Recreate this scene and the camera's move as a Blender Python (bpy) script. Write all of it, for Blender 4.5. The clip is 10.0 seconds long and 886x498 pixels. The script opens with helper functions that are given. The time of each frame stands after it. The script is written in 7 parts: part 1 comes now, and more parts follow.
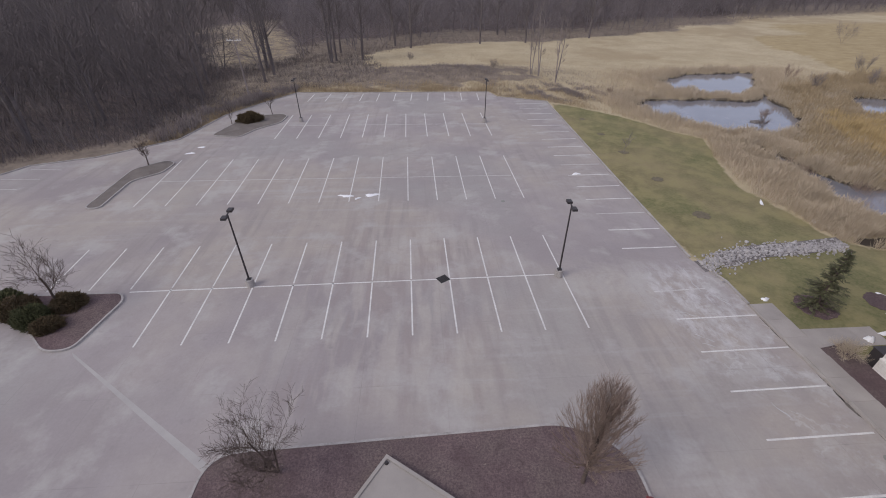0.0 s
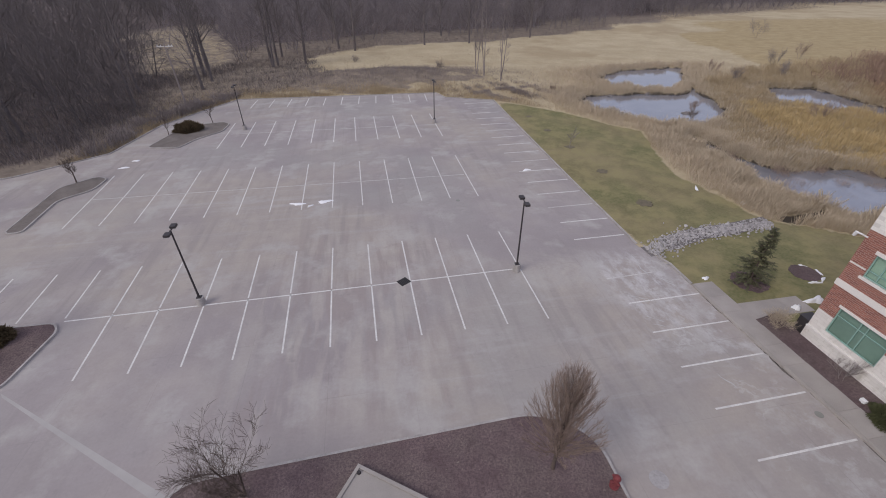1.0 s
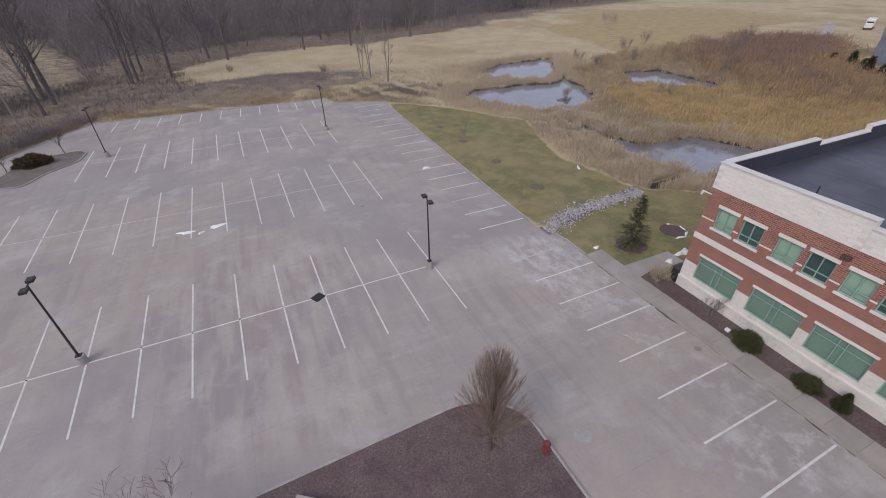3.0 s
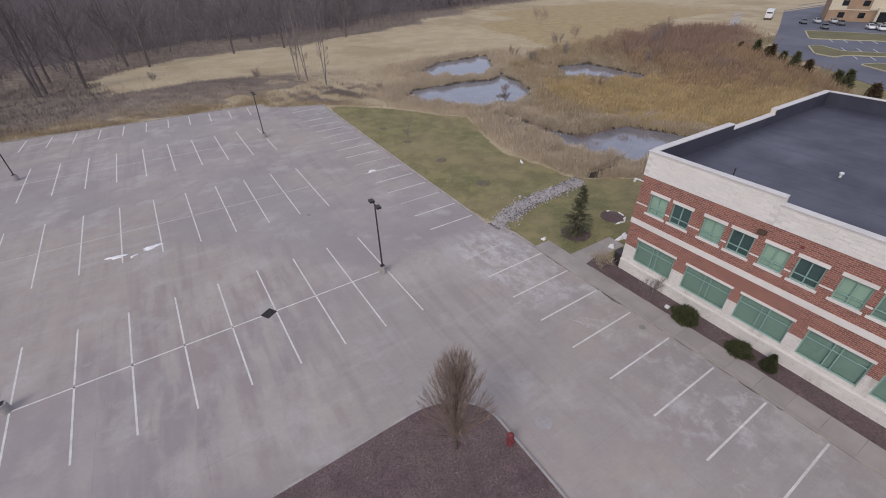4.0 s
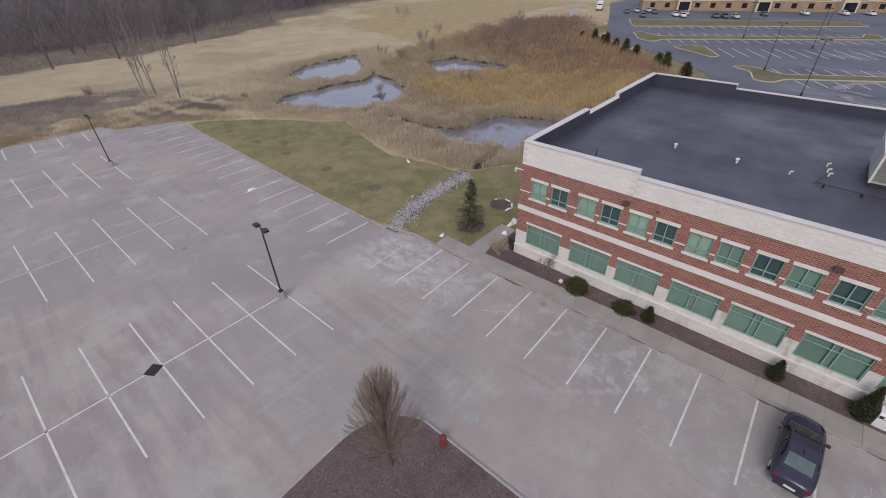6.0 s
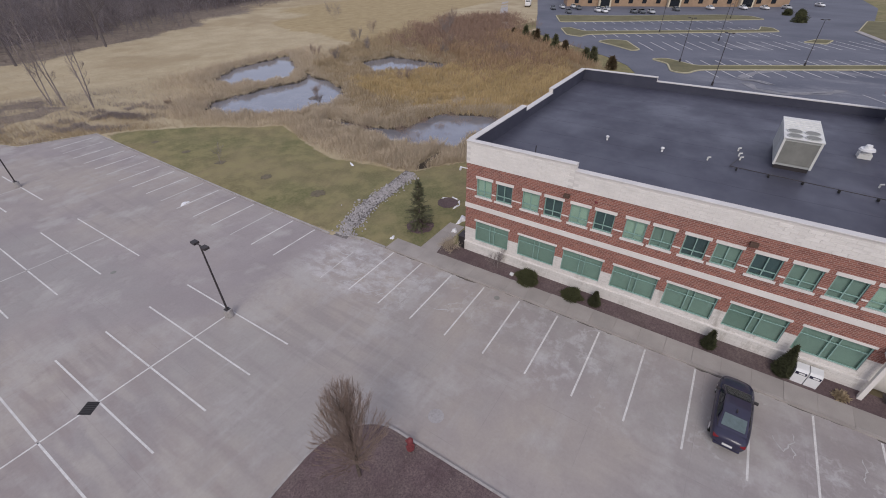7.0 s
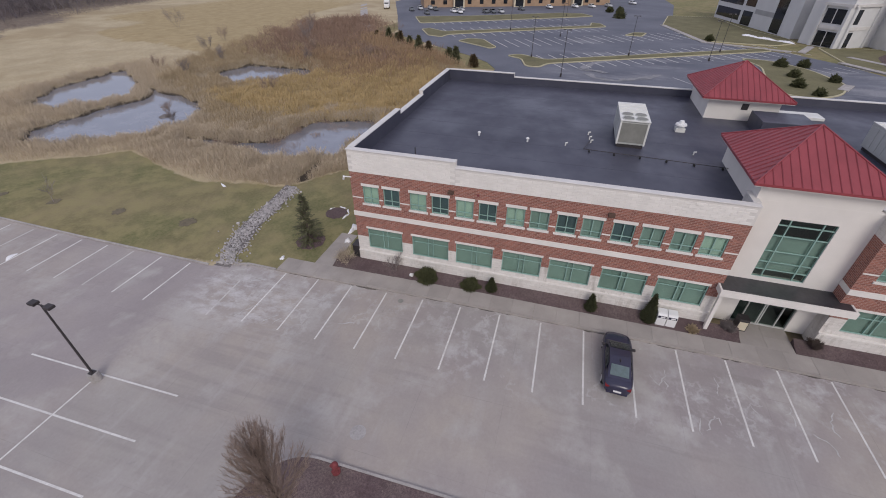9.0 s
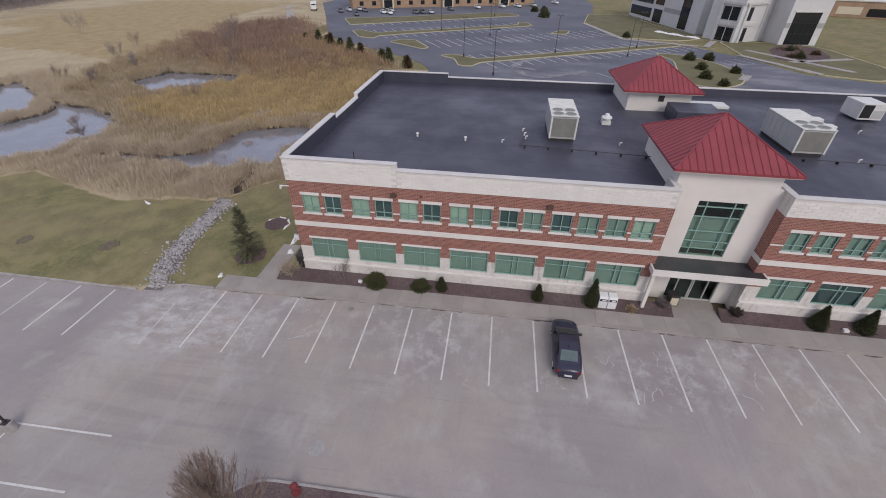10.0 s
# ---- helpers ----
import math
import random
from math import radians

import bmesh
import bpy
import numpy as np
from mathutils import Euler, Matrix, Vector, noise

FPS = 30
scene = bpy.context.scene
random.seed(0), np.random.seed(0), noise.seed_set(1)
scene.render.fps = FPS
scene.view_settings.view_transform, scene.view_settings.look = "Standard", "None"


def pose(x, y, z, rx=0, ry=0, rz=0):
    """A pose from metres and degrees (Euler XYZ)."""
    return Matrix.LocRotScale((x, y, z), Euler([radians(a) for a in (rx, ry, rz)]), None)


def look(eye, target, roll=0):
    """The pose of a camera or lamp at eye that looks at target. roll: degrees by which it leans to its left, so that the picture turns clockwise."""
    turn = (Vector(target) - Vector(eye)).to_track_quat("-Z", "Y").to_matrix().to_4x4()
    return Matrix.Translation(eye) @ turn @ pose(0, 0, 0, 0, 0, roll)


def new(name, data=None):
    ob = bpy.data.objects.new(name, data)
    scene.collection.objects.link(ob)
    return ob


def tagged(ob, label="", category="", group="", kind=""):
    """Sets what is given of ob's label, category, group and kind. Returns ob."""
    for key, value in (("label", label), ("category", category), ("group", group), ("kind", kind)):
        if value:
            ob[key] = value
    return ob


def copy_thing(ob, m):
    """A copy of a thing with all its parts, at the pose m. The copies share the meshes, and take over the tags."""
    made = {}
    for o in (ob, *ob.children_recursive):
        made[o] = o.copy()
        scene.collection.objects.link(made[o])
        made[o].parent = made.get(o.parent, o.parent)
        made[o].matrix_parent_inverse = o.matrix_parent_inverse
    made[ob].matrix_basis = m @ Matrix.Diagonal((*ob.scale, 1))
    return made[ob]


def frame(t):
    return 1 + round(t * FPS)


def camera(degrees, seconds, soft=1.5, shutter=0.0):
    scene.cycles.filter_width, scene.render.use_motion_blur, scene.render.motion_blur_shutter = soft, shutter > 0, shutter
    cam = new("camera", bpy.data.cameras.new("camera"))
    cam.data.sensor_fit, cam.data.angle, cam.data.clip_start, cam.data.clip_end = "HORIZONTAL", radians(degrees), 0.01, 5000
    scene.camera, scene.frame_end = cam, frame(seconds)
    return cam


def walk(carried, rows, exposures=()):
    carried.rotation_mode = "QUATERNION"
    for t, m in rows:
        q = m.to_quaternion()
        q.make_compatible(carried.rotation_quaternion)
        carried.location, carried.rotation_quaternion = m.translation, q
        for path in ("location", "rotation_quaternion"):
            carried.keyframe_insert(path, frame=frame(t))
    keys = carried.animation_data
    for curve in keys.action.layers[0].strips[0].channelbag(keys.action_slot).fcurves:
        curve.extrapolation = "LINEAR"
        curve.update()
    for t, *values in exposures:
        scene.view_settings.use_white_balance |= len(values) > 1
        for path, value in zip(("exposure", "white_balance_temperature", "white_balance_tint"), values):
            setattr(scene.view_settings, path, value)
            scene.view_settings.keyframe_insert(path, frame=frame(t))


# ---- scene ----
cam = camera(93.4, 10.0, soft=1.0)
PATH = [
    (0, (-10.076, -23.736, 18.681), (-9.987, -22.083, 17.559), -0.2),
    (0.5, (-10.076, -23.749, 18.705), (-9.889, -22.103, 17.584), -0.3),
    (1, (-10.093, -23.762, 18.736), (-9.806, -22.129, 17.617), -0.2),
    (1.5, (-10.093, -23.767, 18.779), (-9.706, -22.156, 17.659), -0.2),
    (2, (-10.053, -23.798, 18.81), (-9.568, -22.213, 17.69), -0.5),
    (2.5, (-9.997, -23.894, 18.863), (-9.415, -22.342, 17.744), -0.7),
    (4, (-9.684, -23.913, 19.197), (-8.819, -22.51, 18.064), -1.3),
    (4.5, (-9.55, -23.821, 19.259), (-8.59, -22.483, 18.124), -1.5),
    (5, (-9.442, -23.696, 19.332), (-8.392, -22.431, 18.192), -1.5),
    (5.5, (-9.385, -23.588, 19.405), (-8.247, -22.406, 18.261), -1.4),
    (7, (-9.389, -23.418, 19.803), (-8.034, -22.518, 18.639), -0.8),
    (7.5, (-9.38, -23.436, 19.886), (-7.965, -22.636, 18.721), -0.7),
    (8, (-9.341, -23.468, 19.955), (-7.873, -22.772, 18.788), -0.5),
    (8.5, (-9.327, -23.491, 20.014), (-7.808, -22.913, 18.848), -0.2),
    (9, (-9.309, -23.555, 20.06), (-7.748, -23.092, 18.898), 0.1),
    (9.5, (-9.271, -23.62, 20.098), (-7.68, -23.279, 18.937), 0.3),
    (10, (-9.243, -23.675, 20.122), (-7.629, -23.449, 18.963), 0.5),
]
walk(cam, [(t, look(eye, target, roll)) for t, eye, target, roll in PATH])

# ---- light: a pale overcast afternoon ----
world = bpy.data.worlds.new("sky")
scene.world = world
world.use_nodes = True
wn = world.node_tree
wbg = wn.nodes["Background"]
sky = wn.nodes.new("ShaderNodeTexSky")
sky.sky_type = "NISHITA"
sky.sun_disc = False
sky.sun_elevation = radians(42)
sky.sun_rotation = radians(243)
sky.air_density = 1.0
sky.dust_density = 4.0
haze = wn.nodes.new("ShaderNodeMixRGB")
haze.inputs[0].default_value = 0.72
haze.inputs[2].default_value = (5.4, 5.42, 6.75, 1)
wn.links.new(sky.outputs[0], haze.inputs[1])
wn.links.new(haze.outputs[0], wbg.inputs[0])
wbg.inputs[1].default_value = 0.12
sun_data = bpy.data.lights.new("sun", "SUN")
sun_data.energy = 1.1
sun_data.angle = radians(25)
sun_data.color = (1.0, 0.95, 0.88)
sun = new("sun", sun_data)
sun.matrix_world = look((-70, -35, 62), (0, 0, 0))
scene.view_settings.exposure = 0.02

# ---- mesh helpers ----


def box(bm, x0, x1, y0, y1, z0, z1, bevel=0.0):
    x0, x1, y0, y1, z0, z1 = min(x0, x1), max(x0, x1), min(y0, y1), max(y0, y1), min(z0, z1), max(z0, z1)
    m = Matrix.Translation(((x0 + x1) / 2, (y0 + y1) / 2, (z0 + z1) / 2)) @ Matrix.Diagonal((x1 - x0, y1 - y0, z1 - z0, 1))
    vs = bmesh.ops.create_cube(bm, size=1, matrix=m)["verts"]
    if bevel:
        es = list({e for v in vs for e in v.link_edges})
        bmesh.ops.bevel(bm, geom=es, offset=bevel, segments=2, affect="EDGES", profile=0.6)
    return vs


def tube(bm, p, q, r0, r1=None, sides=10, caps=True):
    p, q = Vector(p), Vector(q)
    r1 = r0 if r1 is None else r1
    turn = (q - p).to_track_quat("Z", "Y").to_matrix().to_4x4()
    m = Matrix.Translation((p + q) / 2) @ turn
    return bmesh.ops.create_cone(bm, cap_ends=caps, segments=sides, radius1=r0, radius2=r1, depth=(q - p).length, matrix=m)["verts"]


def prism(bm, poly, z0, z1):
    """A flat plate with the outline poly, from z0 up to z1."""
    area = sum(a[0] * b[1] - b[0] * a[1] for a, b in zip(poly, poly[1:] + poly[:1]))
    poly = poly if area > 0 else poly[::-1]
    low = [bm.verts.new((x, y, z0)) for x, y in poly]
    top = [bm.verts.new((x, y, z1)) for x, y in poly]
    bm.faces.new(top)
    bm.faces.new(low[::-1])
    n = len(poly)
    for i in range(n):
        bm.faces.new((low[i], low[(i + 1) % n], top[(i + 1) % n], top[i]))


def rounded(poly, radius, steps=6):
    """The outline with its corners rounded."""
    out, n = [], len(poly)
    for i in range(n):
        a, b, c = (Vector(poly[(i + k) % n]) for k in (-1, 0, 1))
        r = min(radius, (a - b).length * 0.45, (c - b).length * 0.45)
        p, q = b + (a - b).normalized() * r, b + (c - b).normalized() * r
        for s in range(steps + 1):
            u = s / steps
            out.append(tuple(p * (1 - u) ** 2 + b * 2 * u * (1 - u) + q * u * u))
    return out


def inset(poly, d):
    """The outline moved inwards by d."""
    area = sum(a[0] * b[1] - b[0] * a[1] for a, b in zip(poly, poly[1:] + poly[:1]))
    s, out, n = (1 if area > 0 else -1), [], len(poly)
    for i in range(n):
        a, b, c = (Vector(poly[(i + k) % n]) for k in (-1, 0, 1))
        u, v = (b - a).normalized(), (c - b).normalized()
        w = (Vector((-u.y, u.x)) + Vector((-v.y, v.x)))
        w = w.normalized() * d / max(0.5, w.length / 2)
        out.append(tuple(b + w * s))
    return out


def ring(bm, outer, inner, z0, z1):
    """A kerb between two outlines with as many points."""
    n = len(outer)
    lo, li = [bm.verts.new((x, y, z0)) for x, y in outer], [bm.verts.new((x, y, z0)) for x, y in inner]
    to, ti = [bm.verts.new((x, y, z1)) for x, y in outer], [bm.verts.new((x, y, z1)) for x, y in inner]
    for i in range(n):
        j = (i + 1) % n
        bm.faces.new((lo[i], lo[j], to[j], to[i]))
        bm.faces.new((to[i], to[j], ti[j], ti[i]))
        bm.faces.new((ti[i], ti[j], li[j], li[i]))
    bmesh.ops.recalc_face_normals(bm, faces=bm.faces)


def mesh_of(name, bm, material):
    data = bpy.data.meshes.new(name)
    bm.to_mesh(data)
    bm.free()
    data.materials.append(material)
    return data


def thing(name, place, label, category, group="", kind=""):
    """An Empty at the thing's base, which parents its parts."""
    ob = new(name)
    ob.empty_display_size = 0.3
    ob.location = place
    return tagged(ob, label, category, group, kind)


def part(name, bm, material, parent=None, label="", world_place=False, smooth=False):
    """Links a bmesh as one mesh object under a thing or a part; world_place: its numbers are the world's."""
    if world_place and parent is not None:
        o, off = parent, Vector()
        while o is not None:
            off += Vector(o.location)
            o = o.parent
        bmesh.ops.translate(bm, verts=bm.verts, vec=-off)
    data = mesh_of(name, bm, material)
    if smooth:
        data.polygons.foreach_set("use_smooth", [True] * len(data.polygons))
    ob = new(name, data)
    ob.parent = parent
    if label:
        ob["label"] = label
    return ob


def boxed(name, material, parent, x0, x1, y0, y1, z0, z1, label="", bevel=0.0):
    bm = bmesh.new()
    box(bm, x0, x1, y0, y1, z0, z1, bevel)
    return part(name, bm, material, parent, label, True)


def raw(name, verts, faces, material, parent=None):
    data = bpy.data.meshes.new(name)
    data.from_pydata(verts, [], faces)
    data.materials.append(material)
    ob = new(name, data)
    ob.parent = parent
    return ob


def soup(name, verts, tris, material):
    """A mesh of very many triangles from arrays."""
    data = bpy.data.meshes.new(name)
    data.vertices.add(len(verts))
    data.vertices.foreach_set("co", np.ascontiguousarray(verts, np.float32).ravel())
    data.loops.add(3 * len(tris))
    data.loops.foreach_set("vertex_index", np.ascontiguousarray(tris, np.int32).ravel())
    data.polygons.add(len(tris))
    data.polygons.foreach_set("loop_start", np.arange(0, 3 * len(tris), 3, dtype=np.int32))
    data.update(calc_edges=True)
    data.materials.append(material)
    return new(name, data)


# ---- materials ----


class Mat:
    """A small builder of node materials in world metres."""

    def __init__(self, name, rough=0.8, metal=0.0, spec=0.3):
        self.m = bpy.data.materials.new(name)
        self.m.use_nodes = True
        self.t = self.m.node_tree
        self.b = self.t.nodes["Principled BSDF"]
        self.b.inputs["Roughness"].default_value = rough
        self.b.inputs["Metallic"].default_value = metal
        self.b.inputs["Specular IOR Level"].default_value = spec
        self.pos = self.t.nodes.new("ShaderNodeNewGeometry").outputs["Position"]

    def link(self, a, b):
        self.t.links.new(a, b)

    def stretched(self, sx, sy, sz, turn=0.0):
        n = self.t.nodes.new("ShaderNodeMapping")
        n.inputs["Scale"].default_value = (sx, sy, sz)
        n.inputs["Rotation"].default_value = (0, 0, radians(turn))
        self.link(self.pos, n.inputs[0])
        return n.outputs[0]

    def noise(self, scale, detail=4.0, rough=0.6, vec=None):
        n = self.t.nodes.new("ShaderNodeTexNoise")
        n.inputs["Scale"].default_value = scale
        n.inputs["Detail"].default_value = detail
        n.inputs["Roughness"].default_value = rough
        self.link(self.pos if vec is None else vec, n.inputs["Vector"])
        return n.outputs["Fac"]

    def ramp(self, fac, lo, hi, a=0.0, b=1.0):
        n = self.t.nodes.new("ShaderNodeMapRange")
        n.inputs[1].default_value, n.inputs[2].default_value = lo, hi
        n.inputs[3].default_value, n.inputs[4].default_value = a, b
        self.link(fac, n.inputs[0])
        return n.outputs[0]

    def mix(self, fac, a, b, kind="MIX"):
        n = self.t.nodes.new("ShaderNodeMixRGB")
        n.blend_type = kind
        for value, socket in ((fac, n.inputs[0]), (a, n.inputs[1]), (b, n.inputs[2])):
            if isinstance(value, (int, float)):
                socket.default_value = value
            elif isinstance(value, tuple):
                socket.default_value = (*value, 1)
            else:
                self.link(value, socket)
        return n.outputs[0]

    def times(self, a, b):
        n = self.t.nodes.new("ShaderNodeMath")
        n.operation = "MULTIPLY"
        self.link(a, n.inputs[0])
        if isinstance(b, (int, float)):
            n.inputs[1].default_value = b
        else:
            self.link(b, n.inputs[1])
        return n.outputs[0]

    def random(self):
        return self.t.nodes.new("ShaderNodeObjectInfo").outputs["Random"]

    def island(self):
        return self.t.nodes.new("ShaderNodeNewGeometry").outputs["Random Per Island"]

    def value(self, name):
        n = self.t.nodes.new("ShaderNodeAttribute")
        n.attribute_name = name
        return n.outputs["Fac"]

    def colour(self, c):
        self.link(c, self.b.inputs["Base Color"])
        return self

    def bump(self, height, strength=0.3, distance=0.02):
        n = self.t.nodes.new("ShaderNodeBump")
        n.inputs["Strength"].default_value = strength
        n.inputs["Distance"].default_value = distance
        self.link(height, n.inputs["Height"])
        self.link(n.outputs[0], self.b.inputs["Normal"])
        return self


def plain(name, c, rough=0.7, metal=0.0, vary=0.18, scale=1.5, fine=40.0, bump=0.15, spec=0.3, each=0.0):
    """One colour with grain and stains at two scales."""
    m = Mat(name, rough, metal, spec)
    dark, light = tuple(v * (1 - vary) for v in c), tuple(min(1, v * (1 + vary)) for v in c)
    big = m.mix(m.ramp(m.noise(scale), 0.3, 0.7), dark, light)
    out = m.mix(0.35, big, m.mix(m.ramp(m.noise(fine, 2), 0.3, 0.7), dark, light))
    if each:
        out = m.mix(m.ramp(m.random(), 0, 1, 0, each), out, tuple(v * 0.55 for v in c))
    m.colour(out)
    if bump:
        m.bump(m.noise(fine, 3), bump, 0.01)
    return m.m


def concrete_lot():
    m = Mat("lot_concrete", 0.85, 0, 0.2)
    sep = m.t.nodes.new("ShaderNodeSeparateXYZ")
    m.link(m.pos, sep.inputs[0])
    px, py = sep.outputs[0], sep.outputs[1]
    c = m.mix(m.ramp(m.noise(0.09, 5, 0.55), 0.38, 0.62), (0.300, 0.2695, 0.27), (0.383, 0.3495, 0.344))
    c = m.mix(m.ramp(m.noise(0.045, 4), 0.44, 0.58, 0, 0.85), c, (0.385, 0.345, 0.305))
    c = m.mix(m.ramp(m.noise(0.06, 4, 0.6, m.stretched(1, 1, 1, 40)), 0.5, 0.62, 0, 0.7), c, (0.333, 0.318, 0.306))
    # worn wheel tracks along the aisles, and across them
    track = m.ramp(m.noise(1.0, 3, 0.6, m.stretched(1.1, 0.07, 1)), 0.48, 0.64, 0, 0.5)
    c = m.mix(m.times(track, m.ramp(m.noise(0.07, 2), 0.42, 0.58)), c, (0.268, 0.243, 0.234))
    cross = m.ramp(m.noise(1.0, 4, 0.6, m.stretched(0.06, 0.9, 1)), 0.52, 0.68, 0, 0.5)
    c = m.mix(m.times(cross, m.ramp(m.noise(0.05, 2), 0.48, 0.6)), c, (0.43, 0.41, 0.395))
    # rubbed turning marks where cars swing round by the island
    turn = m.times(m.times(m.ramp(px, -22, -16), m.ramp(px, -3, -8)), m.times(m.ramp(py, 10, 5), m.ramp(py, -12, -9.5)))
    rub = m.noise(1.0, 3, 0.55, m.stretched(0.95, 0.16, 1, 6))
    c = m.mix(m.times(m.ramp(rub, 0.5, 0.6, 0, 0.6), turn), c, (0.43, 0.395, 0.36))
    c = m.mix(m.times(m.ramp(rub, 0.48, 0.4, 0, 0.5), turn), c, (0.285, 0.24, 0.23))
    # pale dusty wedge beside the lamp
    dust = m.times(m.times(m.ramp(px, -1.2, 1.0), m.ramp(px, 8.5, 5.0)), m.times(m.ramp(py, 2.6, 0.4), m.ramp(py, -5.0, -2.0)))
    c = m.mix(m.times(m.ramp(m.noise(0.5, 4), 0.36, 0.6, 0, 0.65), dust), c, (0.46, 0.43, 0.39))
    # cloudy mottling, pale rubbed blotches and small dark stains
    c = m.mix(m.ramp(m.noise(0.55, 6, 0.65), 0.4, 0.62, 0, 0.42), c, (0.295, 0.262, 0.255))
    c = m.mix(m.ramp(m.noise(0.28, 6, 0.6), 0.52, 0.66, 0, 0.65), c, (0.435, 0.415, 0.395))
    c = m.mix(m.ramp(m.noise(0.9, 5, 0.7), 0.6, 0.72, 0, 0.34), c, (0.235, 0.215, 0.215))
    # salt tide marks by the building: thin pale outlines and clouds
    zone = m.times(m.ramp(px, 4.6, 6.2), m.ramp(py, 2.5, -1.0))
    tide = m.noise(0.42, 5, 0.6)
    band = m.times(m.ramp(tide, 0.505, 0.53), m.ramp(tide, 0.56, 0.53))
    band = m.times(m.times(band, m.ramp(m.noise(0.3, 3), 0.5, 0.6)), zone)
    c = m.mix(m.times(band, 0.3), c, (0.60, 0.59, 0.59))
    cloud = m.times(m.times(m.ramp(m.noise(0.7, 6, 0.7), 0.5, 0.68), m.ramp(m.noise(0.13, 2), 0.4, 0.6)), zone)
    c = m.mix(m.times(cloud, 0.8), c, (0.50, 0.49, 0.49))
    # white brine residue where snow was heaped by the corner of the lawn
    heap = m.times(m.times(m.ramp(px, 4.8, 6.4), m.ramp(px, 11.0, 9.0)), m.times(m.ramp(py, 1.6, -1.2), m.ramp(py, -9.5, -5.5)))
    brine = m.ramp(m.noise(1.0, 6, 0.7, m.stretched(1.5, 0.7, 1, 30)), 0.46, 0.66, 0, 0.75)
    c = m.mix(m.times(brine, heap), c, (0.57, 0.56, 0.565))
    grain = m.ramp(m.noise(6, 6, 0.75), 0.25, 0.75, 0.93, 1.06)
    grey = m.t.nodes.new("ShaderNodeCombineColor")
    for i in range(3):
        m.link(grain, grey.inputs[i])
    # sawn joints of the slabs, about 4.6 m apart
    n = m.t.nodes.new("ShaderNodeTexBrick")
    n.offset = 0.0
    n.inputs["Scale"].default_value = 1.0
    n.inputs["Brick Width"].default_value = 4.57
    n.inputs["Row Height"].default_value = 4.57
    n.inputs["Mortar Size"].default_value = 0.02
    n.inputs["Mortar Smooth"].default_value = 0.6
    m.link(m.pos, n.inputs["Vector"])
    joint = m.times(n.outputs["Fac"], m.ramp(m.noise(0.4, 3), 0.4, 0.65, 0.0, 0.4))
    c = m.mix(1.0, c, grey.outputs[0], "MULTIPLY")
    m.colour(m.mix(joint, c, (0.2, 0.185, 0.18)))
    m.bump(m.noise(25, 4), 0.06, 0.01)
    return m.m


def brickwork(name, a, b, mortar, width, height, gap=0.012, bump=0.4, dirt=0.0):
    m = Mat(name, 0.85, 0, 0.2)
    sep = m.t.nodes.new("ShaderNodeSeparateXYZ")
    m.link(m.pos, sep.inputs[0])
    add = m.t.nodes.new("ShaderNodeMath")
    m.link(sep.outputs[0], add.inputs[0])
    m.link(sep.outputs[1], add.inputs[1])
    com = m.t.nodes.new("ShaderNodeCombineXYZ")
    m.link(add.outputs[0], com.inputs[0])
    m.link(sep.outputs[2], com.inputs[1])
    n = m.t.nodes.new("ShaderNodeTexBrick")
    n.inputs["Scale"].default_value = 1.0
    n.inputs["Brick Width"].default_value = width
    n.inputs["Row Height"].default_value = height
    n.inputs["Mortar Size"].default_value = gap
    n.inputs["Mortar Smooth"].default_value = 0.2
    n.inputs["Color1"].default_value = (*a, 1)
    n.inputs["Color2"].default_value = (*b, 1)
    n.inputs["Mortar"].default_value = (*mortar, 1)
    m.link(com.outputs[0], n.inputs["Vector"])
    stain = m.ramp(m.noise(0.8, 5), 0.35, 0.75, 0.0, 0.3)
    c = m.mix(stain, n.outputs["Color"], tuple(v * 0.6 for v in a))
    if dirt:
        # rain streaks and mossy blotches
        streak = m.times(m.ramp(m.noise(1.0, 5, 0.7, m.stretched(2.2, 2.2, 0.5)), 0.5, 0.68), m.ramp(m.noise(0.45, 3), 0.42, 0.6))
        c = m.mix(m.times(streak, dirt), c, (0.27, 0.24, 0.20))
        c = m.mix(m.times(m.ramp(m.noise(4.0, 5, 0.75), 0.56, 0.7), dirt), c, (0.36, 0.33, 0.28))
    m.colour(c)
    inv = m.ramp(n.outputs["Fac"], 0, 1, 1, 0)
    m.bump(inv, bump, 0.015)
    return m.m


def glass_pane(name, tint, rough=0.03):
    """Thin tinted glass: clear straight through, glossy at a slant."""
    m = bpy.data.materials.new(name)
    m.use_nodes = True
    t = m.node_tree
    t.nodes.remove(t.nodes["Principled BSDF"])
    clear = t.nodes.new("ShaderNodeBsdfTransparent")
    clear.inputs[0].default_value = (*tint, 1)
    gloss = t.nodes.new("ShaderNodeBsdfGlossy")
    gloss.inputs["Roughness"].default_value = rough
    gloss.inputs["Color"].default_value = (0.8, 0.95, 0.9, 1)
    fres = t.nodes.new("ShaderNodeFresnel")
    fres.inputs[0].default_value = 1.7
    mixer = t.nodes.new("ShaderNodeMixShader")
    t.links.new(fres.outputs[0], mixer.inputs[0])
    t.links.new(clear.outputs[0], mixer.inputs[1])
    t.links.new(gloss.outputs[0], mixer.inputs[2])
    t.links.new(mixer.outputs[0], t.nodes["Material Output"].inputs[0])
    return m


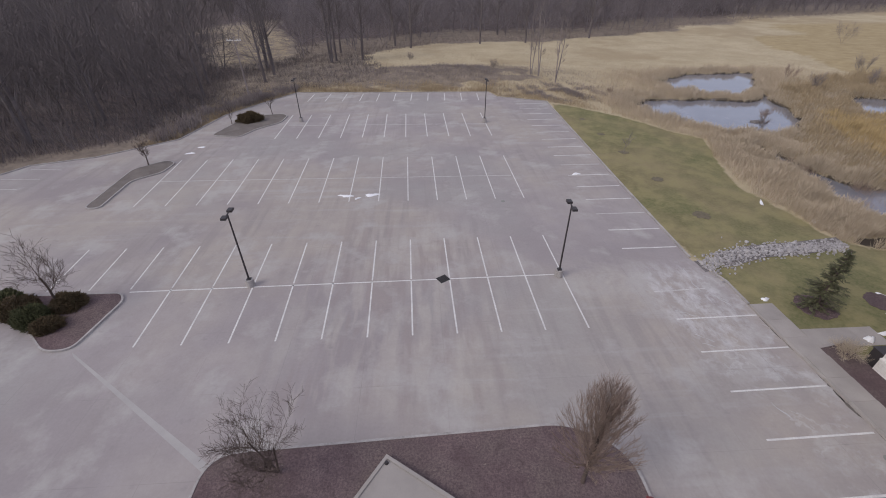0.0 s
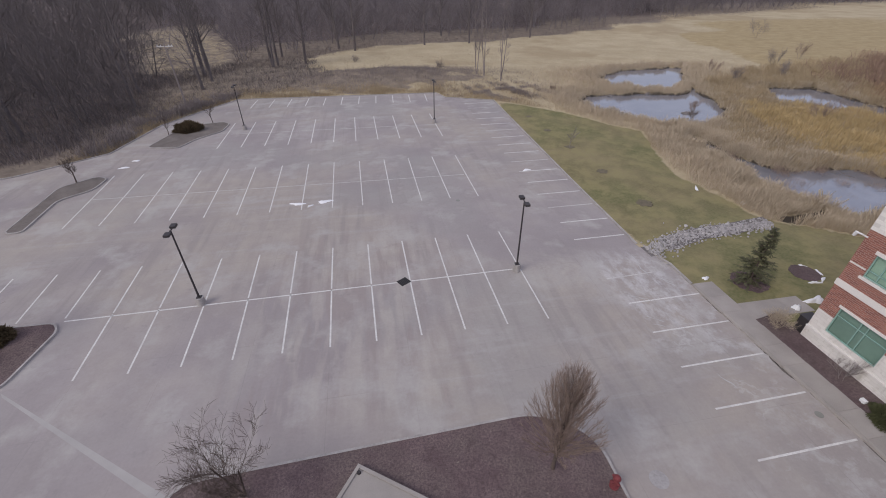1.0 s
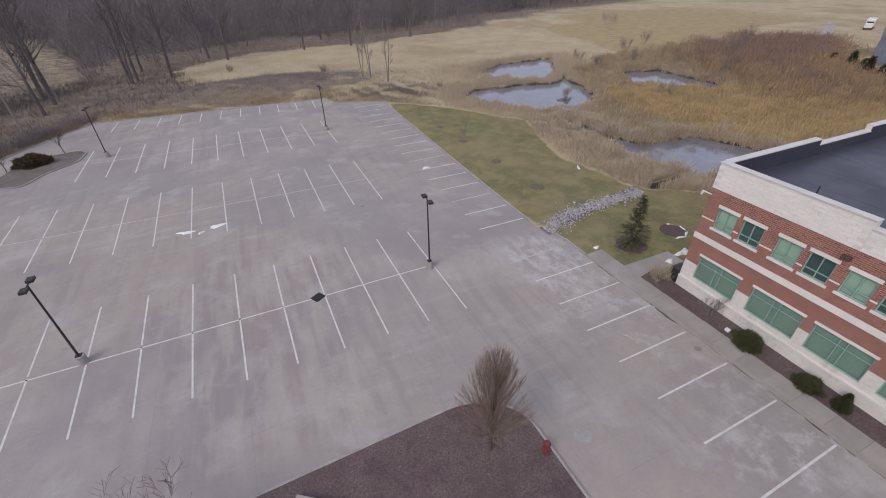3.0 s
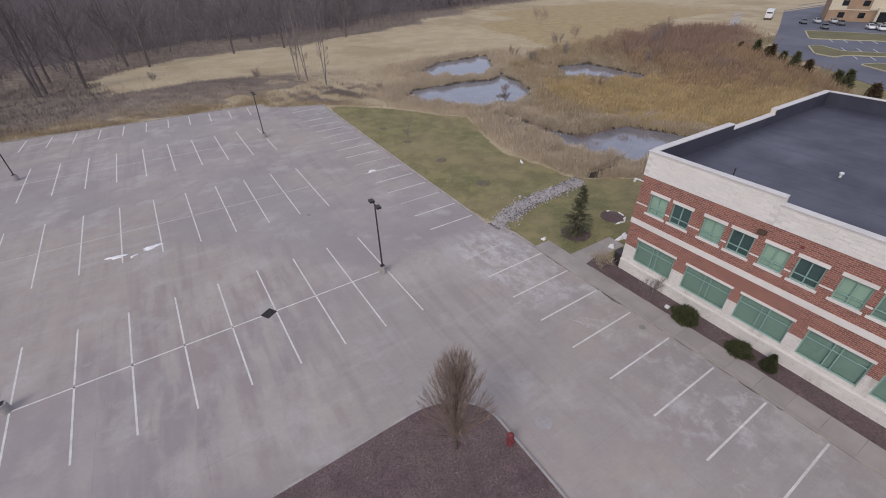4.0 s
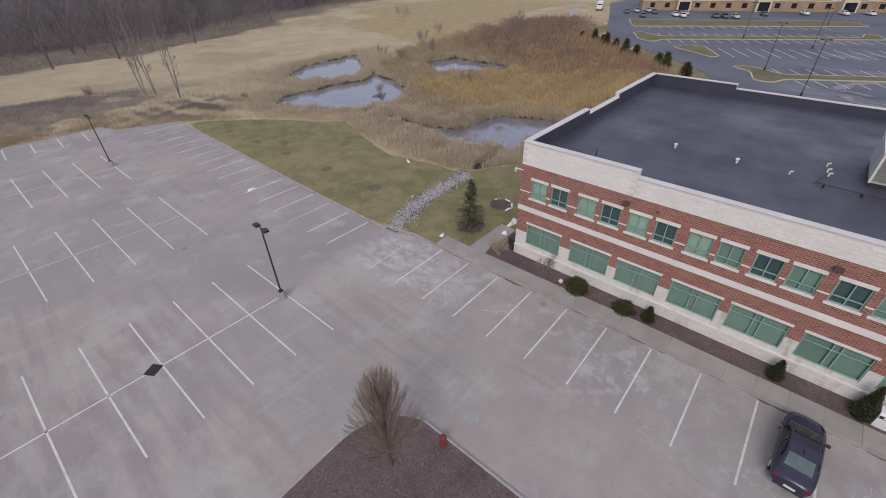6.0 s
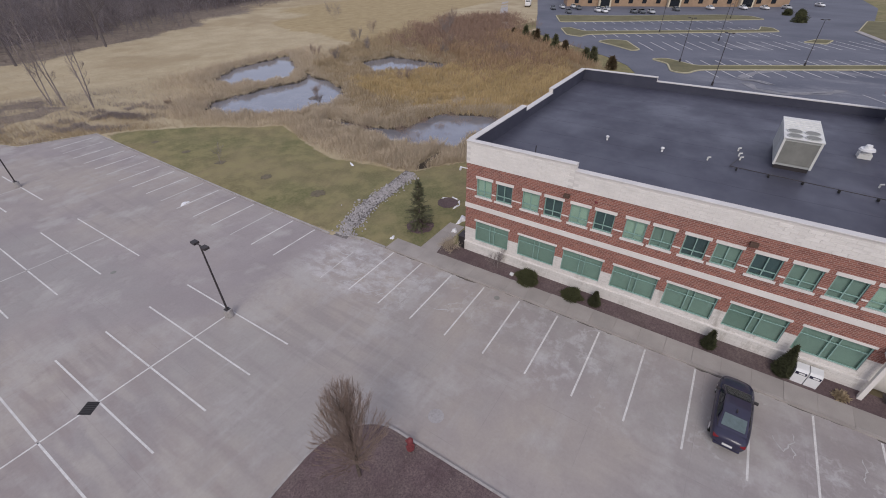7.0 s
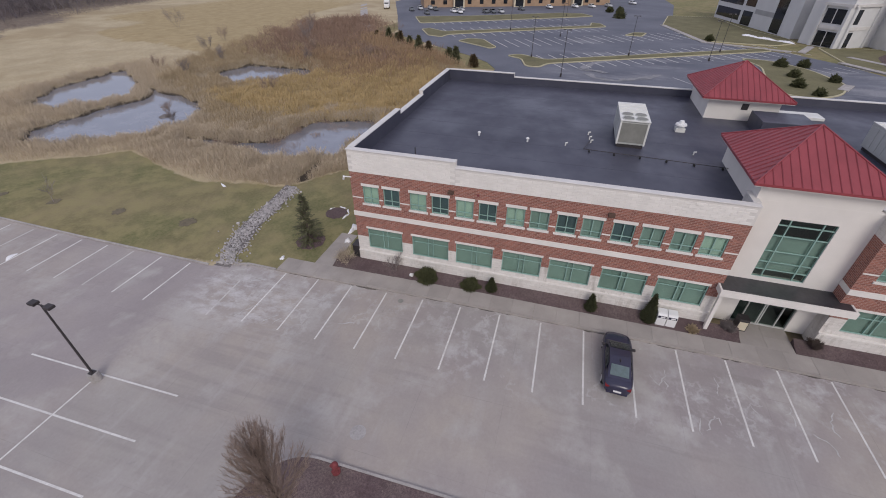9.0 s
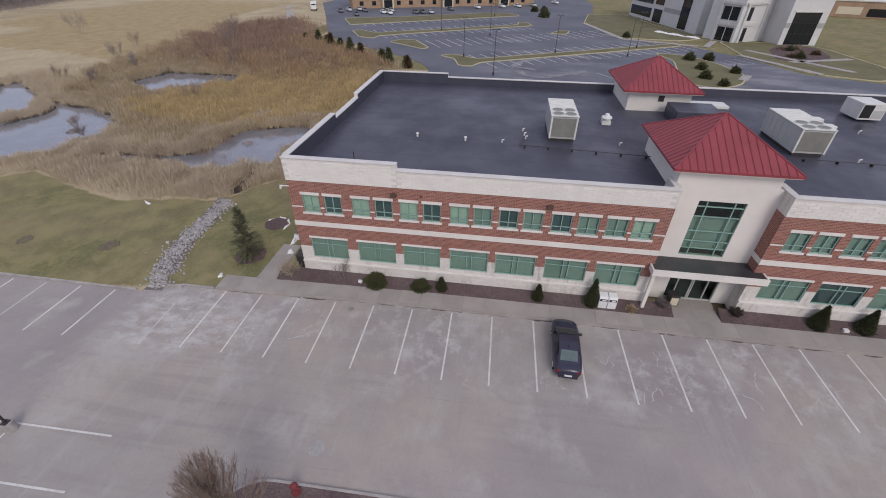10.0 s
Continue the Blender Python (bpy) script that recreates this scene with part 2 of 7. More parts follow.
def ground_mat():
    m = Mat("ground_cover", 0.95, 0, 0.1)
    straw = m.mix(m.ramp(m.noise(0.12, 6, 0.6), 0.35, 0.65), (0.41, 0.342, 0.225), (0.50, 0.425, 0.29))
    straw = m.mix(m.ramp(m.noise(0.035, 4), 0.52, 0.62, 0, 0.7), straw, (0.34, 0.27, 0.17))
    straw = m.mix(m.ramp(m.noise(1.6, 5), 0.35, 0.7, 0, 0.3), straw, (0.27, 0.215, 0.145))
    litter = m.mix(m.ramp(m.noise(0.5, 6, 0.7), 0.35, 0.65), (0.165, 0.137, 0.112), (0.275, 0.228, 0.182))
    lawn = m.mix(m.ramp(m.noise(0.22, 5, 0.6), 0.35, 0.65), (0.165, 0.145, 0.078), (0.26, 0.22, 0.125))
    lawn = m.mix(m.ramp(m.noise(0.08, 4), 0.44, 0.58, 0, 0.85), lawn, (0.135, 0.142, 0.065))
    lawn = m.mix(m.ramp(m.noise(0.45, 5, 0.7), 0.45, 0.6, 0, 0.7), lawn, (0.27, 0.24, 0.12))
    lawn = m.mix(m.ramp(m.noise(5, 5), 0.35, 0.75, 0, 0.5), lawn, (0.29, 0.25, 0.145))
    edge = m.noise(0.45, 6, 0.75)

    def soft(name):
        add = m.t.nodes.new("ShaderNodeMath")
        m.link(m.value(name), add.inputs[0])
        m.link(m.ramp(edge, 0.25, 0.75, -0.35, 0.35), add.inputs[1])
        return m.ramp(add.outputs[0], 0.36, 0.64)

    dark_litter = m.mix(m.ramp(m.noise(0.5, 6, 0.7), 0.35, 0.65), (0.085, 0.068, 0.066), (0.145, 0.118, 0.11))
    sedge = m.mix(m.ramp(m.noise(0.3, 5, 0.7), 0.35, 0.65), (0.32, 0.25, 0.14), (0.41, 0.33, 0.195))
    c = m.mix(soft("sedge"), straw, sedge)
    c = m.mix(soft("litter"), c, litter)
    c = m.mix(soft("dark_floor"), c, dark_litter)
    c = m.mix(soft("lawn"), c, lawn)
    c = m.mix(soft("mud"), c, (0.06, 0.05, 0.04))
    m.colour(c)
    m.bump(m.noise(7, 5, 0.7), 0.5, 0.06)
    return m.m


def mulch_mat(name, k):
    m = Mat(name, 0.95, 0, 0.1)
    c = m.mix(m.ramp(m.noise(0.7, 5, 0.65), 0.35, 0.65), (0.135 * k, 0.096 * k, 0.1 * k), (0.215 * k, 0.16 * k, 0.158 * k))
    c = m.mix(m.ramp(m.noise(0.22, 4, 0.6), 0.45, 0.6, 0, 0.5), c, (0.2 * k, 0.165 * k, 0.15 * k))
    c = m.mix(m.ramp(m.noise(9, 4, 0.8), 0.42, 0.62, 0, 0.7), c, (0.085, 0.06, 0.064))
    c = m.mix(m.ramp(m.noise(2.2, 5, 0.75), 0.56, 0.64, 0, 0.55), c, (0.09, 0.066, 0.068))
    c = m.mix(m.ramp(m.noise(6, 3, 0.7), 0.66, 0.72, 0, 0.6), c, (0.30 * k, 0.255 * k, 0.22 * k))
    m.colour(c)
    m.bump(m.noise(11, 4, 0.8), 0.9, 0.06)
    return m.m


def asphalt_mat():
    m = Mat("asphalt", 0.75, 0, 0.3)
    c = m.mix(m.ramp(m.noise(0.06, 5), 0.35, 0.65), (0.105, 0.112, 0.143), (0.158, 0.166, 0.2))
    sep = m.t.nodes.new("ShaderNodeSeparateXYZ")
    m.link(m.pos, sep.inputs[0])
    zone = m.times(m.ramp(sep.outputs[1], -14, -24), m.ramp(sep.outputs[0], 150, 110))
    swirl = m.ramp(m.noise(0.09, 6, 0.65, m.stretched(1.6, 0.6, 1, 25)), 0.5, 0.66, 0, 0.6)
    c = m.mix(m.times(swirl, zone), c, (0.33, 0.33, 0.35))
    m.colour(m.mix(m.ramp(m.noise(3, 4), 0.35, 0.7, 0, 0.3), c, (0.055, 0.058, 0.07)))
    m.bump(m.noise(14, 3), 0.2, 0.01)
    return m.m


def twig_mat(name, a, b):
    m = Mat(name, 0.9, 0, 0.15)
    c = m.mix(m.island(), a, b)
    m.colour(m.mix(m.ramp(m.noise(0.15, 3), 0.3, 0.7, 0, 0.5), c, tuple(v * 0.62 for v in a)))
    return m.m


def worn_paint(name, c, wear):
    """Road paint rubbed through to the concrete in places."""
    m = Mat(name, 0.8, 0, 0.2)
    out = m.mix(m.ramp(m.noise(1.1, 5, 0.7), 0.42, 0.66, 0, wear), c, (0.36, 0.34, 0.33))
    out = m.mix(m.ramp(m.noise(9, 5, 0.75), 0.42, 0.68, 0, wear), out, (0.35, 0.33, 0.32))
    m.colour(out)
    return m.m


def roof_mat():
    m = Mat("roof_membrane", 0.45, 0, 0.45)
    c = m.mix(m.ramp(m.noise(0.14, 5, 0.6), 0.35, 0.65), (0.05, 0.052, 0.075), (0.06, 0.062, 0.088))
    # paler bluish streaks paint a sheen onto the membrane
    c = m.mix(m.ramp(m.noise(0.5, 5, 0.65, m.stretched(0.35, 1.0, 1)), 0.5, 0.68, 0, 0.4), c, (0.082, 0.084, 0.112))
    c = m.mix(m.ramp(m.noise(1.3, 6, 0.7), 0.4, 0.7, 0, 0.3), c, (0.04, 0.041, 0.058))
    m.colour(c)
    m.link(m.ramp(m.noise(0.22, 4), 0.35, 0.65, 0.3, 0.6), m.b.inputs["Roughness"])
    m.bump(m.noise(0.9, 4), 0.12, 0.03)
    return m.m


LOT = concrete_lot()
KERB = plain("kerb_concrete", (0.36, 0.338, 0.325), 0.85, vary=0.32, scale=0.9, fine=9)
WALK = plain("walk_concrete", (0.362, 0.332, 0.308), 0.85, vary=0.2, scale=0.5, each=0.25)
PAINT = worn_paint("line_paint", (0.70, 0.69, 0.67), 0.42)
FADED = worn_paint("faded_paint", (0.58, 0.565, 0.545), 0.6)
MULCH = mulch_mat("mulch", 1.0)
BEDMULCH = mulch_mat("dark_mulch", 0.8)
BRICK = brickwork("red_brick", (0.345, 0.142, 0.108), (0.2, 0.084, 0.069), (0.4, 0.285, 0.245), 0.30, 0.1, 0.013)
BLOCK = brickwork("pale_block", (0.72, 0.69, 0.655), (0.65, 0.62, 0.585), (0.60, 0.57, 0.535), 0.6, 0.2, 0.011, 0.35, 0.6)
BLOCKPIECE = plain("block_face", (0.74, 0.715, 0.68), 0.85, vary=0.08, scale=1.0, fine=14, bump=0.5, each=0.1)
STONE = plain("cast_stone", (0.70, 0.67, 0.635), 0.8, vary=0.12, scale=0.6)
MORTAR = plain("block_mortar", (0.655, 0.63, 0.6), 0.9, vary=0.15, scale=0.8)
STUCCO = plain("pale_stucco", (0.70, 0.67, 0.63), 0.85, vary=0.08, scale=0.5, fine=30)
ROOFING = roof_mat()
COPING = plain("coping_metal", (0.62, 0.60, 0.58), 0.5, vary=0.12, scale=0.7)
REDMETAL = plain("red_roof_metal", (0.26, 0.05, 0.06), 0.36, vary=0.2, scale=0.7, bump=0.0, spec=0.4)
FRAME = plain("green_frame", (0.26, 0.40, 0.36), 0.4, vary=0.1, bump=0)
GLASS = glass_pane("green_glass", (0.56, 0.74, 0.69))
BLIND = plain("mid_blind", (0.52, 0.55, 0.53), 0.8, vary=0.12, scale=0.6, fine=3, bump=0, each=0.25)
PALEBLIND = plain("pale_blind", (0.80, 0.80, 0.74), 0.8, vary=0.08, scale=0.6, fine=3, bump=0)
# sheet for windows without blinds: dim room and sky reflection painted together
DIMROOM = plain("dim_room", (0.17, 0.21, 0.25), 0.8, vary=0.2, scale=0.6, fine=3, bump=0, each=0.4)
ROOM = plain("unlit_room", (0.10, 0.11, 0.11), 0.9)
UNITMETAL = plain("unit_metal", (0.46, 0.47, 0.45), 0.5, 0.0, vary=0.12, scale=0.9)
UNITWHITE = plain("unit_white", (0.66, 0.66, 0.63), 0.5, vary=0.1)
COIL = plain("coil_fins", (0.22, 0.22, 0.20), 0.6, vary=0.2, fine=30, bump=0.5)
DARK = plain("dark_metal", (0.045, 0.04, 0.042), 0.5, vary=0.2)
BLACK = plain("black_rubber", (0.02, 0.02, 0.02), 0.8)
WHITE = plain("white_plastic", (0.7, 0.7, 0.7), 0.5, vary=0.08)
SNOW = plain("old_snow", (0.80, 0.80, 0.82), 0.7, vary=0.08, scale=2, fine=12, bump=0.4)
RED = plain("hydrant_red", (0.2, 0.05, 0.055), 0.8)
GROUND = ground_mat()
BARK = twig_mat("bark", (0.15, 0.115, 0.10), (0.10, 0.08, 0.07))
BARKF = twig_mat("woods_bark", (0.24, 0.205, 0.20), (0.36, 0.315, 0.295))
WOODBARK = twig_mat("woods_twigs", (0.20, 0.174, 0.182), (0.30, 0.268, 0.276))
BUSH = twig_mat("tawny_twigs", (0.40, 0.31, 0.255), (0.28, 0.215, 0.185))
REED = twig_mat("dry_reed", (0.50, 0.42, 0.295), (0.42, 0.35, 0.245))
REEDGOLD = twig_mat("golden_reed", (0.59, 0.455, 0.245), (0.48, 0.365, 0.205))
REEDDUN = twig_mat("dun_reed", (0.48, 0.385, 0.255), (0.37, 0.295, 0.20))
REEDPALE = twig_mat("pale_cattail", (0.60, 0.51, 0.395), (0.47, 0.39, 0.295))
BRUSH = twig_mat("red_brush", (0.43, 0.305, 0.19), (0.34, 0.24, 0.16))
NEEDLE = twig_mat("needles", (0.10, 0.107, 0.062), (0.155, 0.15, 0.088))
THICKET = twig_mat("brown_twigs", (0.34, 0.235, 0.18), (0.25, 0.18, 0.145))
UNDER = twig_mat("brush_twigs", (0.31, 0.26, 0.225), (0.20, 0.165, 0.15))
YEW = twig_mat("yew_leaves", (0.075, 0.083, 0.042), (0.11, 0.11, 0.056))
SEARED = twig_mat("seared_leaves", (0.14, 0.10, 0.06), (0.09, 0.075, 0.045))
ASPHALT = asphalt_mat()
ROCK = plain("riprap", (0.44, 0.42, 0.42), 0.85, vary=0.3, scale=3, fine=14, bump=0.5, each=0.9)
TAN = plain("tan_stone", (0.36, 0.25, 0.17), 0.85, vary=0.2, scale=0.5)
CREAM = plain("cream_wall", (0.62, 0.55, 0.42), 0.85, vary=0.1)
PALEWALL = plain("pale_panel", (0.60, 0.60, 0.60), 0.7, vary=0.08, scale=0.3)
GREYWALL = plain("grey_panel", (0.36, 0.36, 0.36), 0.7, vary=0.12, scale=0.3)
DARKGLASS = plain("dark_glass", (0.012, 0.015, 0.02), 0.08, vary=0.1, bump=0, spec=0.6)

# ---- ground: one sheet, with the lot's bed, lawn, marsh and ponds pressed into it ----
LOT_EDGE = [(10.95, 46.4), (3.3, 49.8), (2.2, 53.2), (-31.7, 54.9), (-35.2, 49.4), (-39.4, 42.0), (-41.5, 31.2), (-48.5, 25.5),
            (-54.5, 23.3), (-57, 18.5), (-66, 12), (-95, 6), (-95, -70), (11.6, -70), (11.6, -18), (11.25, -6), (11.2, -1.6), (10.25, 1.4), (10.35, 14)]
PONDS = [
    [(25.5, 44.5), (29, 48.0), (36, 48.4), (43, 47.5), (46, 45.5), (51, 49.5), (49, 41), (44, 32), (38.0, 29.5), (31.0, 34.0), (27.2, 39)],
    [(37, 61), (47.5, 68), (62, 68.5), (52, 53.5), (44.5, 49.6), (38, 54)],
    [(63.5, 48), (74, 46), (73.5, 30), (67, 26.5), (58.5, 37)],
    [(33.4, 25.5), (33.5, 22), (33.1, 17.9), (34.6, 14.4), (37, 12.7), (41, 12.9), (44.6, 11.9), (46, 8), (46.8, 3.5), (44, 1.8), (37, 2.2), (32.6, 3.9), (31.2, 5.8), (30.6, 8), (31.2, 11), (31.6, 14.2), (31.4, 18), (31.8, 23)],
]
OUTLET = [(32, 3.9), (29, 2.6), (26, 2.5), (25.2, 3.7), (26.6, 3.8), (29.5, 3.8)]
WATER_Z = -0.8
LAWN_EDGE = [(10.9, 45.9), (17, 40.4), (21.8, 35.2), (25.2, 30.4), (27.4, 28), (25.0, 22.3), (23.2, 16.2), (22.7, 11.5), (23.6, 7.8), (24.2, 3.6), (29, 0.5), (33, -4), (36, -9.5), (40, -30), (11.2, -30), (11.2, -1.5), (10.2, 1.4), (10.3, 14)]
WOODS_EDGE = [(-58, 15), (-57, 22.5), (-50, 28.5), (-44.5, 35), (-43, 48), (-46, 64), (-38, 80), (-24, 93), (-4, 110), (26, 116), (60, 127), (100, 150), (150, 174), (230, 194), (420, 240)]


def inside(px, py, poly):
    """Signed distance to an outline, positive inside, for arrays of points."""
    px, py = np.asarray(px, float), np.asarray(py, float)
    best, odd = np.full(px.shape, 1e9), np.zeros(px.shape, bool)
    for (ax, ay), (bx, by) in zip(poly, poly[1:] + poly[:1]):
        dx, dy = bx - ax, by - ay
        u = np.clip(((px - ax) * dx + (py - ay) * dy) / (dx * dx + dy * dy), 0, 1)
        best = np.minimum(best, np.hypot(px - ax - u * dx, py - ay - u * dy))
        cross = (ay > py) != (by > py)
        with np.errstate(divide="ignore", invalid="ignore"):
            odd ^= cross & (px < ax + (py - ay) * dx / (dy if dy else 1e-9))
    return np.where(odd, best, -best)


def waves(x, y, length, seed):
    """A cheap smooth wander between -1 and 1, of about that length."""
    rs, out = np.random.RandomState(seed), 0
    for _ in range(5):
        a, ph = rs.uniform(0, 2 * np.pi), rs.uniform(0, 2 * np.pi)
        k = 2 * np.pi / (length * rs.uniform(0.6, 1.6))
        out = out + np.sin(k * (x * np.cos(a) + y * np.sin(a)) + ph)
    return out / 3


WOODS = WOODS_EDGE + [(1600, 300), (1600, 1600), (-1600, 1600), (-1600, 8), (-95, 8)]
CLEARING = [(-57, 80), (-45, 76), (-40, 90), (-48, 122), (-66, 165), (-98, 178), (-76, 122)]
step = lambda v, a, b: np.clip((v - a) / (b - a), 0, 1) ** 2 * (3 - 2 * np.clip((v - a) / (b - a), 0, 1))  # noqa: E731


def pond_depth(x, y):
    d = np.full(np.shape(x), -1e9)
    for i, poly in enumerate(PONDS):
        d = np.maximum(d, inside(x, y, poly))
    return d + 0.55 * waves(x, y, 5, 3) * (d > -6)


def ground_z(x, y):
    lot, lawn, pond = inside(x, y, LOT_EDGE), inside(x, y, LAWN_EDGE), pond_depth(x, y)
    marsh = step(-lot, 6, 18) * step(x, 14, 26) * (1 - step(x, 78, 92)) * step(y + x * 0.3, -6, 8)
    z = 0.02 + 0.1 * waves(x, y, 9, 1) * step(-lot, 1, 6) - 0.45 * marsh
    z = np.where(lawn > 0, 0.11 * step(-lot, 0.0, 1.2) - 0.5 * step(x, 13, 27) * step(y, -8, 6), z)
    z = z + 1.3 * np.exp(-((x + 4) / 16) ** 2 - ((y - 69) / 6) ** 2)
    z = np.where(pond > -4, z + (-1.5 - z) * step(pond, -0.9, 0.9), z)
    z = np.where((lot > -1.2) & (lawn < -0.5), -0.03, z)
    z = np.where(lot > -0.1, -0.03, z)
    z = np.where((x > 11.2) & (x < 38.2) & (y < -10.1) & (y > -61), -0.3, z)
    z = np.where((x > 11.2) & (x < 15.1) & (y <= -7.4) & (y > -61), -0.3, z)
    far = step(x, 74, 84) * (y < 66)
    return z * (1 - far) + far * -0.06


def span(lo, hi, d, out):
    near = list(np.arange(lo, hi + 0.01, d))
    far = [hi + 4, hi + 12, hi + 30, hi + 70, hi + 150, hi + 300, hi + 600, out]
    return near, far


near_x, far_x = span(-62, 96, 0.8, 1600)
near_y, far_y = span(-20, 126, 0.8, 1600)
xs = np.array(sorted(set([-1600, -800, -400, -200, -130, -95, -80, -70] + near_x + far_x)))
ys = np.array(sorted(set([-1600, -800, -400, -200, -120, -90, -70, -60, -50, -40, -30, -25] + near_y + far_y)))
gx, gy = np.meshgrid(xs, ys, indexing="ij")
gz = ground_z(gx, gy)
nx, ny = gx.shape
ids = np.arange(nx * ny).reshape(nx, ny)
quads = np.stack([ids[:-1, :-1], ids[1:, :-1], ids[1:, 1:], ids[:-1, 1:]], -1).reshape(-1, 4)
gdata = bpy.data.meshes.new("ground")
gdata.from_pydata(np.stack([gx, gy, gz], -1).reshape(-1, 3).tolist(), [], quads.tolist())
gdata.materials.append(GROUND)
gdata.polygons.foreach_set("use_smooth", [True] * len(gdata.polygons))
woods_d = inside(gx, gy, WOODS) + 3 * waves(gx, gy, 20, 5)
clear_d = inside(gx, gy, CLEARING)
SEDGE = [(82, 60), (84, 76), (84, 96), (97, 114), (131, 148), (157, 156), (194, 153), (240, 146), (200, 100), (150, 72), (104, 64), (88, 54)]
GREEN = [(93, 14), (100, 21), (112, 30), (130, 41), (158, 55), (159, 45), (135, 35.5), (118, 28), (106, 14.5), (95, 1)]
GOLD_EDGE = [(42, 20), (44, 13), (46, 3), (58, -2), (72, 2), (84, 6), (86, 13), (72, 24), (60, 32), (50, 36)]
BRUSH_EDGE = [(72, 17), (80, 12), (87, 8), (98, 21), (112, 29), (150, 52), (136, 66), (104, 62), (86, 54), (80, 44), (78, 30)]
MARSH = [(36, 0), (50, -3), (78, -4), (88, 8), (112, 28), (150, 54), (134, 68), (100, 64), (82, 60), (74, 62), (60, 54), (50, 46), (47, 34), (38, 26)]
COPSE = [(-48, 30), (-41, 41), (-36, 50), (-32, 57), (-24, 60), (-17, 68), (-24, 96), (-60, 80)]
copse_d = inside(gx, gy, COPSE) + 2 * waves(gx, gy, 9, 31)
zones = {
    "litter": np.max([step(woods_d, -3, 3) * (1 - 0.45 * step(clear_d, -3, 3)), 0.8 * (gx < -41) * (gy > 8) * (gy < 40), 0.75 * step(copse_d, -3, 3), 0.78 * step(1 - ((gx + 13) / 30) ** 2 - ((gy - 66) / 11) ** 2 + 0.3 * waves(gx, gy, 7, 33), 0, 0.5)], axis=0),
    "lawn": np.maximum(step(inside(gx, gy, LAWN_EDGE) + 0.4 * waves(gx, gy, 5, 8), -0.6, 0.6), np.maximum((gx > 82) * (gy < 8) * 1.0, step(inside(gx, gy, GREEN), -0.6, 0.6))),
    # dark pond rims: bank mud and the shade at the reeds' feet, painted together
    "mud": np.maximum(step(pond_depth(gx, gy), -1.1, -0.3), step(inside(gx, gy, OUTLET), -0.5, 0.2)),
    # woods floor is coloured darker on the left and deep among the trees
    "dark_floor": np.maximum(step(woods_d, 0, 6) * (gx < -20) * (1 - step(gx + 0.35 * gy, -32, -12)), step(woods_d, 16, 34)) * (1 - step(clear_d, -3, 3)),
    "sedge": np.max([step(inside(gx, gy, SEDGE) + 4 * waves(gx, gy, 25, 6), -3, 3), 0.55 * step(clear_d, -3, 3), 0.75 * step(inside(gx, gy, MARSH), -2, 2)], axis=0),
}
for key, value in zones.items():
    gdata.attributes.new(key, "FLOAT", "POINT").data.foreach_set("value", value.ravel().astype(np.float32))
tagged(new("ground", gdata), "dry winter grass, marsh and leaf litter", "ground", kind="structure")

bm = bmesh.new()
bm.faces.new([bm.verts.new((x, y, WATER_Z)) for x, y in ((23, -1), (82, -1), (82, 74), (23, 74))])
m = Mat("pond_water", 0.015, 0, 0.5)
m.b.inputs["Specular IOR Level"].default_value = 1.0
# pale blue base colour adds some of the sky's reflection
m.colour(m.mix(m.ramp(m.noise(0.3, 3), 0.4, 0.6), (0.13, 0.14, 0.175), (0.17, 0.18, 0.215)))
m.b.inputs["IOR"].default_value = 2.0
m.bump(m.noise(1.2, 3), 0.02, 0.03)
bmesh.ops.recalc_face_normals(bm, faces=bm.faces)
water = part("water", bm, m.m)
tagged(water, "still marsh ponds that mirror the pale sky", "water", kind="structure")

# ---- the concrete parking lot with its lines ----
bm = bmesh.new()
prism(bm, LOT_EDGE, -0.2, 0.0)
lot = part("parking_lot", bm, LOT)
tagged(lot, "stained pale concrete parking lot with white lines", "parking lot", kind="structure")


def stripe(x0, y0, x1, y1, material=PAINT, width=0.1, name="stall_line", z=0.004):
    a, b = Vector((x0, y0)), Vector((x1, y1))
    u = (b - a).normalized() * width / 2
    n = Vector((-u.y, u.x))
    bm = bmesh.new()
    prism(bm, [tuple(a + n), tuple(a - n), tuple(b - n), tuple(b + n)], 0.001, z)
    return part(name, bm, material, lot)


STALL = 2.74
for k in range(11):
    stripe(-2.735 * k - 0.002 * k * k, -5.5, -0.08 - 2.738 * k - 0.004 * k * k, -0.07)
for k in range(14):
    stripe(-0.08 - 2.74 * k - 0.004 * k * k, 0.07, -0.15 - 2.74 * k - 0.006 * k * k, 5.35)
stripe(-0.4, 0, -30.6, -0.25, name="row_line")
for k in range(14):
    stripe(-0.22 - 2.8 * k - 0.004 * k * k, 12.15 + 0.035 * k, -0.32 - 2.82 * k - 0.006 * k * k, 23.15 + 0.07 * k)
stripe(-0.5, 17.5, -37.5, 18.2, FADED, name="row_line")
for k in range(11):
    stripe(-0.6 - 2.86 * k, 30.3 + 0.05 * k, -0.8 - 2.85 * k, 40.7 + 0.05 * k, PAINT, 0.12)
stripe(-0.7, 35.4, -28.8, 36.2, FADED, name="row_line")
for k in range(11):
    stripe(-0.1 - 2.86 * k, 48.0 + 0.1 * k, 0.1 - 2.86 * k, 52.6 + 0.14 * k, PAINT, 0.13)
for k in range(16):
    stripe(5.65, 3.0 + 2.82 * k, 10.1, 3.0 + 2.82 * k, FADED if k % 4 == 2 else PAINT, 0.12)
for k in range(19):
    stripe(5.85, -5.07 - STALL * k, 11.15 + min(0.3, 0.04 * k), -5.0 - STALL * k)
stripe(5.7, -2.35, 9.4, -2.2, FADED)
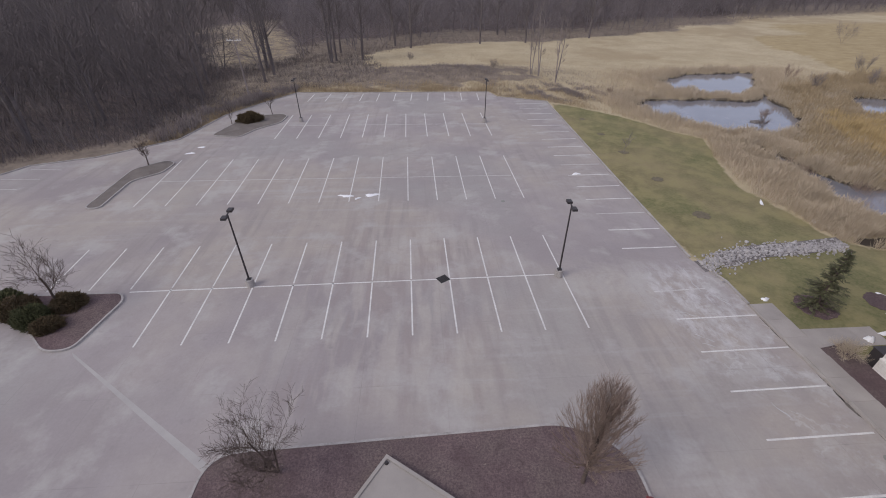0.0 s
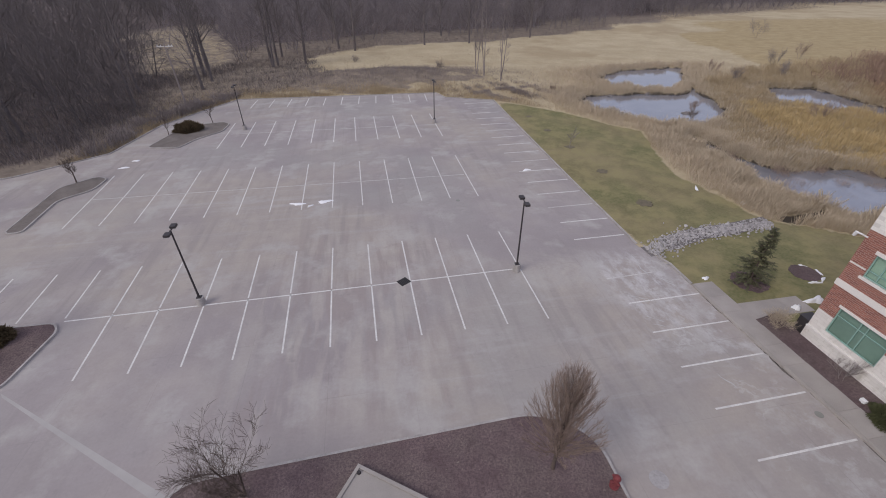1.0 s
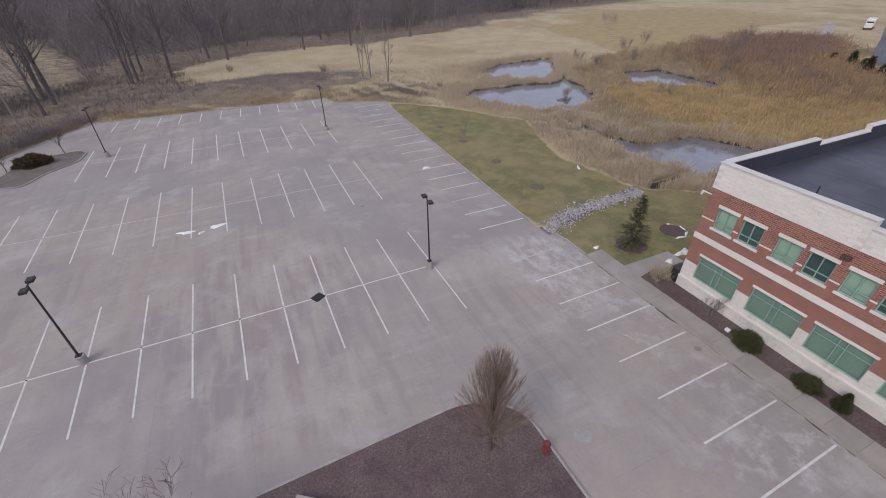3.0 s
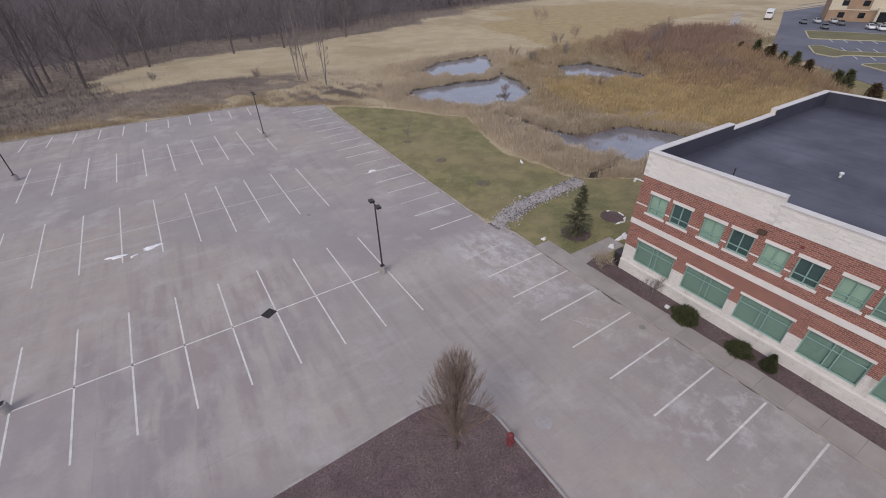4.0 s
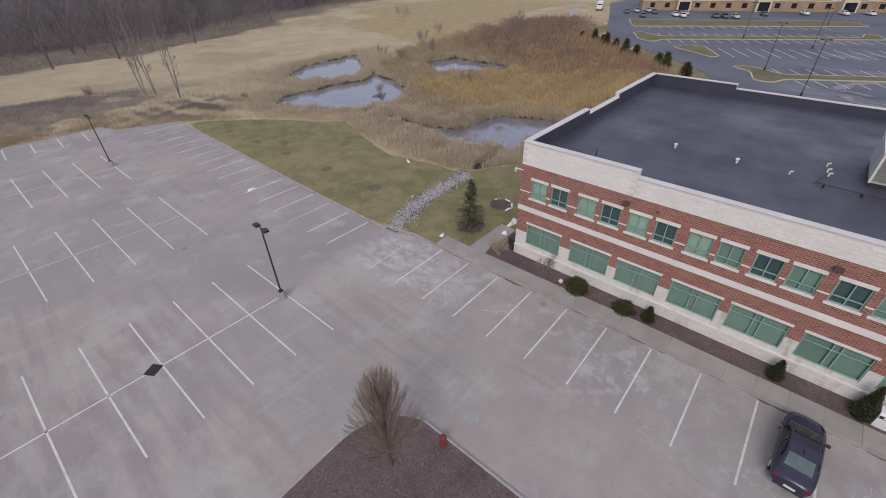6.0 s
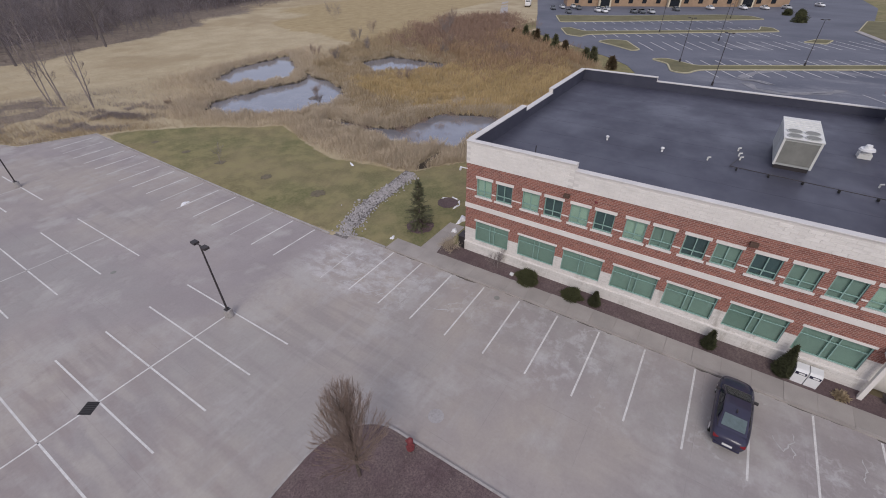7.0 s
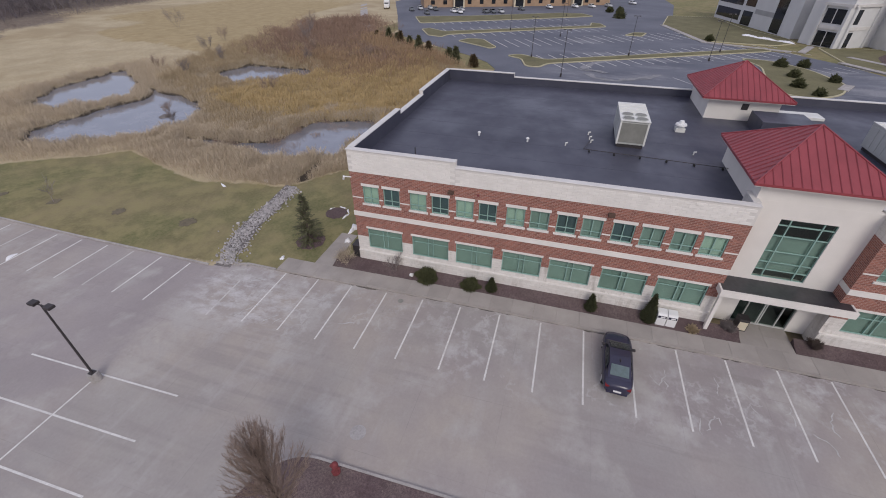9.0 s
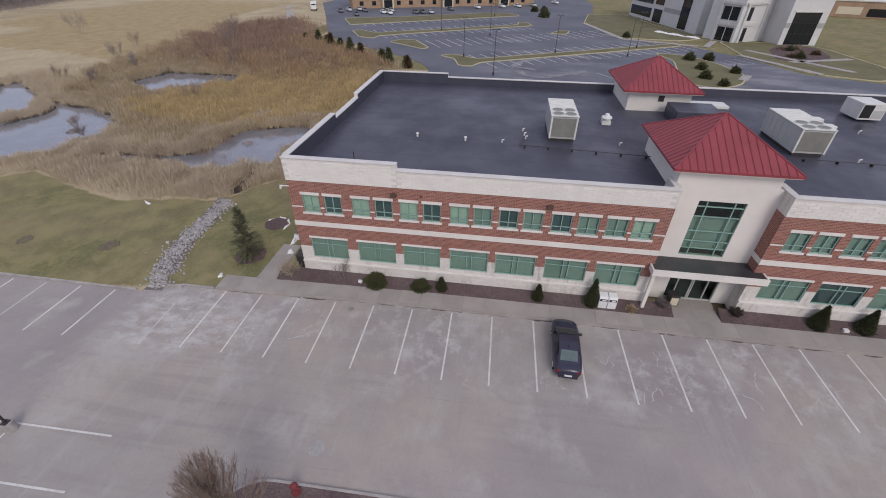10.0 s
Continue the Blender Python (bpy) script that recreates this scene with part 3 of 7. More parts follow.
for k in range(5):
    stripe(-58.5 + 1.2 * k, 12.0 + 2.6 * k, -52.5 + 0.6 * k, 12.4 + 2.4 * k, FADED)


GUTTER = plain("gutter_concrete", (0.385, 0.366, 0.354), 0.85, vary=0.12, scale=0.6)
bm = bmesh.new()
prism(bm, [(-30.9, -5.7), (-30.6, -6.05), (-20.3, -13.35), (-20.3, -12.9)], 0.0005, 0.003)
part("gutter", bm, GUTTER, lot, "pale poured gutter strip")


def kerb_run(points, width=0.15, z0=-0.15, z1=0.13, name="kerb", label="pale concrete kerb"):
    """A kerb along a line of points, to their right-hand side."""
    n = len(points)
    left, right = [], []
    for i, p in enumerate(points):
        p = Vector(p)
        u = Vector((0, 0))
        if i:
            u += (p - Vector(points[i - 1])).normalized()
        if i < n - 1:
            u += (Vector(points[i + 1]) - p).normalized()
        u.normalize()
        left.append(tuple(p))
        right.append(tuple(p + Vector((u.y, -u.x)) * width))
    bm = bmesh.new()
    prism(bm, left + right[::-1], z0, z1)
    bmesh.ops.recalc_face_normals(bm, faces=bm.faces)
    return tagged(part(name, bm, KERB), label, "kerb", kind="structure")


kerb_run([(11.2, -4.0), (11.2, -1.6), (10.85, -0.55)], label="pale concrete kerb beside the lawn")
kerb_run([(10.25, 1.45), (10.35, 14), (10.95, 46.4)], z1=0.11, label="pale concrete kerb beside the lawn")
kerb_run([(-57, 18.5), (-54.5, 23.3), (-48.5, 25.5), (-41.5, 31.2), (-39.4, 42), (-35.2, 49.4), (-31.7, 54.9), (2.2, 53.2), (3.3, 49.8), (10.95, 46.4)], width=-0.15,
         z1=0.1, label="pale concrete kerb along the woods")


def island(poly, radius, label, height=0.12, fill=None):
    out = rounded(poly, radius)
    t = thing("island", (sum(p[0] for p in poly) / len(poly), sum(p[1] for p in poly) / len(poly), 0), label, "planting island", "planting islands", "structure")
    inner = inset(out, 0.12)
    bm = bmesh.new()
    ring(bm, out, inner, -0.05, height)
    part("kerb", bm, KERB, t, world_place=True)
    bm = bmesh.new()
    prism(bm, inset(out, 0.11), -0.05, height - 0.02)
    part("bed", bm, fill or MULCH, t, "grey-brown dead grass" if fill else "brown bark mulch", world_place=True)
    return t


DEADGRASS = plain("dead_grass", (0.165, 0.145, 0.132), 0.95, vary=0.3, scale=0.6, fine=6, bump=0.6)
island([(-20.4, -12.5), (-3.2, -11.85), (-0.85, -13.5), (-0.5, -45), (-20.2, -45)], 1.5, "long island of brown bark mulch with pale kerb")
island([(-39, -0.3), (-31, -0.35), (-30.4, -1.2), (-31, -5.6), (-32.6, -5.7)], 1.0, "kerbed island with mulch and evergreen shrubs")
island([(-41.7, 12.3), (-42.2, 21.5), (-39.6, 24.0), (-38.2, 23.2), (-38.4, 20.4), (-40.6, 18.4), (-40.2, 12.3)], 0.8, "narrow bent kerbed island of dead grass", fill=DEADGRASS)
island([(-38.0, 32.4), (-36.0, 40.8), (-31.0, 42.0), (-29.9, 40.8), (-30.1, 37.6), (-32.7, 34.8), (-34, 31.6)], 0.9, "kerbed island with dead grass and a shrub", fill=DEADGRASS)

# ---- walk along the building and planting beds ----
SLAB = 1.5
walk_top = 0.13
pave = thing("pavement", (12, -30, 0), "grey concrete pavement beside the building", "pavement", kind="structure")
bow = lambda y: 0.36 * min(1.0, max(0.0, (-5 - y) / 13))  # noqa: E731
for k in range(38):
    y1 = -4.1 - SLAB * k
    o = bow(y1)
    boxed("slab", WALK, pave, 11.4 + o, 12.80 + o * 0.8, y1 - SLAB + 0.007, y1, -0.1, walk_top - 0.004 * (k * 7 % 3), bevel=0.004)
    boxed("kerb_stone", WALK, pave, 11.22 + o, 11.385 + o, y1 - SLAB + 0.008, y1, -0.15, walk_top - 0.004 * (k * 5 % 4))
rr = random.Random(12)
GUTTERMARK = plain("gutter_dirt", (0.125, 0.11, 0.1), 0.95, vary=0.35, scale=2, fine=9)
# thin dark patches of uneven width along the kerb
y0 = -4.4
for k in range(64):
    y0 -= 0.4 + rr.random() ** 2 * 1.6
    w = 0.015 + 0.16 * rr.random() ** 4
    o = bow(y0)
    bm = bmesh.new()
    y2 = y0 - rr.uniform(0.3, 1.3)
    prism(bm, [(11.215 + o, y0), (11.215 + o - w * 0.5, y0 - 0.06), (11.215 + o - w, (y0 + y2) / 2), (11.215 + o - w * 0.4, y2 + 0.05), (11.215 + o, y2)], 0.0, 0.006)
    part("gutter_dirt", bm, GUTTERMARK, pave, "dark patches along the kerb", True)
for k in range(18):
    x0 = 12.83 + SLAB * k
    boxed("slab", WALK, pave, x0, x0 + SLAB - 0.012, -8.0, -6.5, -0.4, walk_top - 0.03 * k * 0.3, bevel=0.008)
for i in range(2):
    for j in range(2):
        boxed("slab", WALK, pave, 13.1 + 1.05 * i, 14.14 + 1.05 * i, -37.84 - 1.5 * j, -36.35 - 1.5 * j, -0.1, walk_top - 0.003 * (i + j), bevel=0.008)
for a, b in ((-8.02, -36.33), (-39.36, -61)):
    bm = bmesh.new()
    rim = []
    for y in (a, a - 12, b):
        o = 12.74 + bow(y) * 0.8
        rim.append([bm.verts.new(p) for p in ((o, y, -0.1), (o, y, 0.1), (o + 0.5, y, 0.22), (14.1, y, 0.48), (14.1, y, -0.1))])
    for p, q in zip(rim, rim[1:]):
        for i in range(5):
            bm.faces.new((p[i], p[(i + 1) % 5], q[(i + 1) % 5], q[i]))
    bm.faces.new(rim[0])
    bm.faces.new(rim[-1][::-1])
    bmesh.ops.recalc_face_normals(bm, faces=bm.faces)
    tagged(part("planting_bed", bm, BEDMULCH), "brown mulch bed along the brick wall", "planting bed", kind="structure")

# ---- the brick office building ----
FX, NY, SY, BX = 14.15, -9.87, -62.0, 38.5
RX = 15.1
office = thing("office_building", (26, -36, 0), "two-storey red brick office with pale stone bands and dark roof", "building")
WT = 0.3


def wall_cells(bm, y0, y1, z0, z1, holes, x0=FX, x1=FX + WT):
    """One connected wall between y0 > y1 and z0 < z1 with rectangular holes (ya, yb, za, zb) through it."""
    yy = sorted({y0, y1, *[v for h in holes for v in h[:2] if y1 < v < y0]})
    zz = sorted({z0, z1, *[v for h in holes for v in h[2:] if z0 < v < z1]})
    solid, points = {}, {}
    for i in range(len(yy) - 1):
        for k in range(len(zz) - 1):
            y, z = (yy[i] + yy[i + 1]) / 2, (zz[k] + zz[k + 1]) / 2
            solid[i, k] = not any(h[1] < y < h[0] and h[2] < z < h[3] for h in holes)

    def at(side, i, k):
        if (side, i, k) not in points:
            points[side, i, k] = bm.verts.new(((x0, x1)[side], yy[i], zz[k]))
        return points[side, i, k]

    for (i, k), full in solid.items():
        if not full:
            continue
        bm.faces.new((at(0, i, k), at(0, i, k + 1), at(0, i + 1, k + 1), at(0, i + 1, k)))
        bm.faces.new((at(1, i, k), at(1, i + 1, k), at(1, i + 1, k + 1), at(1, i, k + 1)))
        for di, dk, a, b in ((-1, 0, (i, k), (i, k + 1)), (1, 0, (i + 1, k + 1), (i + 1, k)), (0, -1, (i + 1, k), (i, k)), (0, 1, (i, k + 1), (i + 1, k + 1))):
            if not solid.get((i + di, k + dk), False):
                bm.faces.new((at(0, *b), at(0, *a), at(1, *a), at(1, *b)))


upper = [(-10.73, -11.92), (-12.27, -13.47), (-14.22, -15.42), (-15.78, -16.98), (-17.5, -18.68), (-19.04, -20.22), (-20.86, -22.05), (-22.38, -23.57),
         (-24.05, -25.25), (-25.58, -26.8), (-27.36, -28.62), (-29.0, -30.28), (-30.72, -32.0), (-32.32, -33.6)]
lower = [(-10.75, -13.47), (-14.25, -17.0), (-17.55, -20.2), (-20.88, -23.55), (-24.06, -26.8), (-27.42, -30.22), (-30.8, -33.72)]
for s in range(6):
    base = -41.15 - 3.3 * s
    upper += [(base, base - 1.2), (base - 1.55, base - 2.75)]
    lower += [(base - 0.1, base - 2.8)]
UZ, LZ = (5.45, 6.78), (1.6, 3.3)
holes = [(a, b, *UZ) for a, b in upper] + [(a, b, *LZ) for a, b in lower]
for a, b in ((NY, -34.35), (-40.35, SY)):
    bm = bmesh.new()
    wall_cells(bm, a, b, 1.2, 2.55, holes)
    part("stone_wall", bm, BLOCK, office, "pale split-faced block", True)
    bm = bmesh.new()
    box(bm, FX - 0.08, FX + WT, b, a, 0, 1.2)
    part("plinth", bm, BLOCK, office, "stained pale split-faced block plinth", True)
    boxed("plinth_cap", STONE, office, FX - 0.13, FX, b, a, 1.2, 1.3, "pale stone cap", 0.01)
    bm = bmesh.new()
    wall_cells(bm, a, b, 2.55, 4.34, holes)
    part("brick_wall", bm, BRICK, office, "red brick", True)
    bm = bmesh.new()
    wall_cells(bm, a, b, 4.7, 7.8, holes)
    part("brick_wall", bm, BRICK, office, "red brick", True)
    boxed("stone_band", STONE, office, FX - 0.07, FX + WT, b - 0.02, a + 0.02, 4.34, 4.7, "pale stone band", 0.01)
    cuts = [a] + [v for h in sorted([h for h in upper if b < h[0] < a], reverse=True) for v in h] + [b]
    for p, q in zip(cuts[::2], cuts[1::2]):
        if p - q > 0.05:
            boxed("string_course", STONE, office, FX - 0.03, FX + 0.05, q + 0.03, p - 0.03, 5.8, 5.88)


def glazing(parent, x, y0, y1, z0, z1):
    bm = bmesh.new()
    bm.faces.new([bm.verts.new(p) for p in ((x, y0, z0), (x, y0, z1), (x, y1, z1), (x, y1, z0))])
    pane = part("pane", bm, GLASS, parent, "green tinted glass", True)
    pane.visible_shadow = False
    return pane


def window(a, b, z0, z1, big, blind):
    """A green-framed window from y = a down to y = b, with lintel, sill, bars and panes."""
    w = thing("window", ((FX + 0.1) - office.location.x, (a + b) / 2 - office.location.y, z0), "", "")
    w.parent = office
    x = FX + 0.1
    bm = bmesh.new()
    f = 0.06
    for y in (a, b):
        box(bm, x - 0.04, x + 0.05, y, y - f if y == a else y + f, z0, z1)
    for z in (z0, z1 - f):
        box(bm, x - 0.04, x + 0.05, b + f, a - f, z, z + f)
    wide, tall = a - b, z1 - z0
    if big:
        bars, trans = [a - 0.44 * wide, a - 0.57 * wide], [z1 - 0.3 * tall]
    else:
        bars, trans = [a - 0.5 * wide], [z0 + 0.3 * tall]
    for y in bars:
        box(bm, x - 0.035, x + 0.045, y - 0.025, y + 0.025, z0 + f, z1 - f)
    for z in trans:
        box(bm, x - 0.03, x + 0.04, b + f, a - f, z - 0.025, z + 0.025)
    part("frame", bm, FRAME, w, "pale green metal frame", True)
    glazing(w, x + 0.01, b + f, a - f, z0 + f, z1 - f)
    boxed("lintel", STONE, w, FX - 0.03, FX + 0.06, b - 0.08, a + 0.08, z1, z1 + (0.2 if not big else 0.16), bevel=0.008)
    if not big:
        boxed("sill", STONE, w, FX - 0.07, FX + 0.06, b - 0.1, a + 0.1, z0 - 0.14, z0, bevel=0.008)
    boxed("blind", (DIMROOM, PALEBLIND, BLIND)[blind], w, x + 0.1, x + 0.12, b + 0.005, a - 0.005, z0 + 0.005, z1 - 0.005)
    return w


SHADES = [1, 0, 1, 0, 1, 0, 1, 2, 0, 2, 0, 2, 2, 1, 2, 2, 2, 2, 2, 0, 2, 2, 2, 0, 2, 2]
for i, (a, b) in enumerate(upper):
    window(a, b, *UZ, False, SHADES[i % len(SHADES)])
for i, (a, b) in enumerate(lower):
    window(a, b, *LZ, True, 0 if i == 8 else 2)

# parapets, roof deck and the other walls
rb = random.Random(3)
BLOCKS = []
for i in range(6):
    bm = bmesh.new()
    vs = box(bm, -0.028, 0.01, -0.294, 0.294, -0.0945, 0.0945)
    for v in vs:
        if v.co.x < 0:
            v.co += Vector((rb.uniform(-0.012, 0.006), 0.008 if v.co.y < 0 else -0.008, 0.007 if v.co.z < 0 else -0.007))
    BLOCKS.append(mesh_of("block", bm, BLOCKPIECE))


def face_blocks(wall, a, b, z0, z1, x, singles):
    """Split-faced blocks in courses on a wall's front: the first ones as pieces, the rest joined."""
    off = office.location + wall.location
    spots = []
    rows = int((z1 - z0) / 0.2)
    for r in range(rows):
        y = a - (0.3 if r % 2 else 0.0) - 0.3
        while y - 0.3 > b:
            spots.append((y, z0 + 0.1 + 0.2 * r))
            y -= 0.6
    spots.sort(key=lambda p: -p[0])
    verts, faces = [], []
    for i, (y, z) in enumerate(spots):
        src = BLOCKS[(i * 7 + int(z * 10)) % 6]
        place = Vector((x, y, z)) - off
        if i < singles:
            ob = new("block", src)
            ob.parent = wall
            ob.location = place
        else:
            k = len(verts)
            verts += [tuple(v.co + place) for v in src.vertices]
            faces += [tuple(k + q for q in p.vertices) for p in src.polygons]
    if verts:
        tagged(raw("blockwork", verts, faces, BLOCKPIECE, wall), kind="stuff")


par = [(NY, -17.42, 9.42), (-17.42, -34.35, 9.02), (-40.35, SY, 9.05)]
for a, b, top in par:
    wall = boxed("parapet", MORTAR, office, FX - 0.04, FX + WT, b, a, 7.8, top - 0.06, "pale split-faced block parapet")
    face_blocks(wall, a, b, 7.8, top - 0.07, FX - 0.025, 150 if a > -30 else 40)
    boxed("coping", COPING, office, FX - 0.1, FX + WT + 0.06, b - 0.0, a + 0.04, top - 0.06, top, "pale metal coping", 0.01)
for x0, x1, top in ((FX + WT + 0.07, 23.2, 9.42), (23.2, 29.1, 9.05), (29.1, BX, 9.42)):
    boxed("parapet", BLOCK, office, x0, x1, NY - WT, NY + 0.06, 7.8, top - 0.06)
    boxed("coping", COPING, office, x0, x1, NY - WT - 0.06, NY + 0.1, top - 0.06, top)
for a, b, top in ((NY - WT - 0.07, -17.42, 9.42), (-17.42, -34.9, 9.05), (-40.2, SY, 9.05)):
    boxed("parapet", BLOCK, office, BX - WT, BX + 0.06, b, a, 7.8, top - 0.06)
    boxed("coping", COPING, office, BX - WT - 0.06, BX + 0.1, b, a, top - 0.06, top)
wx, nw, ex = FX + WT, NY - WT, BX - WT
for x0, x1, y0, y1, top in ((wx, wx + 0.03, nw - 0.03, -17.42, 9.35), (wx, wx + 0.03, -17.42, -34.3, 8.95), (wx, wx + 0.03, -40.4, SY, 8.98), (wx, 23.2, nw - 0.03, nw, 9.35), (23.2, 29.1, nw - 0.03, nw, 8.98),
                            (29.1, ex - 0.03, nw - 0.03, nw, 9.35), (ex - 0.03, ex, nw - 0.03, -17.42, 9.35), (ex - 0.03, ex, -17.42, SY, 8.98)):
    boxed("upstand", ROOFING, office, x0, x1, y0, y1, 8.2, top, "dark membrane upstand")
bm = bmesh.new()
notch = lambda w: [(FX + w, NY - w), (FX + w, -34.2), (RX + w, -34.2), (RX + w, -40.5), (FX + w, -40.5), (FX + w, SY + w), (BX - w, SY + w), (BX - w, NY - w)]  # noqa: E731
prism(bm, notch(WT), 7.95, 8.3)
part("roof", bm, ROOFING, office, "dark grey membrane roof", True)
for z0, z1, mt, nm in ((0, 2.55, BLOCK, "stone_wall"), (2.55, 7.8, BRICK, "brick_wall")):
    boxed(nm, mt, office, FX + WT, BX, NY - WT, NY, z0, z1)
    boxed(nm, mt, office, BX - WT, BX, SY, NY - WT, z0, z1)
    boxed(nm, mt, office, FX + WT, BX - WT, SY, SY + WT, z0, z1)
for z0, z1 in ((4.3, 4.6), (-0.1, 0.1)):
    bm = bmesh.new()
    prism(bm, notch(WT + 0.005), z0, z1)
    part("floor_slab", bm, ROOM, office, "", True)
# an added unseen wall, coloured dark for the unlit rooms behind the glass
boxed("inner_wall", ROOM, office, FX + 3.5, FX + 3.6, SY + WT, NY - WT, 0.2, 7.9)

# entrance bay: a recessed pale wall, tall window, canopy, doors, hipped red roofs
TA, TB = -34.3, -40.0
bm = bmesh.new()
tw = (-35.95, -38.7, 3.95, 7.95)
wall_cells(bm, -34.35, -40.35, 0.1, 8.98, [tw, (-36.1, -39.3, 0.1, 2.75)], RX - 0.004, RX + WT)
part("entrance_wall", bm, STUCCO, office, "pale stucco wall", True)
bm = bmesh.new()
box(bm, RX, 22.0, TB, TA, 8.3, 10.05)
part("entrance_tower", bm, STUCCO, office, "pale stucco tower", True)
for y0, y1 in ((-34.35, -34.35 + WT), (-40.35 - WT, -40.35)):
    s = 1 if y0 > -36 else -1
    boxed("brick_wall", BRICK, office, FX + WT, RX, y0, y1, 4.7, 7.8)
    boxed("brick_wall", BRICK, office, FX + WT, RX, y0, y1, 2.55, 4.34)
    boxed("stone_band", STONE, office, FX + WT, RX, y0 - 0.02, y1 + 0.02, 4.34, 4.7)
    boxed("stone_wall", BLOCK, office, FX + WT, RX, y0, y1, 0, 2.55)
    boxed("parapet", BLOCK, office, FX + WT, RX + 0.9, y0, y1, 7.8, 8.98)
    boxed("coping", COPING, office, FX + WT + 0.07, RX + 0.9, y0 - 0.05, y1 + 0.05, 8.98, 9.05)
a, b, z0, z1 = tw
w = thing("tall_window", (RX - office.location.x, (a + b) / 2 - office.location.y, z0), "", "")
w.parent = office
bm = bmesh.new()
for y in (a, a - 0.55, b + 0.6, b):
    box(bm, RX + 0.05, RX + 0.15, y - 0.03, y + 0.03, z0, z1)
for z in (z0, z0 + 0.55, z0 + 1.1, z0 + 1.85, z0 + 2.9, z0 + 3.6, z1):
    box(bm, RX + 0.055, RX + 0.145, b, a, z - 0.03, z + 0.03)
part("frame", bm, FRAME, w, "pale green metal frame", True)
glazing(w, RX + 0.1, b, a, z0, z1)
boxed("blind", BLIND, w, RX + 0.25, RX + 0.27, b, a, z0 + 0.5, z0 + 2.85)
d = thing("entrance_door", (RX - office.location.x, -37.7 - office.location.y, 0.1), "", "")
d.parent = office
bm = bmesh.new()
for y in (-36.1, -36.7, -37.62, -37.74, -38.66, -39.3):
    box(bm, RX + 0.05, RX + 0.17, y - 0.035, y + 0.035, 0.1, 2.75)
for z in (0.2, 2.2, 2.7):
    box(bm, RX + 0.055, RX + 0.165, -39.3, -36.1, z - 0.05, z + 0.05)
part("frame", bm, UNITMETAL, d, "grey metal door frame", True)
glazing(d, RX + 0.11, -39.3, -36.1, 0.1, 2.75)
WETDECK = plain("wet_membrane", (0.034, 0.033, 0.038), 0.32, vary=0.5, scale=0.9, fine=5, bump=0.3, spec=0.5)
canopy = thing("canopy", (14.2 - office.location.x, -37.4 - office.location.y, 3.2), "", "")
canopy.parent = office
boxed("deck", WETDECK, canopy, 13.45, RX, -40.85, -34.15, 3.3, 3.68, "dark membrane canopy top")
bm = bmesh.new()
box(bm, 13.3, 13.45, -40.95, -34.05, 3.3, 3.72)
box(bm, 13.45, 14.08, -34.15, -34.05, 3.3, 3.72)
box(bm, 13.45, 14.08, -40.95, -40.85, 3.3, 3.72)
part("fascia", bm, STONE, canopy, "white fascia", True)
bm = bmesh.new()
box(bm, 13.62, 13.84, -34.46, -34.24, 0.05, 3.3, 0.02)
part("column", bm, STUCCO, canopy, "pale square column", True)


def hip_roof(x0, x1, y0, y1, z, top, label):
    r = thing("hip_roof", ((x0 + x1) / 2 - office.location.x, (y0 + y1) / 2 - office.location.y, z), "", "")
    r.parent = office
    bm = bmesh.new()
    cs = [bm.verts.new(v) for v in ((x0, y0, z), (x1, y0, z), (x1, y1, z), (x0, y1, z))]
    ap = bm.verts.new(((x0 + x1) / 2, (y0 + y1) / 2, top))
    for i in range(4):
        bm.faces.new((cs[i], cs[(i + 1) % 4], ap))
    bm.faces.new(cs[::-1])
    part("sheet", bm, REDMETAL, r, label, True)
    boxed("eave_board", REDMETAL, r, x0, x1, y0, y1, z - 0.14, z - 0.004)
    boxed("soffit", STONE, r, x0 + 0.05, x1 - 0.05, y0 + 0.05, y1 - 0.05, z - 0.2, z - 0.144)
    cx, cy = (x0 + x1) / 2, (y0 + y1) / 2
    apex = Vector((cx, cy, top))
    for side in range(4):
        p, q = [(Vector((x0, y0, z)), Vector((x0, y1, z))), (Vector((x1, y0, z)), Vector((x1, y1, z))),
                (Vector((x0, y0, z)), Vector((x1, y0, z))), (Vector((x0, y1, z)), Vector((x1, y1, z)))][side]
        mid = (p + q) / 2
        count = int((q - p).length / 0.42)
        for k in range(1, count):
            u = k / count
            foot = p.lerp(q, u)
            reach = 1 - abs(u - 0.5) * 2
            head = foot + (apex - mid) * reach
            bm = bmesh.new()
            tube(bm, foot + Vector((0, 0, 0.02)), head + Vector((0, 0, 0.02)), 0.028, sides=4)
            part("seam", bm, REDMETAL, r, world_place=True)
    for c in ((x0, y0), (x1, y0), (x1, y1), (x0, y1)):
        bm = bmesh.new()
        tube(bm, (*c, z + 0.01), apex, 0.05, sides=6)
        part("ridge_cap", bm, REDMETAL, r, world_place=True)
    return r


hip_roof(14.45, 22.1, -40.55, -33.65, 10.15, 12.35, "red standing-seam metal roof")
bm = bmesh.new()
box(bm, 31.9, 38.3, -40.3, -34.9, 8.2, 10.1)
part("rear_tower", bm, STUCCO, office, "pale stucco tower", True)
boxed("louvre", DARK, office, 31.86, 31.9, -38.0, -37.5, 9.2, 9.7)
hip_roof(31.2, 39.0, -41.0, -34.2, 10.2, 12.45, "red standing-seam metal roof")

# ---- lamps, drain, hydrant, car ----


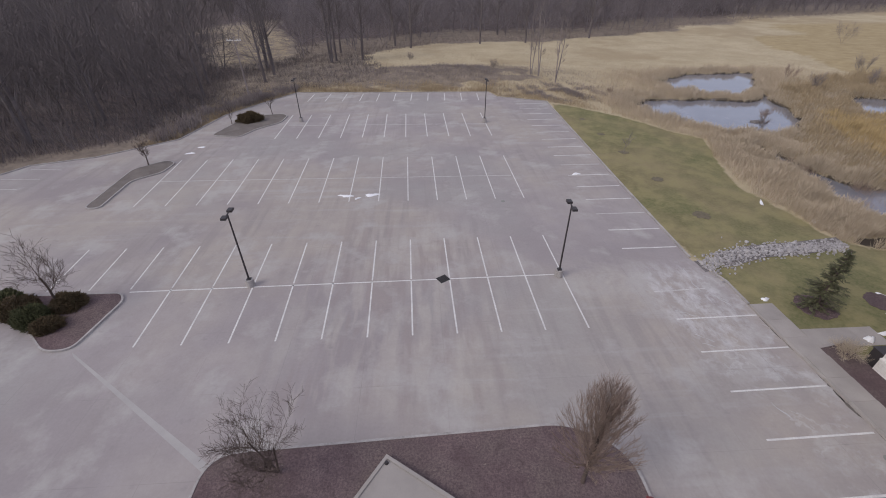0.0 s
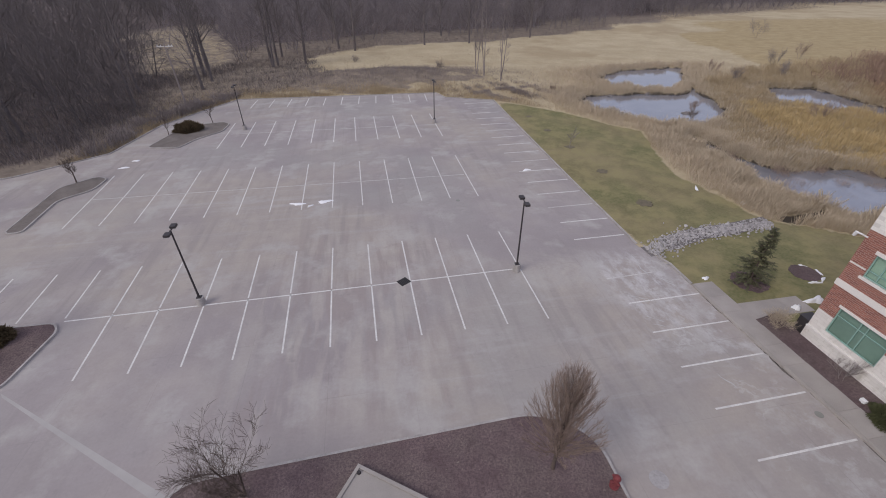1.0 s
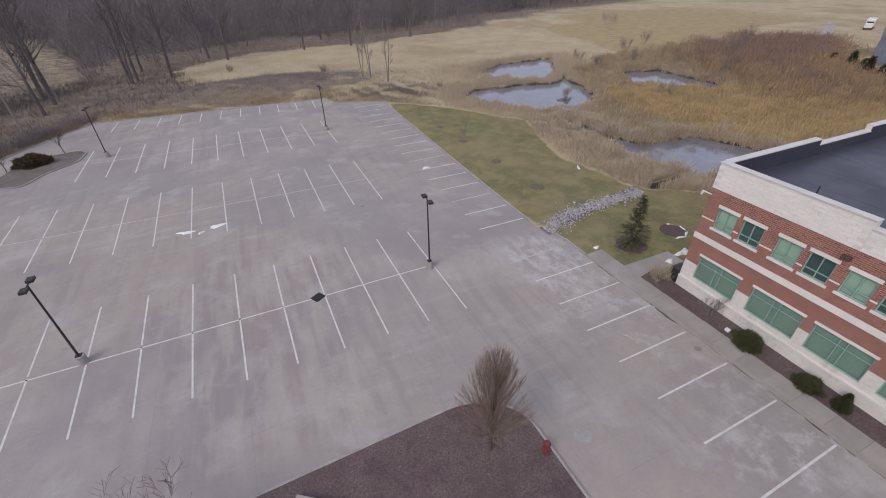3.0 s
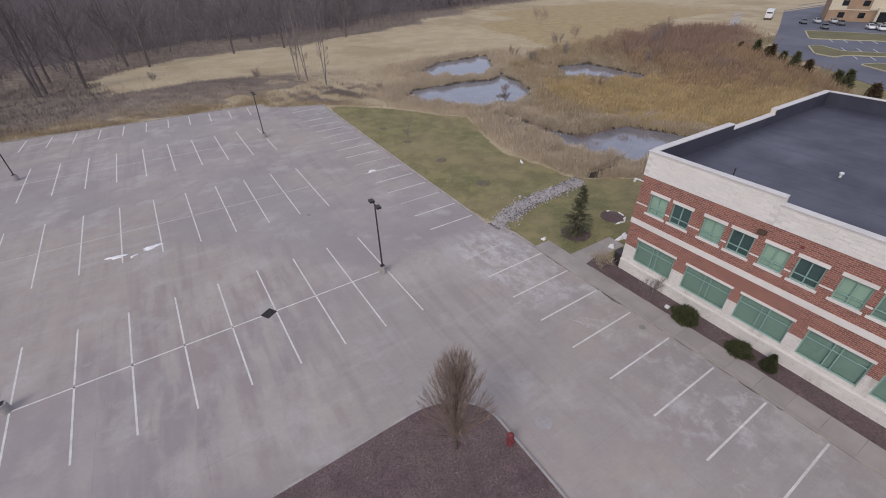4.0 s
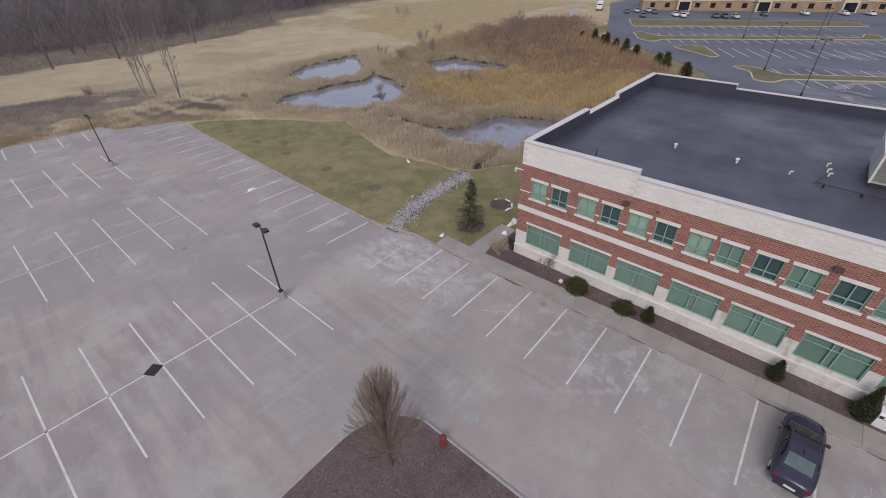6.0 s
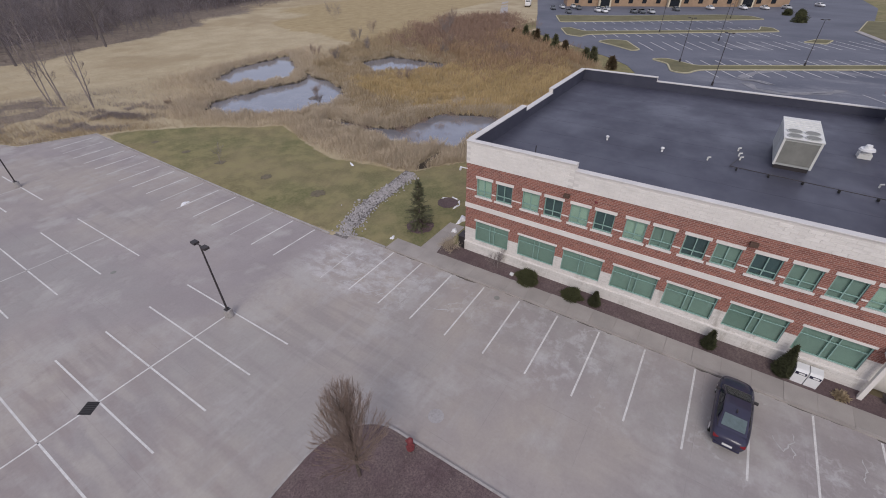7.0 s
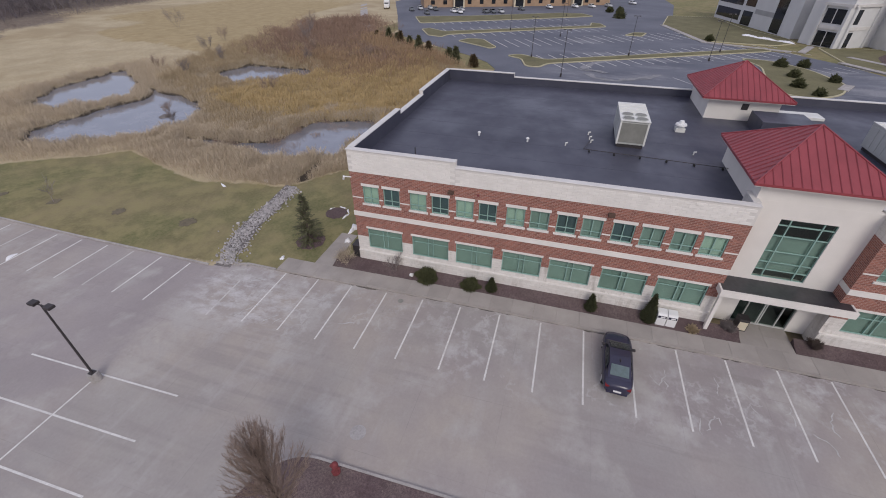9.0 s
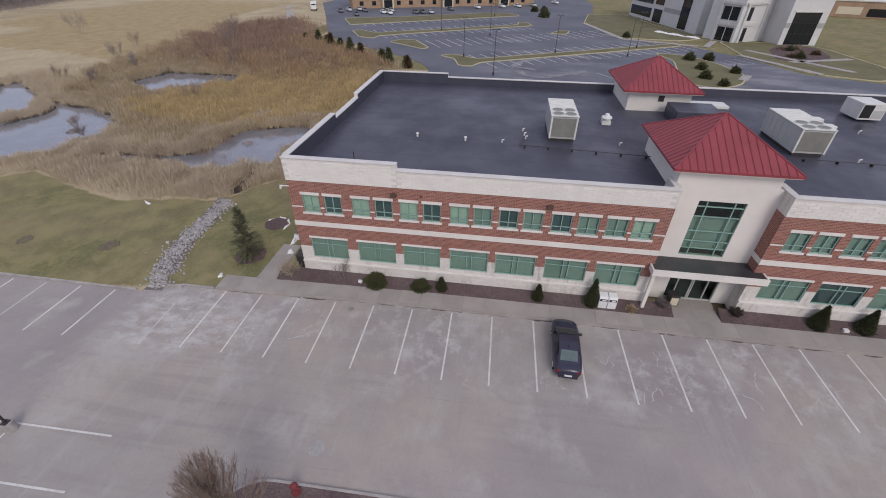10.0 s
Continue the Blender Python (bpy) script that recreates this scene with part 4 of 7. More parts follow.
def lot_lamp(place, height=6.0, base=True):
    t = thing("lot_lamp", place, "dark twin-head lot lamp on round concrete footing" if base else "tall dark lot lamp with twin heads", "street lamp", "lot lamps")
    if base:
        bm = bmesh.new()
        tube(bm, (0, 0, -0.1), (0, 0, 0.6), 0.3, 0.28, 20)
        part("footing", bm, KERB, t, "pale concrete footing")
    bm = bmesh.new()
    box(bm, -0.16, 0.16, -0.16, 0.16, 0.58 if base else 0, 0.63)
    tube(bm, (0, 0, 0.6 if base else 0), (0, 0, height), 0.065, 0.048, 12)
    part("pole", bm, DARK, t)
    bm = bmesh.new()
    tube(bm, (0, -0.42, height - 0.02), (0, 0.42, height - 0.02), 0.035, sides=8)
    part("arm", bm, DARK, t)
    for s in (-1, 1):
        bm = bmesh.new()
        box(bm, -0.17, 0.17, s * 0.3, s * 0.74, height - 0.08, height + 0.08, 0.03)
        part("head", bm, DARK, t)
        bm = bmesh.new()
        box(bm, -0.13, 0.13, s * 0.35, s * 0.7, height - 0.1, height - 0.08)
        part("lens", bm, WHITE, t, "pale lens")
    return t


lamp = lot_lamp((-0.42, -0.2, 0), 5.8)
for x, y in ((-22.4, -0.02), (-0.8, 36.0), (-27.3, 38.0)):
    copy_thing(lamp, pose(x, y, 0))

t = thing("storm_drain", (-8.8, -0.05, 0), "dark square iron storm drain grate in the concrete", "drain")
t.rotation_euler = (0, 0, radians(32))
bm = bmesh.new()
box(bm, -0.4, 0.4, -0.36, 0.36, -0.05, 0.006)
part("frame", bm, DARK, t)
for k in range(7):
    bm = bmesh.new()
    box(bm, -0.36 + k * 0.11, -0.31 + k * 0.11, -0.33, 0.33, 0.004, 0.014)
    part("bar", bm, BLACK, t)
for i, (x, y) in enumerate(((10.75, -14.5), (-2.4, 11.6))):
    t = thing("drain_cover", (x, y, 0), "small dark iron drain cover in the concrete", "drain")
    bm = bmesh.new()
    tube(bm, (0, 0, -0.02), (0, 0, 0.008), 0.2, sides=20)
    part("cover", bm, COIL, t)
# a flat pale disc on the concrete
DISCFACE = plain("disc_face", (0.345, 0.328, 0.325), 0.8, vary=0.2, scale=2, fine=8)
t = thing("manhole_cover", (0.9, -16.0, 0), "round pale disc in the concrete", "manhole")
bm = bmesh.new()
tube(bm, (0, 0, -0.02), (0, 0, 0.006), 0.42, sides=28)
part("cover", bm, DISCFACE, t)

t = thing("fire_hydrant", (-1.25, -15.95, 0.1), "red iron fire hydrant in the mulch", "hydrant")
bm = bmesh.new()
tube(bm, (0, 0, 0), (0, 0, 0.08), 0.2, sides=14)
tube(bm, (0, 0, 0.06), (0, 0, 0.62), 0.13, 0.12, 14)
tube(bm, (0, 0, 0.6), (0, 0, 0.66), 0.17, sides=14)
bmesh.ops.create_uvsphere(bm, u_segments=14, v_segments=8, radius=0.14, matrix=Matrix.Translation((0, 0, 0.68)))
part("barrel", bm, RED, t)
bm = bmesh.new()
tube(bm, (0, -0.25, 0.47), (0, 0.25, 0.47), 0.06, sides=10)
tube(bm, (-0.24, 0, 0.42), (0, 0, 0.42), 0.08, sides=10)
part("outlet", bm, RED, t)
bm = bmesh.new()
tube(bm, (0, 0, 0.8), (0, 0, 0.88), 0.035, sides=6)
part("bonnet_nut", bm, RED, t)

t = thing("concrete_pad", (-12.0, -14.3, 0.1), "pale raised concrete pad with rim in the mulch", "pad")
pad_turn = math.atan2(-1.55, -1.08)
bm = bmesh.new()
box(bm, 0, 3.6, 0, 4.4, 0, 0.22, 0.03)
box(bm, 0, 3.6, 0, 0.16, 0.22, 0.29, 0.015)
box(bm, 0, 0.16, 0.16, 4.4, 0.22, 0.29, 0.015)
bmesh.ops.rotate(bm, verts=bm.verts, cent=(0, 0, 0), matrix=Matrix.Rotation(pad_turn, 3, "Z"))
bmesh.ops.translate(bm, verts=bm.verts, vec=(-0.1, 1.15, 0))
part("slab", bm, WALK, t)
bm = bmesh.new()
tube(bm, (-0.08, 0.75, 0.2), (-0.08, 0.75, 0.34), 0.1, 0.07, 10)
part("bolt_cap", bm, DARK, t)


CAR_STATIONS = [  # along the car, its half width, sill, belt and top heights
    (-2.38, 0.50, 0.42, 0.66, 0.78), (-2.32, 0.70, 0.30, 0.80, 0.95), (-2.1, 0.82, 0.24, 0.88, 1.03), (-1.5, 0.89, 0.20, 0.93, 1.06), (-0.6, 0.91, 0.20, 0.92, 1.02),
    (0.5, 0.91, 0.20, 0.90, 1.0), (1.2, 0.90, 0.20, 0.87, 0.97), (1.8, 0.86, 0.22, 0.80, 0.89), (2.15, 0.74, 0.26, 0.70, 0.79), (2.33, 0.54, 0.32, 0.60, 0.66), (2.38, 0.36, 0.38, 0.54, 0.58)]


def sedan(name, place, turn, paint, label, group=""):
    """A four-door saloon, nose towards +x."""
    t = thing(name, place, label, "car", group)
    t.rotation_euler = (0, 0, radians(turn))
    bm = bmesh.new()
    rows = []
    for x, w, lo, mid, top in CAR_STATIONS:
        pts = [(x, -w * 0.9, lo), (x, -w, (lo + mid) / 2), (x, -w * 0.98, mid), (x, -w * 0.78, top), (x, 0, top + 0.03),
               (x, w * 0.78, top), (x, w * 0.98, mid), (x, w, (lo + mid) / 2), (x, w * 0.9, lo)]
        rows.append([bm.verts.new(p) for p in pts])
    for a, b in zip(rows, rows[1:]):
        for i in range(len(a)):
            j = (i + 1) % len(a)
            bm.faces.new((a[i], a[j], b[j], b[i]))
    bm.faces.new(rows[0])
    bm.faces.new(rows[-1][::-1])
    bmesh.ops.recalc_face_normals(bm, faces=bm.faces)
    body = part("body", bm, paint, t, smooth=True)
    body.modifiers.new("round", "SUBSURF").levels = 1
    body.modifiers["round"].render_levels = 1
    bm = bmesh.new()
    rows = [[bm.verts.new(p) for p in ((x, -wb, zb), (x, -wt, zt), (x, 0, zt + up), (x, wt, zt), (x, wb, zb))]
            for x, wb, zb, wt, zt, up in ((-1.88, 0.68, 0.98, 0.62, 1.04, 0), (-1.02, 0.78, 0.94, 0.58, 1.40, 0), (-0.45, 0.79, 0.94, 0.60, 1.45, 0.02), (0.15, 0.79, 0.94, 0.58, 1.42, 0), (1.22, 0.73, 0.92, 0.68, 0.975, 0))]
    for a, b in zip(rows, rows[1:]):
        for i in range(4):
            bm.faces.new((a[i], a[i + 1], b[i + 1], b[i]))
    bmesh.ops.recalc_face_normals(bm, faces=bm.faces)
    bmesh.ops.bevel(bm, geom=[e for e in bm.edges if not e.is_boundary], offset=0.035, segments=2, affect="EDGES", profile=0.5)
    part("roof", bm, paint, t)

    def pane(name, pts, mt=None):
        bm = bmesh.new()
        bm.faces.new([bm.verts.new(p) for p in pts])
        bmesh.ops.solidify(bm, geom=list(bm.faces), thickness=0.012)
        part(name, bm, mt or CARGLASS, t, "tinted car glass, rear pane with painted reflection")

    pane("rear_window", [(-1.72, -0.53, 1.125), (-1.72, 0.53, 1.125), (-1.10, 0.50, 1.39), (-1.10, -0.50, 1.39)], REARGLASS)
    pane("windscreen", [(1.10, 0.62, 1.045), (1.10, -0.62, 1.045), (0.24, -0.54, 1.405), (0.24, 0.54, 1.405)])
    for s in (-1, 1):
        pane("side_window", [(-1.35, s * 0.765, 1.03), (-0.47, s * 0.785, 1.01), (-0.47, s * 0.655, 1.37), (-0.98, s * 0.63, 1.33)])
        pane("side_window", [(-0.40, s * 0.785, 1.01), (0.85, s * 0.755, 1.0), (0.15, s * 0.635, 1.35), (-0.40, s * 0.655, 1.37)])
        bm = bmesh.new()
        box(bm, 0.66, 0.82, s * 0.80, s * 1.0, 0.93, 1.05, 0.03)
        part("mirror", bm, DARK, t)
        bm = bmesh.new()
        box(bm, -2.34, -2.08, s * 0.44, s * 0.72, 0.73, 0.87, 0.05)
        part("tail_light", bm, TAILLIGHT, t, "red tail light")
        bm = bmesh.new()
        box(bm, 1.86, 2.12, s * 0.42, s * 0.64, 0.62, 0.735, 0.04)
        part("headlight", bm, WHITE, t, "clear headlight")
        for x in (-1.4, 1.42):
            bm = bmesh.new()
            tube(bm, (x, s * 0.62, 0.32), (x, s * 0.84, 0.32), 0.32, sides=20)
            wheel = part("wheel", bm, BLACK, t, "black tyre")
            bm = bmesh.new()
            tube(bm, (x, s * 0.82, 0.32), (x, s * 0.85, 0.32), 0.21, sides=12)
            part("rim", bm, COPING, wheel, "grey alloy rim")
    bm = bmesh.new()
    box(bm, -2.41, -2.36, -0.22, 0.22, 0.52, 0.63)
    part("plate", bm, WHITE, t, "white plate")
    bm = bmesh.new()
    box(bm, -2.39, -2.2, -0.60, 0.60, 0.32, 0.48, 0.06)
    part("bumper", bm, paint, t)
    bm = bmesh.new()
    box(bm, -0.9, -0.72, -0.02, 0.02, 1.43, 1.53)
    part("aerial", bm, DARK, t)
    return t


# reflection and pale interior are painted into the rear glass's teal colour
REARGLASS = plain("rear_glass", (0.21, 0.28, 0.285), 0.05, vary=0.25, scale=3, bump=0, spec=0.9)
CARGLASS = plain("car_glass", (0.03, 0.045, 0.05), 0.06, vary=0.05, bump=0, spec=0.8)
TAILLIGHT = plain("tail_red", (0.19, 0.014, 0.02), 0.25, bump=0)
NAVY = plain("navy_paint", (0.028, 0.027, 0.055), 0.2, vary=0.15, scale=2, bump=0, spec=0.6)
SILVER = plain("silver_paint", (0.45, 0.46, 0.47), 0.3, vary=0.08, bump=0, spec=0.6)
WHITECAR = plain("white_paint", (0.7, 0.7, 0.7), 0.3, vary=0.06, bump=0, spec=0.6)
GREYCAR = plain("grey_paint", (0.1, 0.11, 0.12), 0.3, vary=0.1, bump=0, spec=0.6)
sedan("car", (9.05, -28.75, 0), -2, NAVY, "dark navy four-door saloon car parked across a stall line").scale = (0.95, 0.94, 0.97)

# ---- old snow, salt marks ----


def snow_patch(x, y, lx, ly, turn, seed, h=0.1, z=0.0):
    rs = random.Random(seed)
    bm = bmesh.new()
    n, mid = 22, bm.verts.new((0, 0, h))
    rim, half = [], []
    for i in range(n):
        a = 2 * math.pi * i / n
        r = 1 + 0.45 * math.sin(3 * a + seed) * rs.uniform(0.3, 1) + rs.uniform(-0.18, 0.18)
        rim.append(bm.verts.new((lx * r * math.cos(a), ly * r * math.sin(a), -0.02)))
        half.append(bm.verts.new((lx * r * 0.6 * math.cos(a), ly * r * 0.6 * math.sin(a), h * rs.uniform(0.5, 1.0))))
    for i in range(n):
        j = (i + 1) % n
        bm.faces.new((rim[i], rim[j], half[j], half[i]))
        bm.faces.new((half[i], half[j], mid))
    ob = part("snow_patch", bm, SNOW, smooth=True)
    ob.location, ob.rotation_euler = (x, y, z), (0, 0, radians(turn))
    return tagged(ob, "melting patch of old white snow on the ground", "snow", "snow patches")


for i, row in enumerate(((-17.6, 13.6, 0.75, 0.22, -8), (-15.1, 13.7, 0.75, 0.28, 8), (-16.4, 13.0, 0.3, 0.12, 30), (6.6, 17.4, 0.5, 0.22, 10), (-37.9, 26.2, 0.55, 0.2, 15), (-37.4, 28.2, 0.4, 0.18, 5))):
    snow_patch(*row, seed=i)
for i, row in enumerate(((12.6, -3.7, 0.3, 0.18, 10, 20, 0.15, 0.08), (24.6, 6.4, 0.32, 0.22, 0, 21, 0.2, -0.2), (19.9, -5.5, 0.5, 0.12, -10, 22, 0.16, 0.05), (20.8, -5.3, 0.5, 0.13, 35, 23, 0.16, 0.04), (21.3, -4.5, 0.45, 0.12, 78, 28, 0.16, 0.0), (20.9, -3.6, 0.35, 0.1, 140, 29, 0.12, 0.0),
                         (18.2, -7.2, 0.7, 0.3, 0, 24, 0.3, 0.1), (20.4, -6.9, 0.6, 0.3, 10, 25, 0.3, 0.05), (16.3, -7.6, 0.3, 0.2, 0, 26, 0.25, 0.12), (22.4, 10.2, 0.6, 0.12, 60, 27, 0.06, -0.2))):
    snow_patch(*row)

rs = random.Random(4)
SALT = plain("salt_residue", (0.455, 0.445, 0.442), 0.85, vary=0.2, scale=1.5, fine=6)
STREAKS = [
    [(9.2, 0.2), (8.9, -1.4), (8.9, -2.6)],
    [(9.7, -2.9), (10.1, -3.7)],
    [(6.1, -4.2), (6.9, -4.7), (7.7, -5.2)],
    [(6.2, -6.4), (7.1, -7.1)],
    [(6.3, -7.1), (6.9, -7.5)],
    [(7.5, -7.0), (8.1, -7.6)],
    [(7.5, -11.3), (7.9, -12.3)],
    [(9.4, -2.7), (10.1, -4.1)],
    [(7.6, -7.5), (8.0, -8.0)],
    [(8.1, -11.8), (8.6, -12.0)],
]
TIDES = [
    [(9.1, -30.7), (8.7, -30.8), (8.4, -31.1), (8.7, -31.3), (9.2, -31.6), (9.7, -31.5)],
    [(8.9, -31.3), (8.5, -31.6), (8.2, -31.5)],
    [(6.8, -33.0), (6.2, -32.8), (5.8, -32.9)],
    [(6.1, -33.2), (6.7, -33.4), (7.1, -33.7), (7.1, -33.9), (6.6, -33.9)],
    [(8.5, -35.7), (8.0, -35.9), (7.7, -36.0)],
    [(8.9, -37.7), (8.4, -37.6), (8.2, -37.7), (7.6, -37.6)],
    [(8.3, -37.4), (8.6, -37.8)],
    [(9.2, -39.8), (8.5, -39.5), (7.9, -39.4), (7.6, -39.6)],
    [(7.4, -38.3), (7.2, -38.8), (6.9, -39.0), (6.4, -39.1)],
    [(9.9, -34.2), (9.3, -34.3), (8.6, -34.2)],
]


def salt_trace(points, wide, parent, seed, z=0.0035, strands=1, material=SALT):
    """A wandering pale trace of dried salt along a line of points, uneven in width."""
    rs = random.Random(seed)
    for _ in range(strands):
        z += 0.004
        off = Vector((rs.gauss(0, wide), rs.gauss(0, wide))) if strands > 1 else Vector((0, 0))
        line = []
        for a, b in zip(points, points[1:]):
            a, b = Vector(a), Vector(b)
            n = max(2, int((b - a).length / (wide * 3)))
            side = Vector((-(b - a).y, (b - a).x)).normalized()
            line += [a.lerp(b, k / n) + off + side * rs.gauss(0, wide * 0.7) for k in range(n)]
        line.append(Vector(points[-1]) + off)
        left, right = [], []
        for i, p in enumerate(line):
            u = (line[min(i + 1, len(line) - 1)] - line[max(i - 1, 0)]).normalized()
            w = wide * rs.uniform(0.15, 0.75) * (0.25 if i in (0, len(line) - 1) else 1)
            left.append((p.x - u.y * w, p.y + u.x * w, z))
            right.append((p.x + u.y * w, p.y - u.x * w, z))
        n = len(line)
        raw("salt_mark", left + right, [(i, i + n, i + n + 1, i + 1) for i in range(n - 1)], material, parent)


for i, line in enumerate(STREAKS):
    salt_trace(line, 0.075, lot, 500 + i, 0.002 + 0.0005 * i)
for i, line in enumerate(TIDES):
    salt_trace(line, 0.055, lot, 540 + i, 0.002 + 0.0005 * i)

# ---- bare trees and shrubs ----


def grow(rs, level, levels, p, u, length, radius, out, spread, up, forks):
    """Adds tapered limbs (level, foot, head, radii) to out."""
    bends = 3 if level < 2 else 2
    r0 = radius
    for k in range(bends):
        u = (u + Vector((rs.gauss(0, 0.10), rs.gauss(0, 0.10), rs.gauss(0, 0.06) + up * 0.12))).normalized()
        q = p + u * length / bends
        r1 = r0 * (0.80 if level < levels else 0.5)
        out.append((level, p.copy(), q.copy(), r0, r1))
        if level < levels and (level > 0 or k > 0):
            for _ in range(forks[min(level, len(forks) - 1)]):
                a = rs.uniform(0, 2 * math.pi)
                side = u.orthogonal().normalized()
                side.rotate(Matrix.Rotation(a, 3, u))
                v = (u * rs.uniform(0.6, 1.0) + side * spread * rs.uniform(0.5, 1.1) + Vector((0, 0, up * 0.5))).normalized()
                grow(rs, level + 1, levels, p.lerp(q, rs.uniform(0.3, 1)), v, length * rs.uniform(0.5, 0.72), r1 * rs.uniform(0.45, 0.65), out, spread, up, forks)
        p, r0 = q, r1


def limbs_arrays(limbs, sides=3, thick=0.0):
    """Vertices and triangles of limbs as open prisms."""
    p = np.array([l[1] for l in limbs])
    q = np.array([l[2] for l in limbs])
    r0 = np.maximum(np.array([l[3] for l in limbs]), thick)[:, None]
    r1 = np.maximum(np.array([l[4] for l in limbs]), thick * 0.7)[:, None]
    u = q - p
    u /= np.linalg.norm(u, axis=1, keepdims=True) + 1e-9
    ref = np.where(np.abs(u[:, 2:3]) > 0.9, np.array([[1.0, 0, 0]]), np.array([[0, 0, 1.0]]))
    a = np.cross(u, ref)
    a /= np.linalg.norm(a, axis=1, keepdims=True) + 1e-9
    b = np.cross(u, a)
    vs, n = [], len(limbs)
    for k in range(sides):
        c, s = math.cos(2 * math.pi * k / sides), math.sin(2 * math.pi * k / sides)
        vs.append(p + (a * c + b * s) * r0)
        vs.append(q + (a * c + b * s) * r1)
    verts = np.stack(vs, 1).reshape(-1, 3)
    tris = []
    for k in range(sides):
        j = (k + 1) % sides
        tris += [[2 * k, 2 * j, 2 * j + 1], [2 * k, 2 * j + 1, 2 * k + 1]]
    tris = (np.arange(n)[:, None, None] * 2 * sides + np.array(tris)[None]).reshape(-1, 3)
    return verts, tris


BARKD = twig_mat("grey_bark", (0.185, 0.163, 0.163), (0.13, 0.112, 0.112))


def bare_tree(name, place, height, seed, label, levels=4, spread=0.8, up=0.5, forks=(3, 2, 2, 2), stems=1, mats=(BARK, BARK), trunk=0.09, tilt=0.0, thick=0.006, group="", squash=1.0):
    rs = random.Random(seed)
    limbs = []
    for s in range(stems):
        a = 2 * math.pi * s / max(1, stems) + rs.uniform(-0.4, 0.4)
        lean = (0.0 if stems == 1 else 0.28) + tilt
        u = Vector((math.cos(a) * lean, math.sin(a) * lean, 1)).normalized()
        grow(rs, 0, levels, Vector((0, 0, -0.1)), u, height * 0.5, trunk, limbs, spread, up, forks)
    top = max(l[2].z for l in limbs)
    k = height / top
    limbs = [(l[0], Vector((l[1].x * k * squash, l[1].y * k * squash, l[1].z * k)), Vector((l[2].x * k * squash, l[2].y * k * squash, l[2].z * k)), l[3], l[4]) for l in limbs]
    t = thing(name, place, label, "tree" if "tree" in name else "shrub", group)
    for nm, chosen, mt, sides in (("trunk", [l for l in limbs if l[0] == 0], mats[0], 7), ("crown", [l for l in limbs if l[0] > 0], mats[1], 3)):
        v, f = limbs_arrays(chosen, sides, thick)
        ob = soup(nm, v, f, mt)
        ob.parent = t
    return t


bare_tree("bare_tree", (-16.9, -13.5, 0.08), 5.0, 11, "small leafless tree with spreading grey twigs in mulch", 4, 1.0, 0.4, (2, 3, 2, 2), 3, trunk=0.06, tilt=0.12, thick=0.006, squash=0.85)


def egg_tree(place, height, wide, seed, label):
    """An upright tree: a leader to the top and many rising boughs that end on an egg-shaped outline."""
    rs = random.Random(seed)
    t = thing("bare_tree", place, label, "tree")
    limbs, trunk = [], []
    p = Vector((0, 0, -0.1))
    for k in range(10):
        q = Vector((rs.gauss(0, 0.03), rs.gauss(0, 0.03), height * 0.085 * (k + 1)))
        trunk.append((0, p, q, 0.095 - 0.0085 * k, 0.0865 - 0.0085 * k))
        p = q
    girth = lambda z: wide * max(0.02, math.sin(math.pi * min(1, max(0.004, (z / height - 0.1) / 0.92)) ** 0.6)) ** 0.75  # noqa: E731
    for k in range(200):
        a = k * 2.4 + rs.gauss(0, 0.2)
        low = rs.random() ** 1.2
        foot = Vector((0, 0, height * (0.15 + 0.55 * low)))
        lean = math.radians((60 - 34 * low) * rs.uniform(0.15, 1.05))
        head = foot
        for _ in range(60):
            head = head + Vector((math.cos(a) * math.sin(lean), math.sin(a) * math.sin(lean), math.cos(lean))) * 0.08
            if math.hypot(head.x, head.y) > girth(head.z) * rs.uniform(0.86, 1.06) or head.z > height * 0.99:
                break
        pts = [foot]
        for i in range(1, 7):
            f = i / 6
            c = foot.lerp(head, f)
            c.z -= (head - foot).length * 0.07 * math.sin(math.pi * f)
            pts.append(c + Vector((rs.gauss(0, 0.03), rs.gauss(0, 0.03), 0)))
        for i, (m0, m1) in enumerate(zip(pts, pts[1:])):
            limbs.append((1, m0, m1, 0.016 - 0.0023 * i, 0.0137 - 0.0023 * i))
            for _ in range(3 if i < 2 else 7):
                s0 = m0.lerp(m1, rs.random())
                v = ((m1 - m0).normalized() + Vector((rs.gauss(0, 0.34), rs.gauss(0, 0.34), rs.uniform(0.1, 0.5)))).normalized()
                s1 = s0 + v * rs.uniform(0.1, 0.3)
                s2 = s1 + (v + Vector((rs.gauss(0, 0.25), rs.gauss(0, 0.25), 0.4))).normalized() * rs.uniform(0.08, 0.24)
                limbs.append((2, s0, s1, 0.006, 0.0045))
                limbs.append((2, s1, s2, 0.0045, 0.002))
    v, f = limbs_arrays(trunk, 8)
    soup("trunk", v, f, BARK).parent = t
    v, f = limbs_arrays(limbs, 3)
    soup("crown", v, f, BUSH).parent = t


egg_tree((-3.55, -14.75, 0.08), 6.7, 1.75, 7, "leafless upright tree with dense tawny twigs in mulch")
bare_tree("bare_tree", (-34.4, -1.6, 0.08), 6.0, 23, "leafless tree with pale trunk above evergreen shrubs", 4, 0.9, 0.4, (2, 3, 2, 2), 1, trunk=0.1, thick=0.008)
bare_tree("bare_tree", (-41.0, 22.6, 0.08), 3.2, 31, "small leafless tree on a narrow kerbed island", 4, 0.9, 0.4, (2, 2, 2, 2), 1, trunk=0.08, thick=0.01)
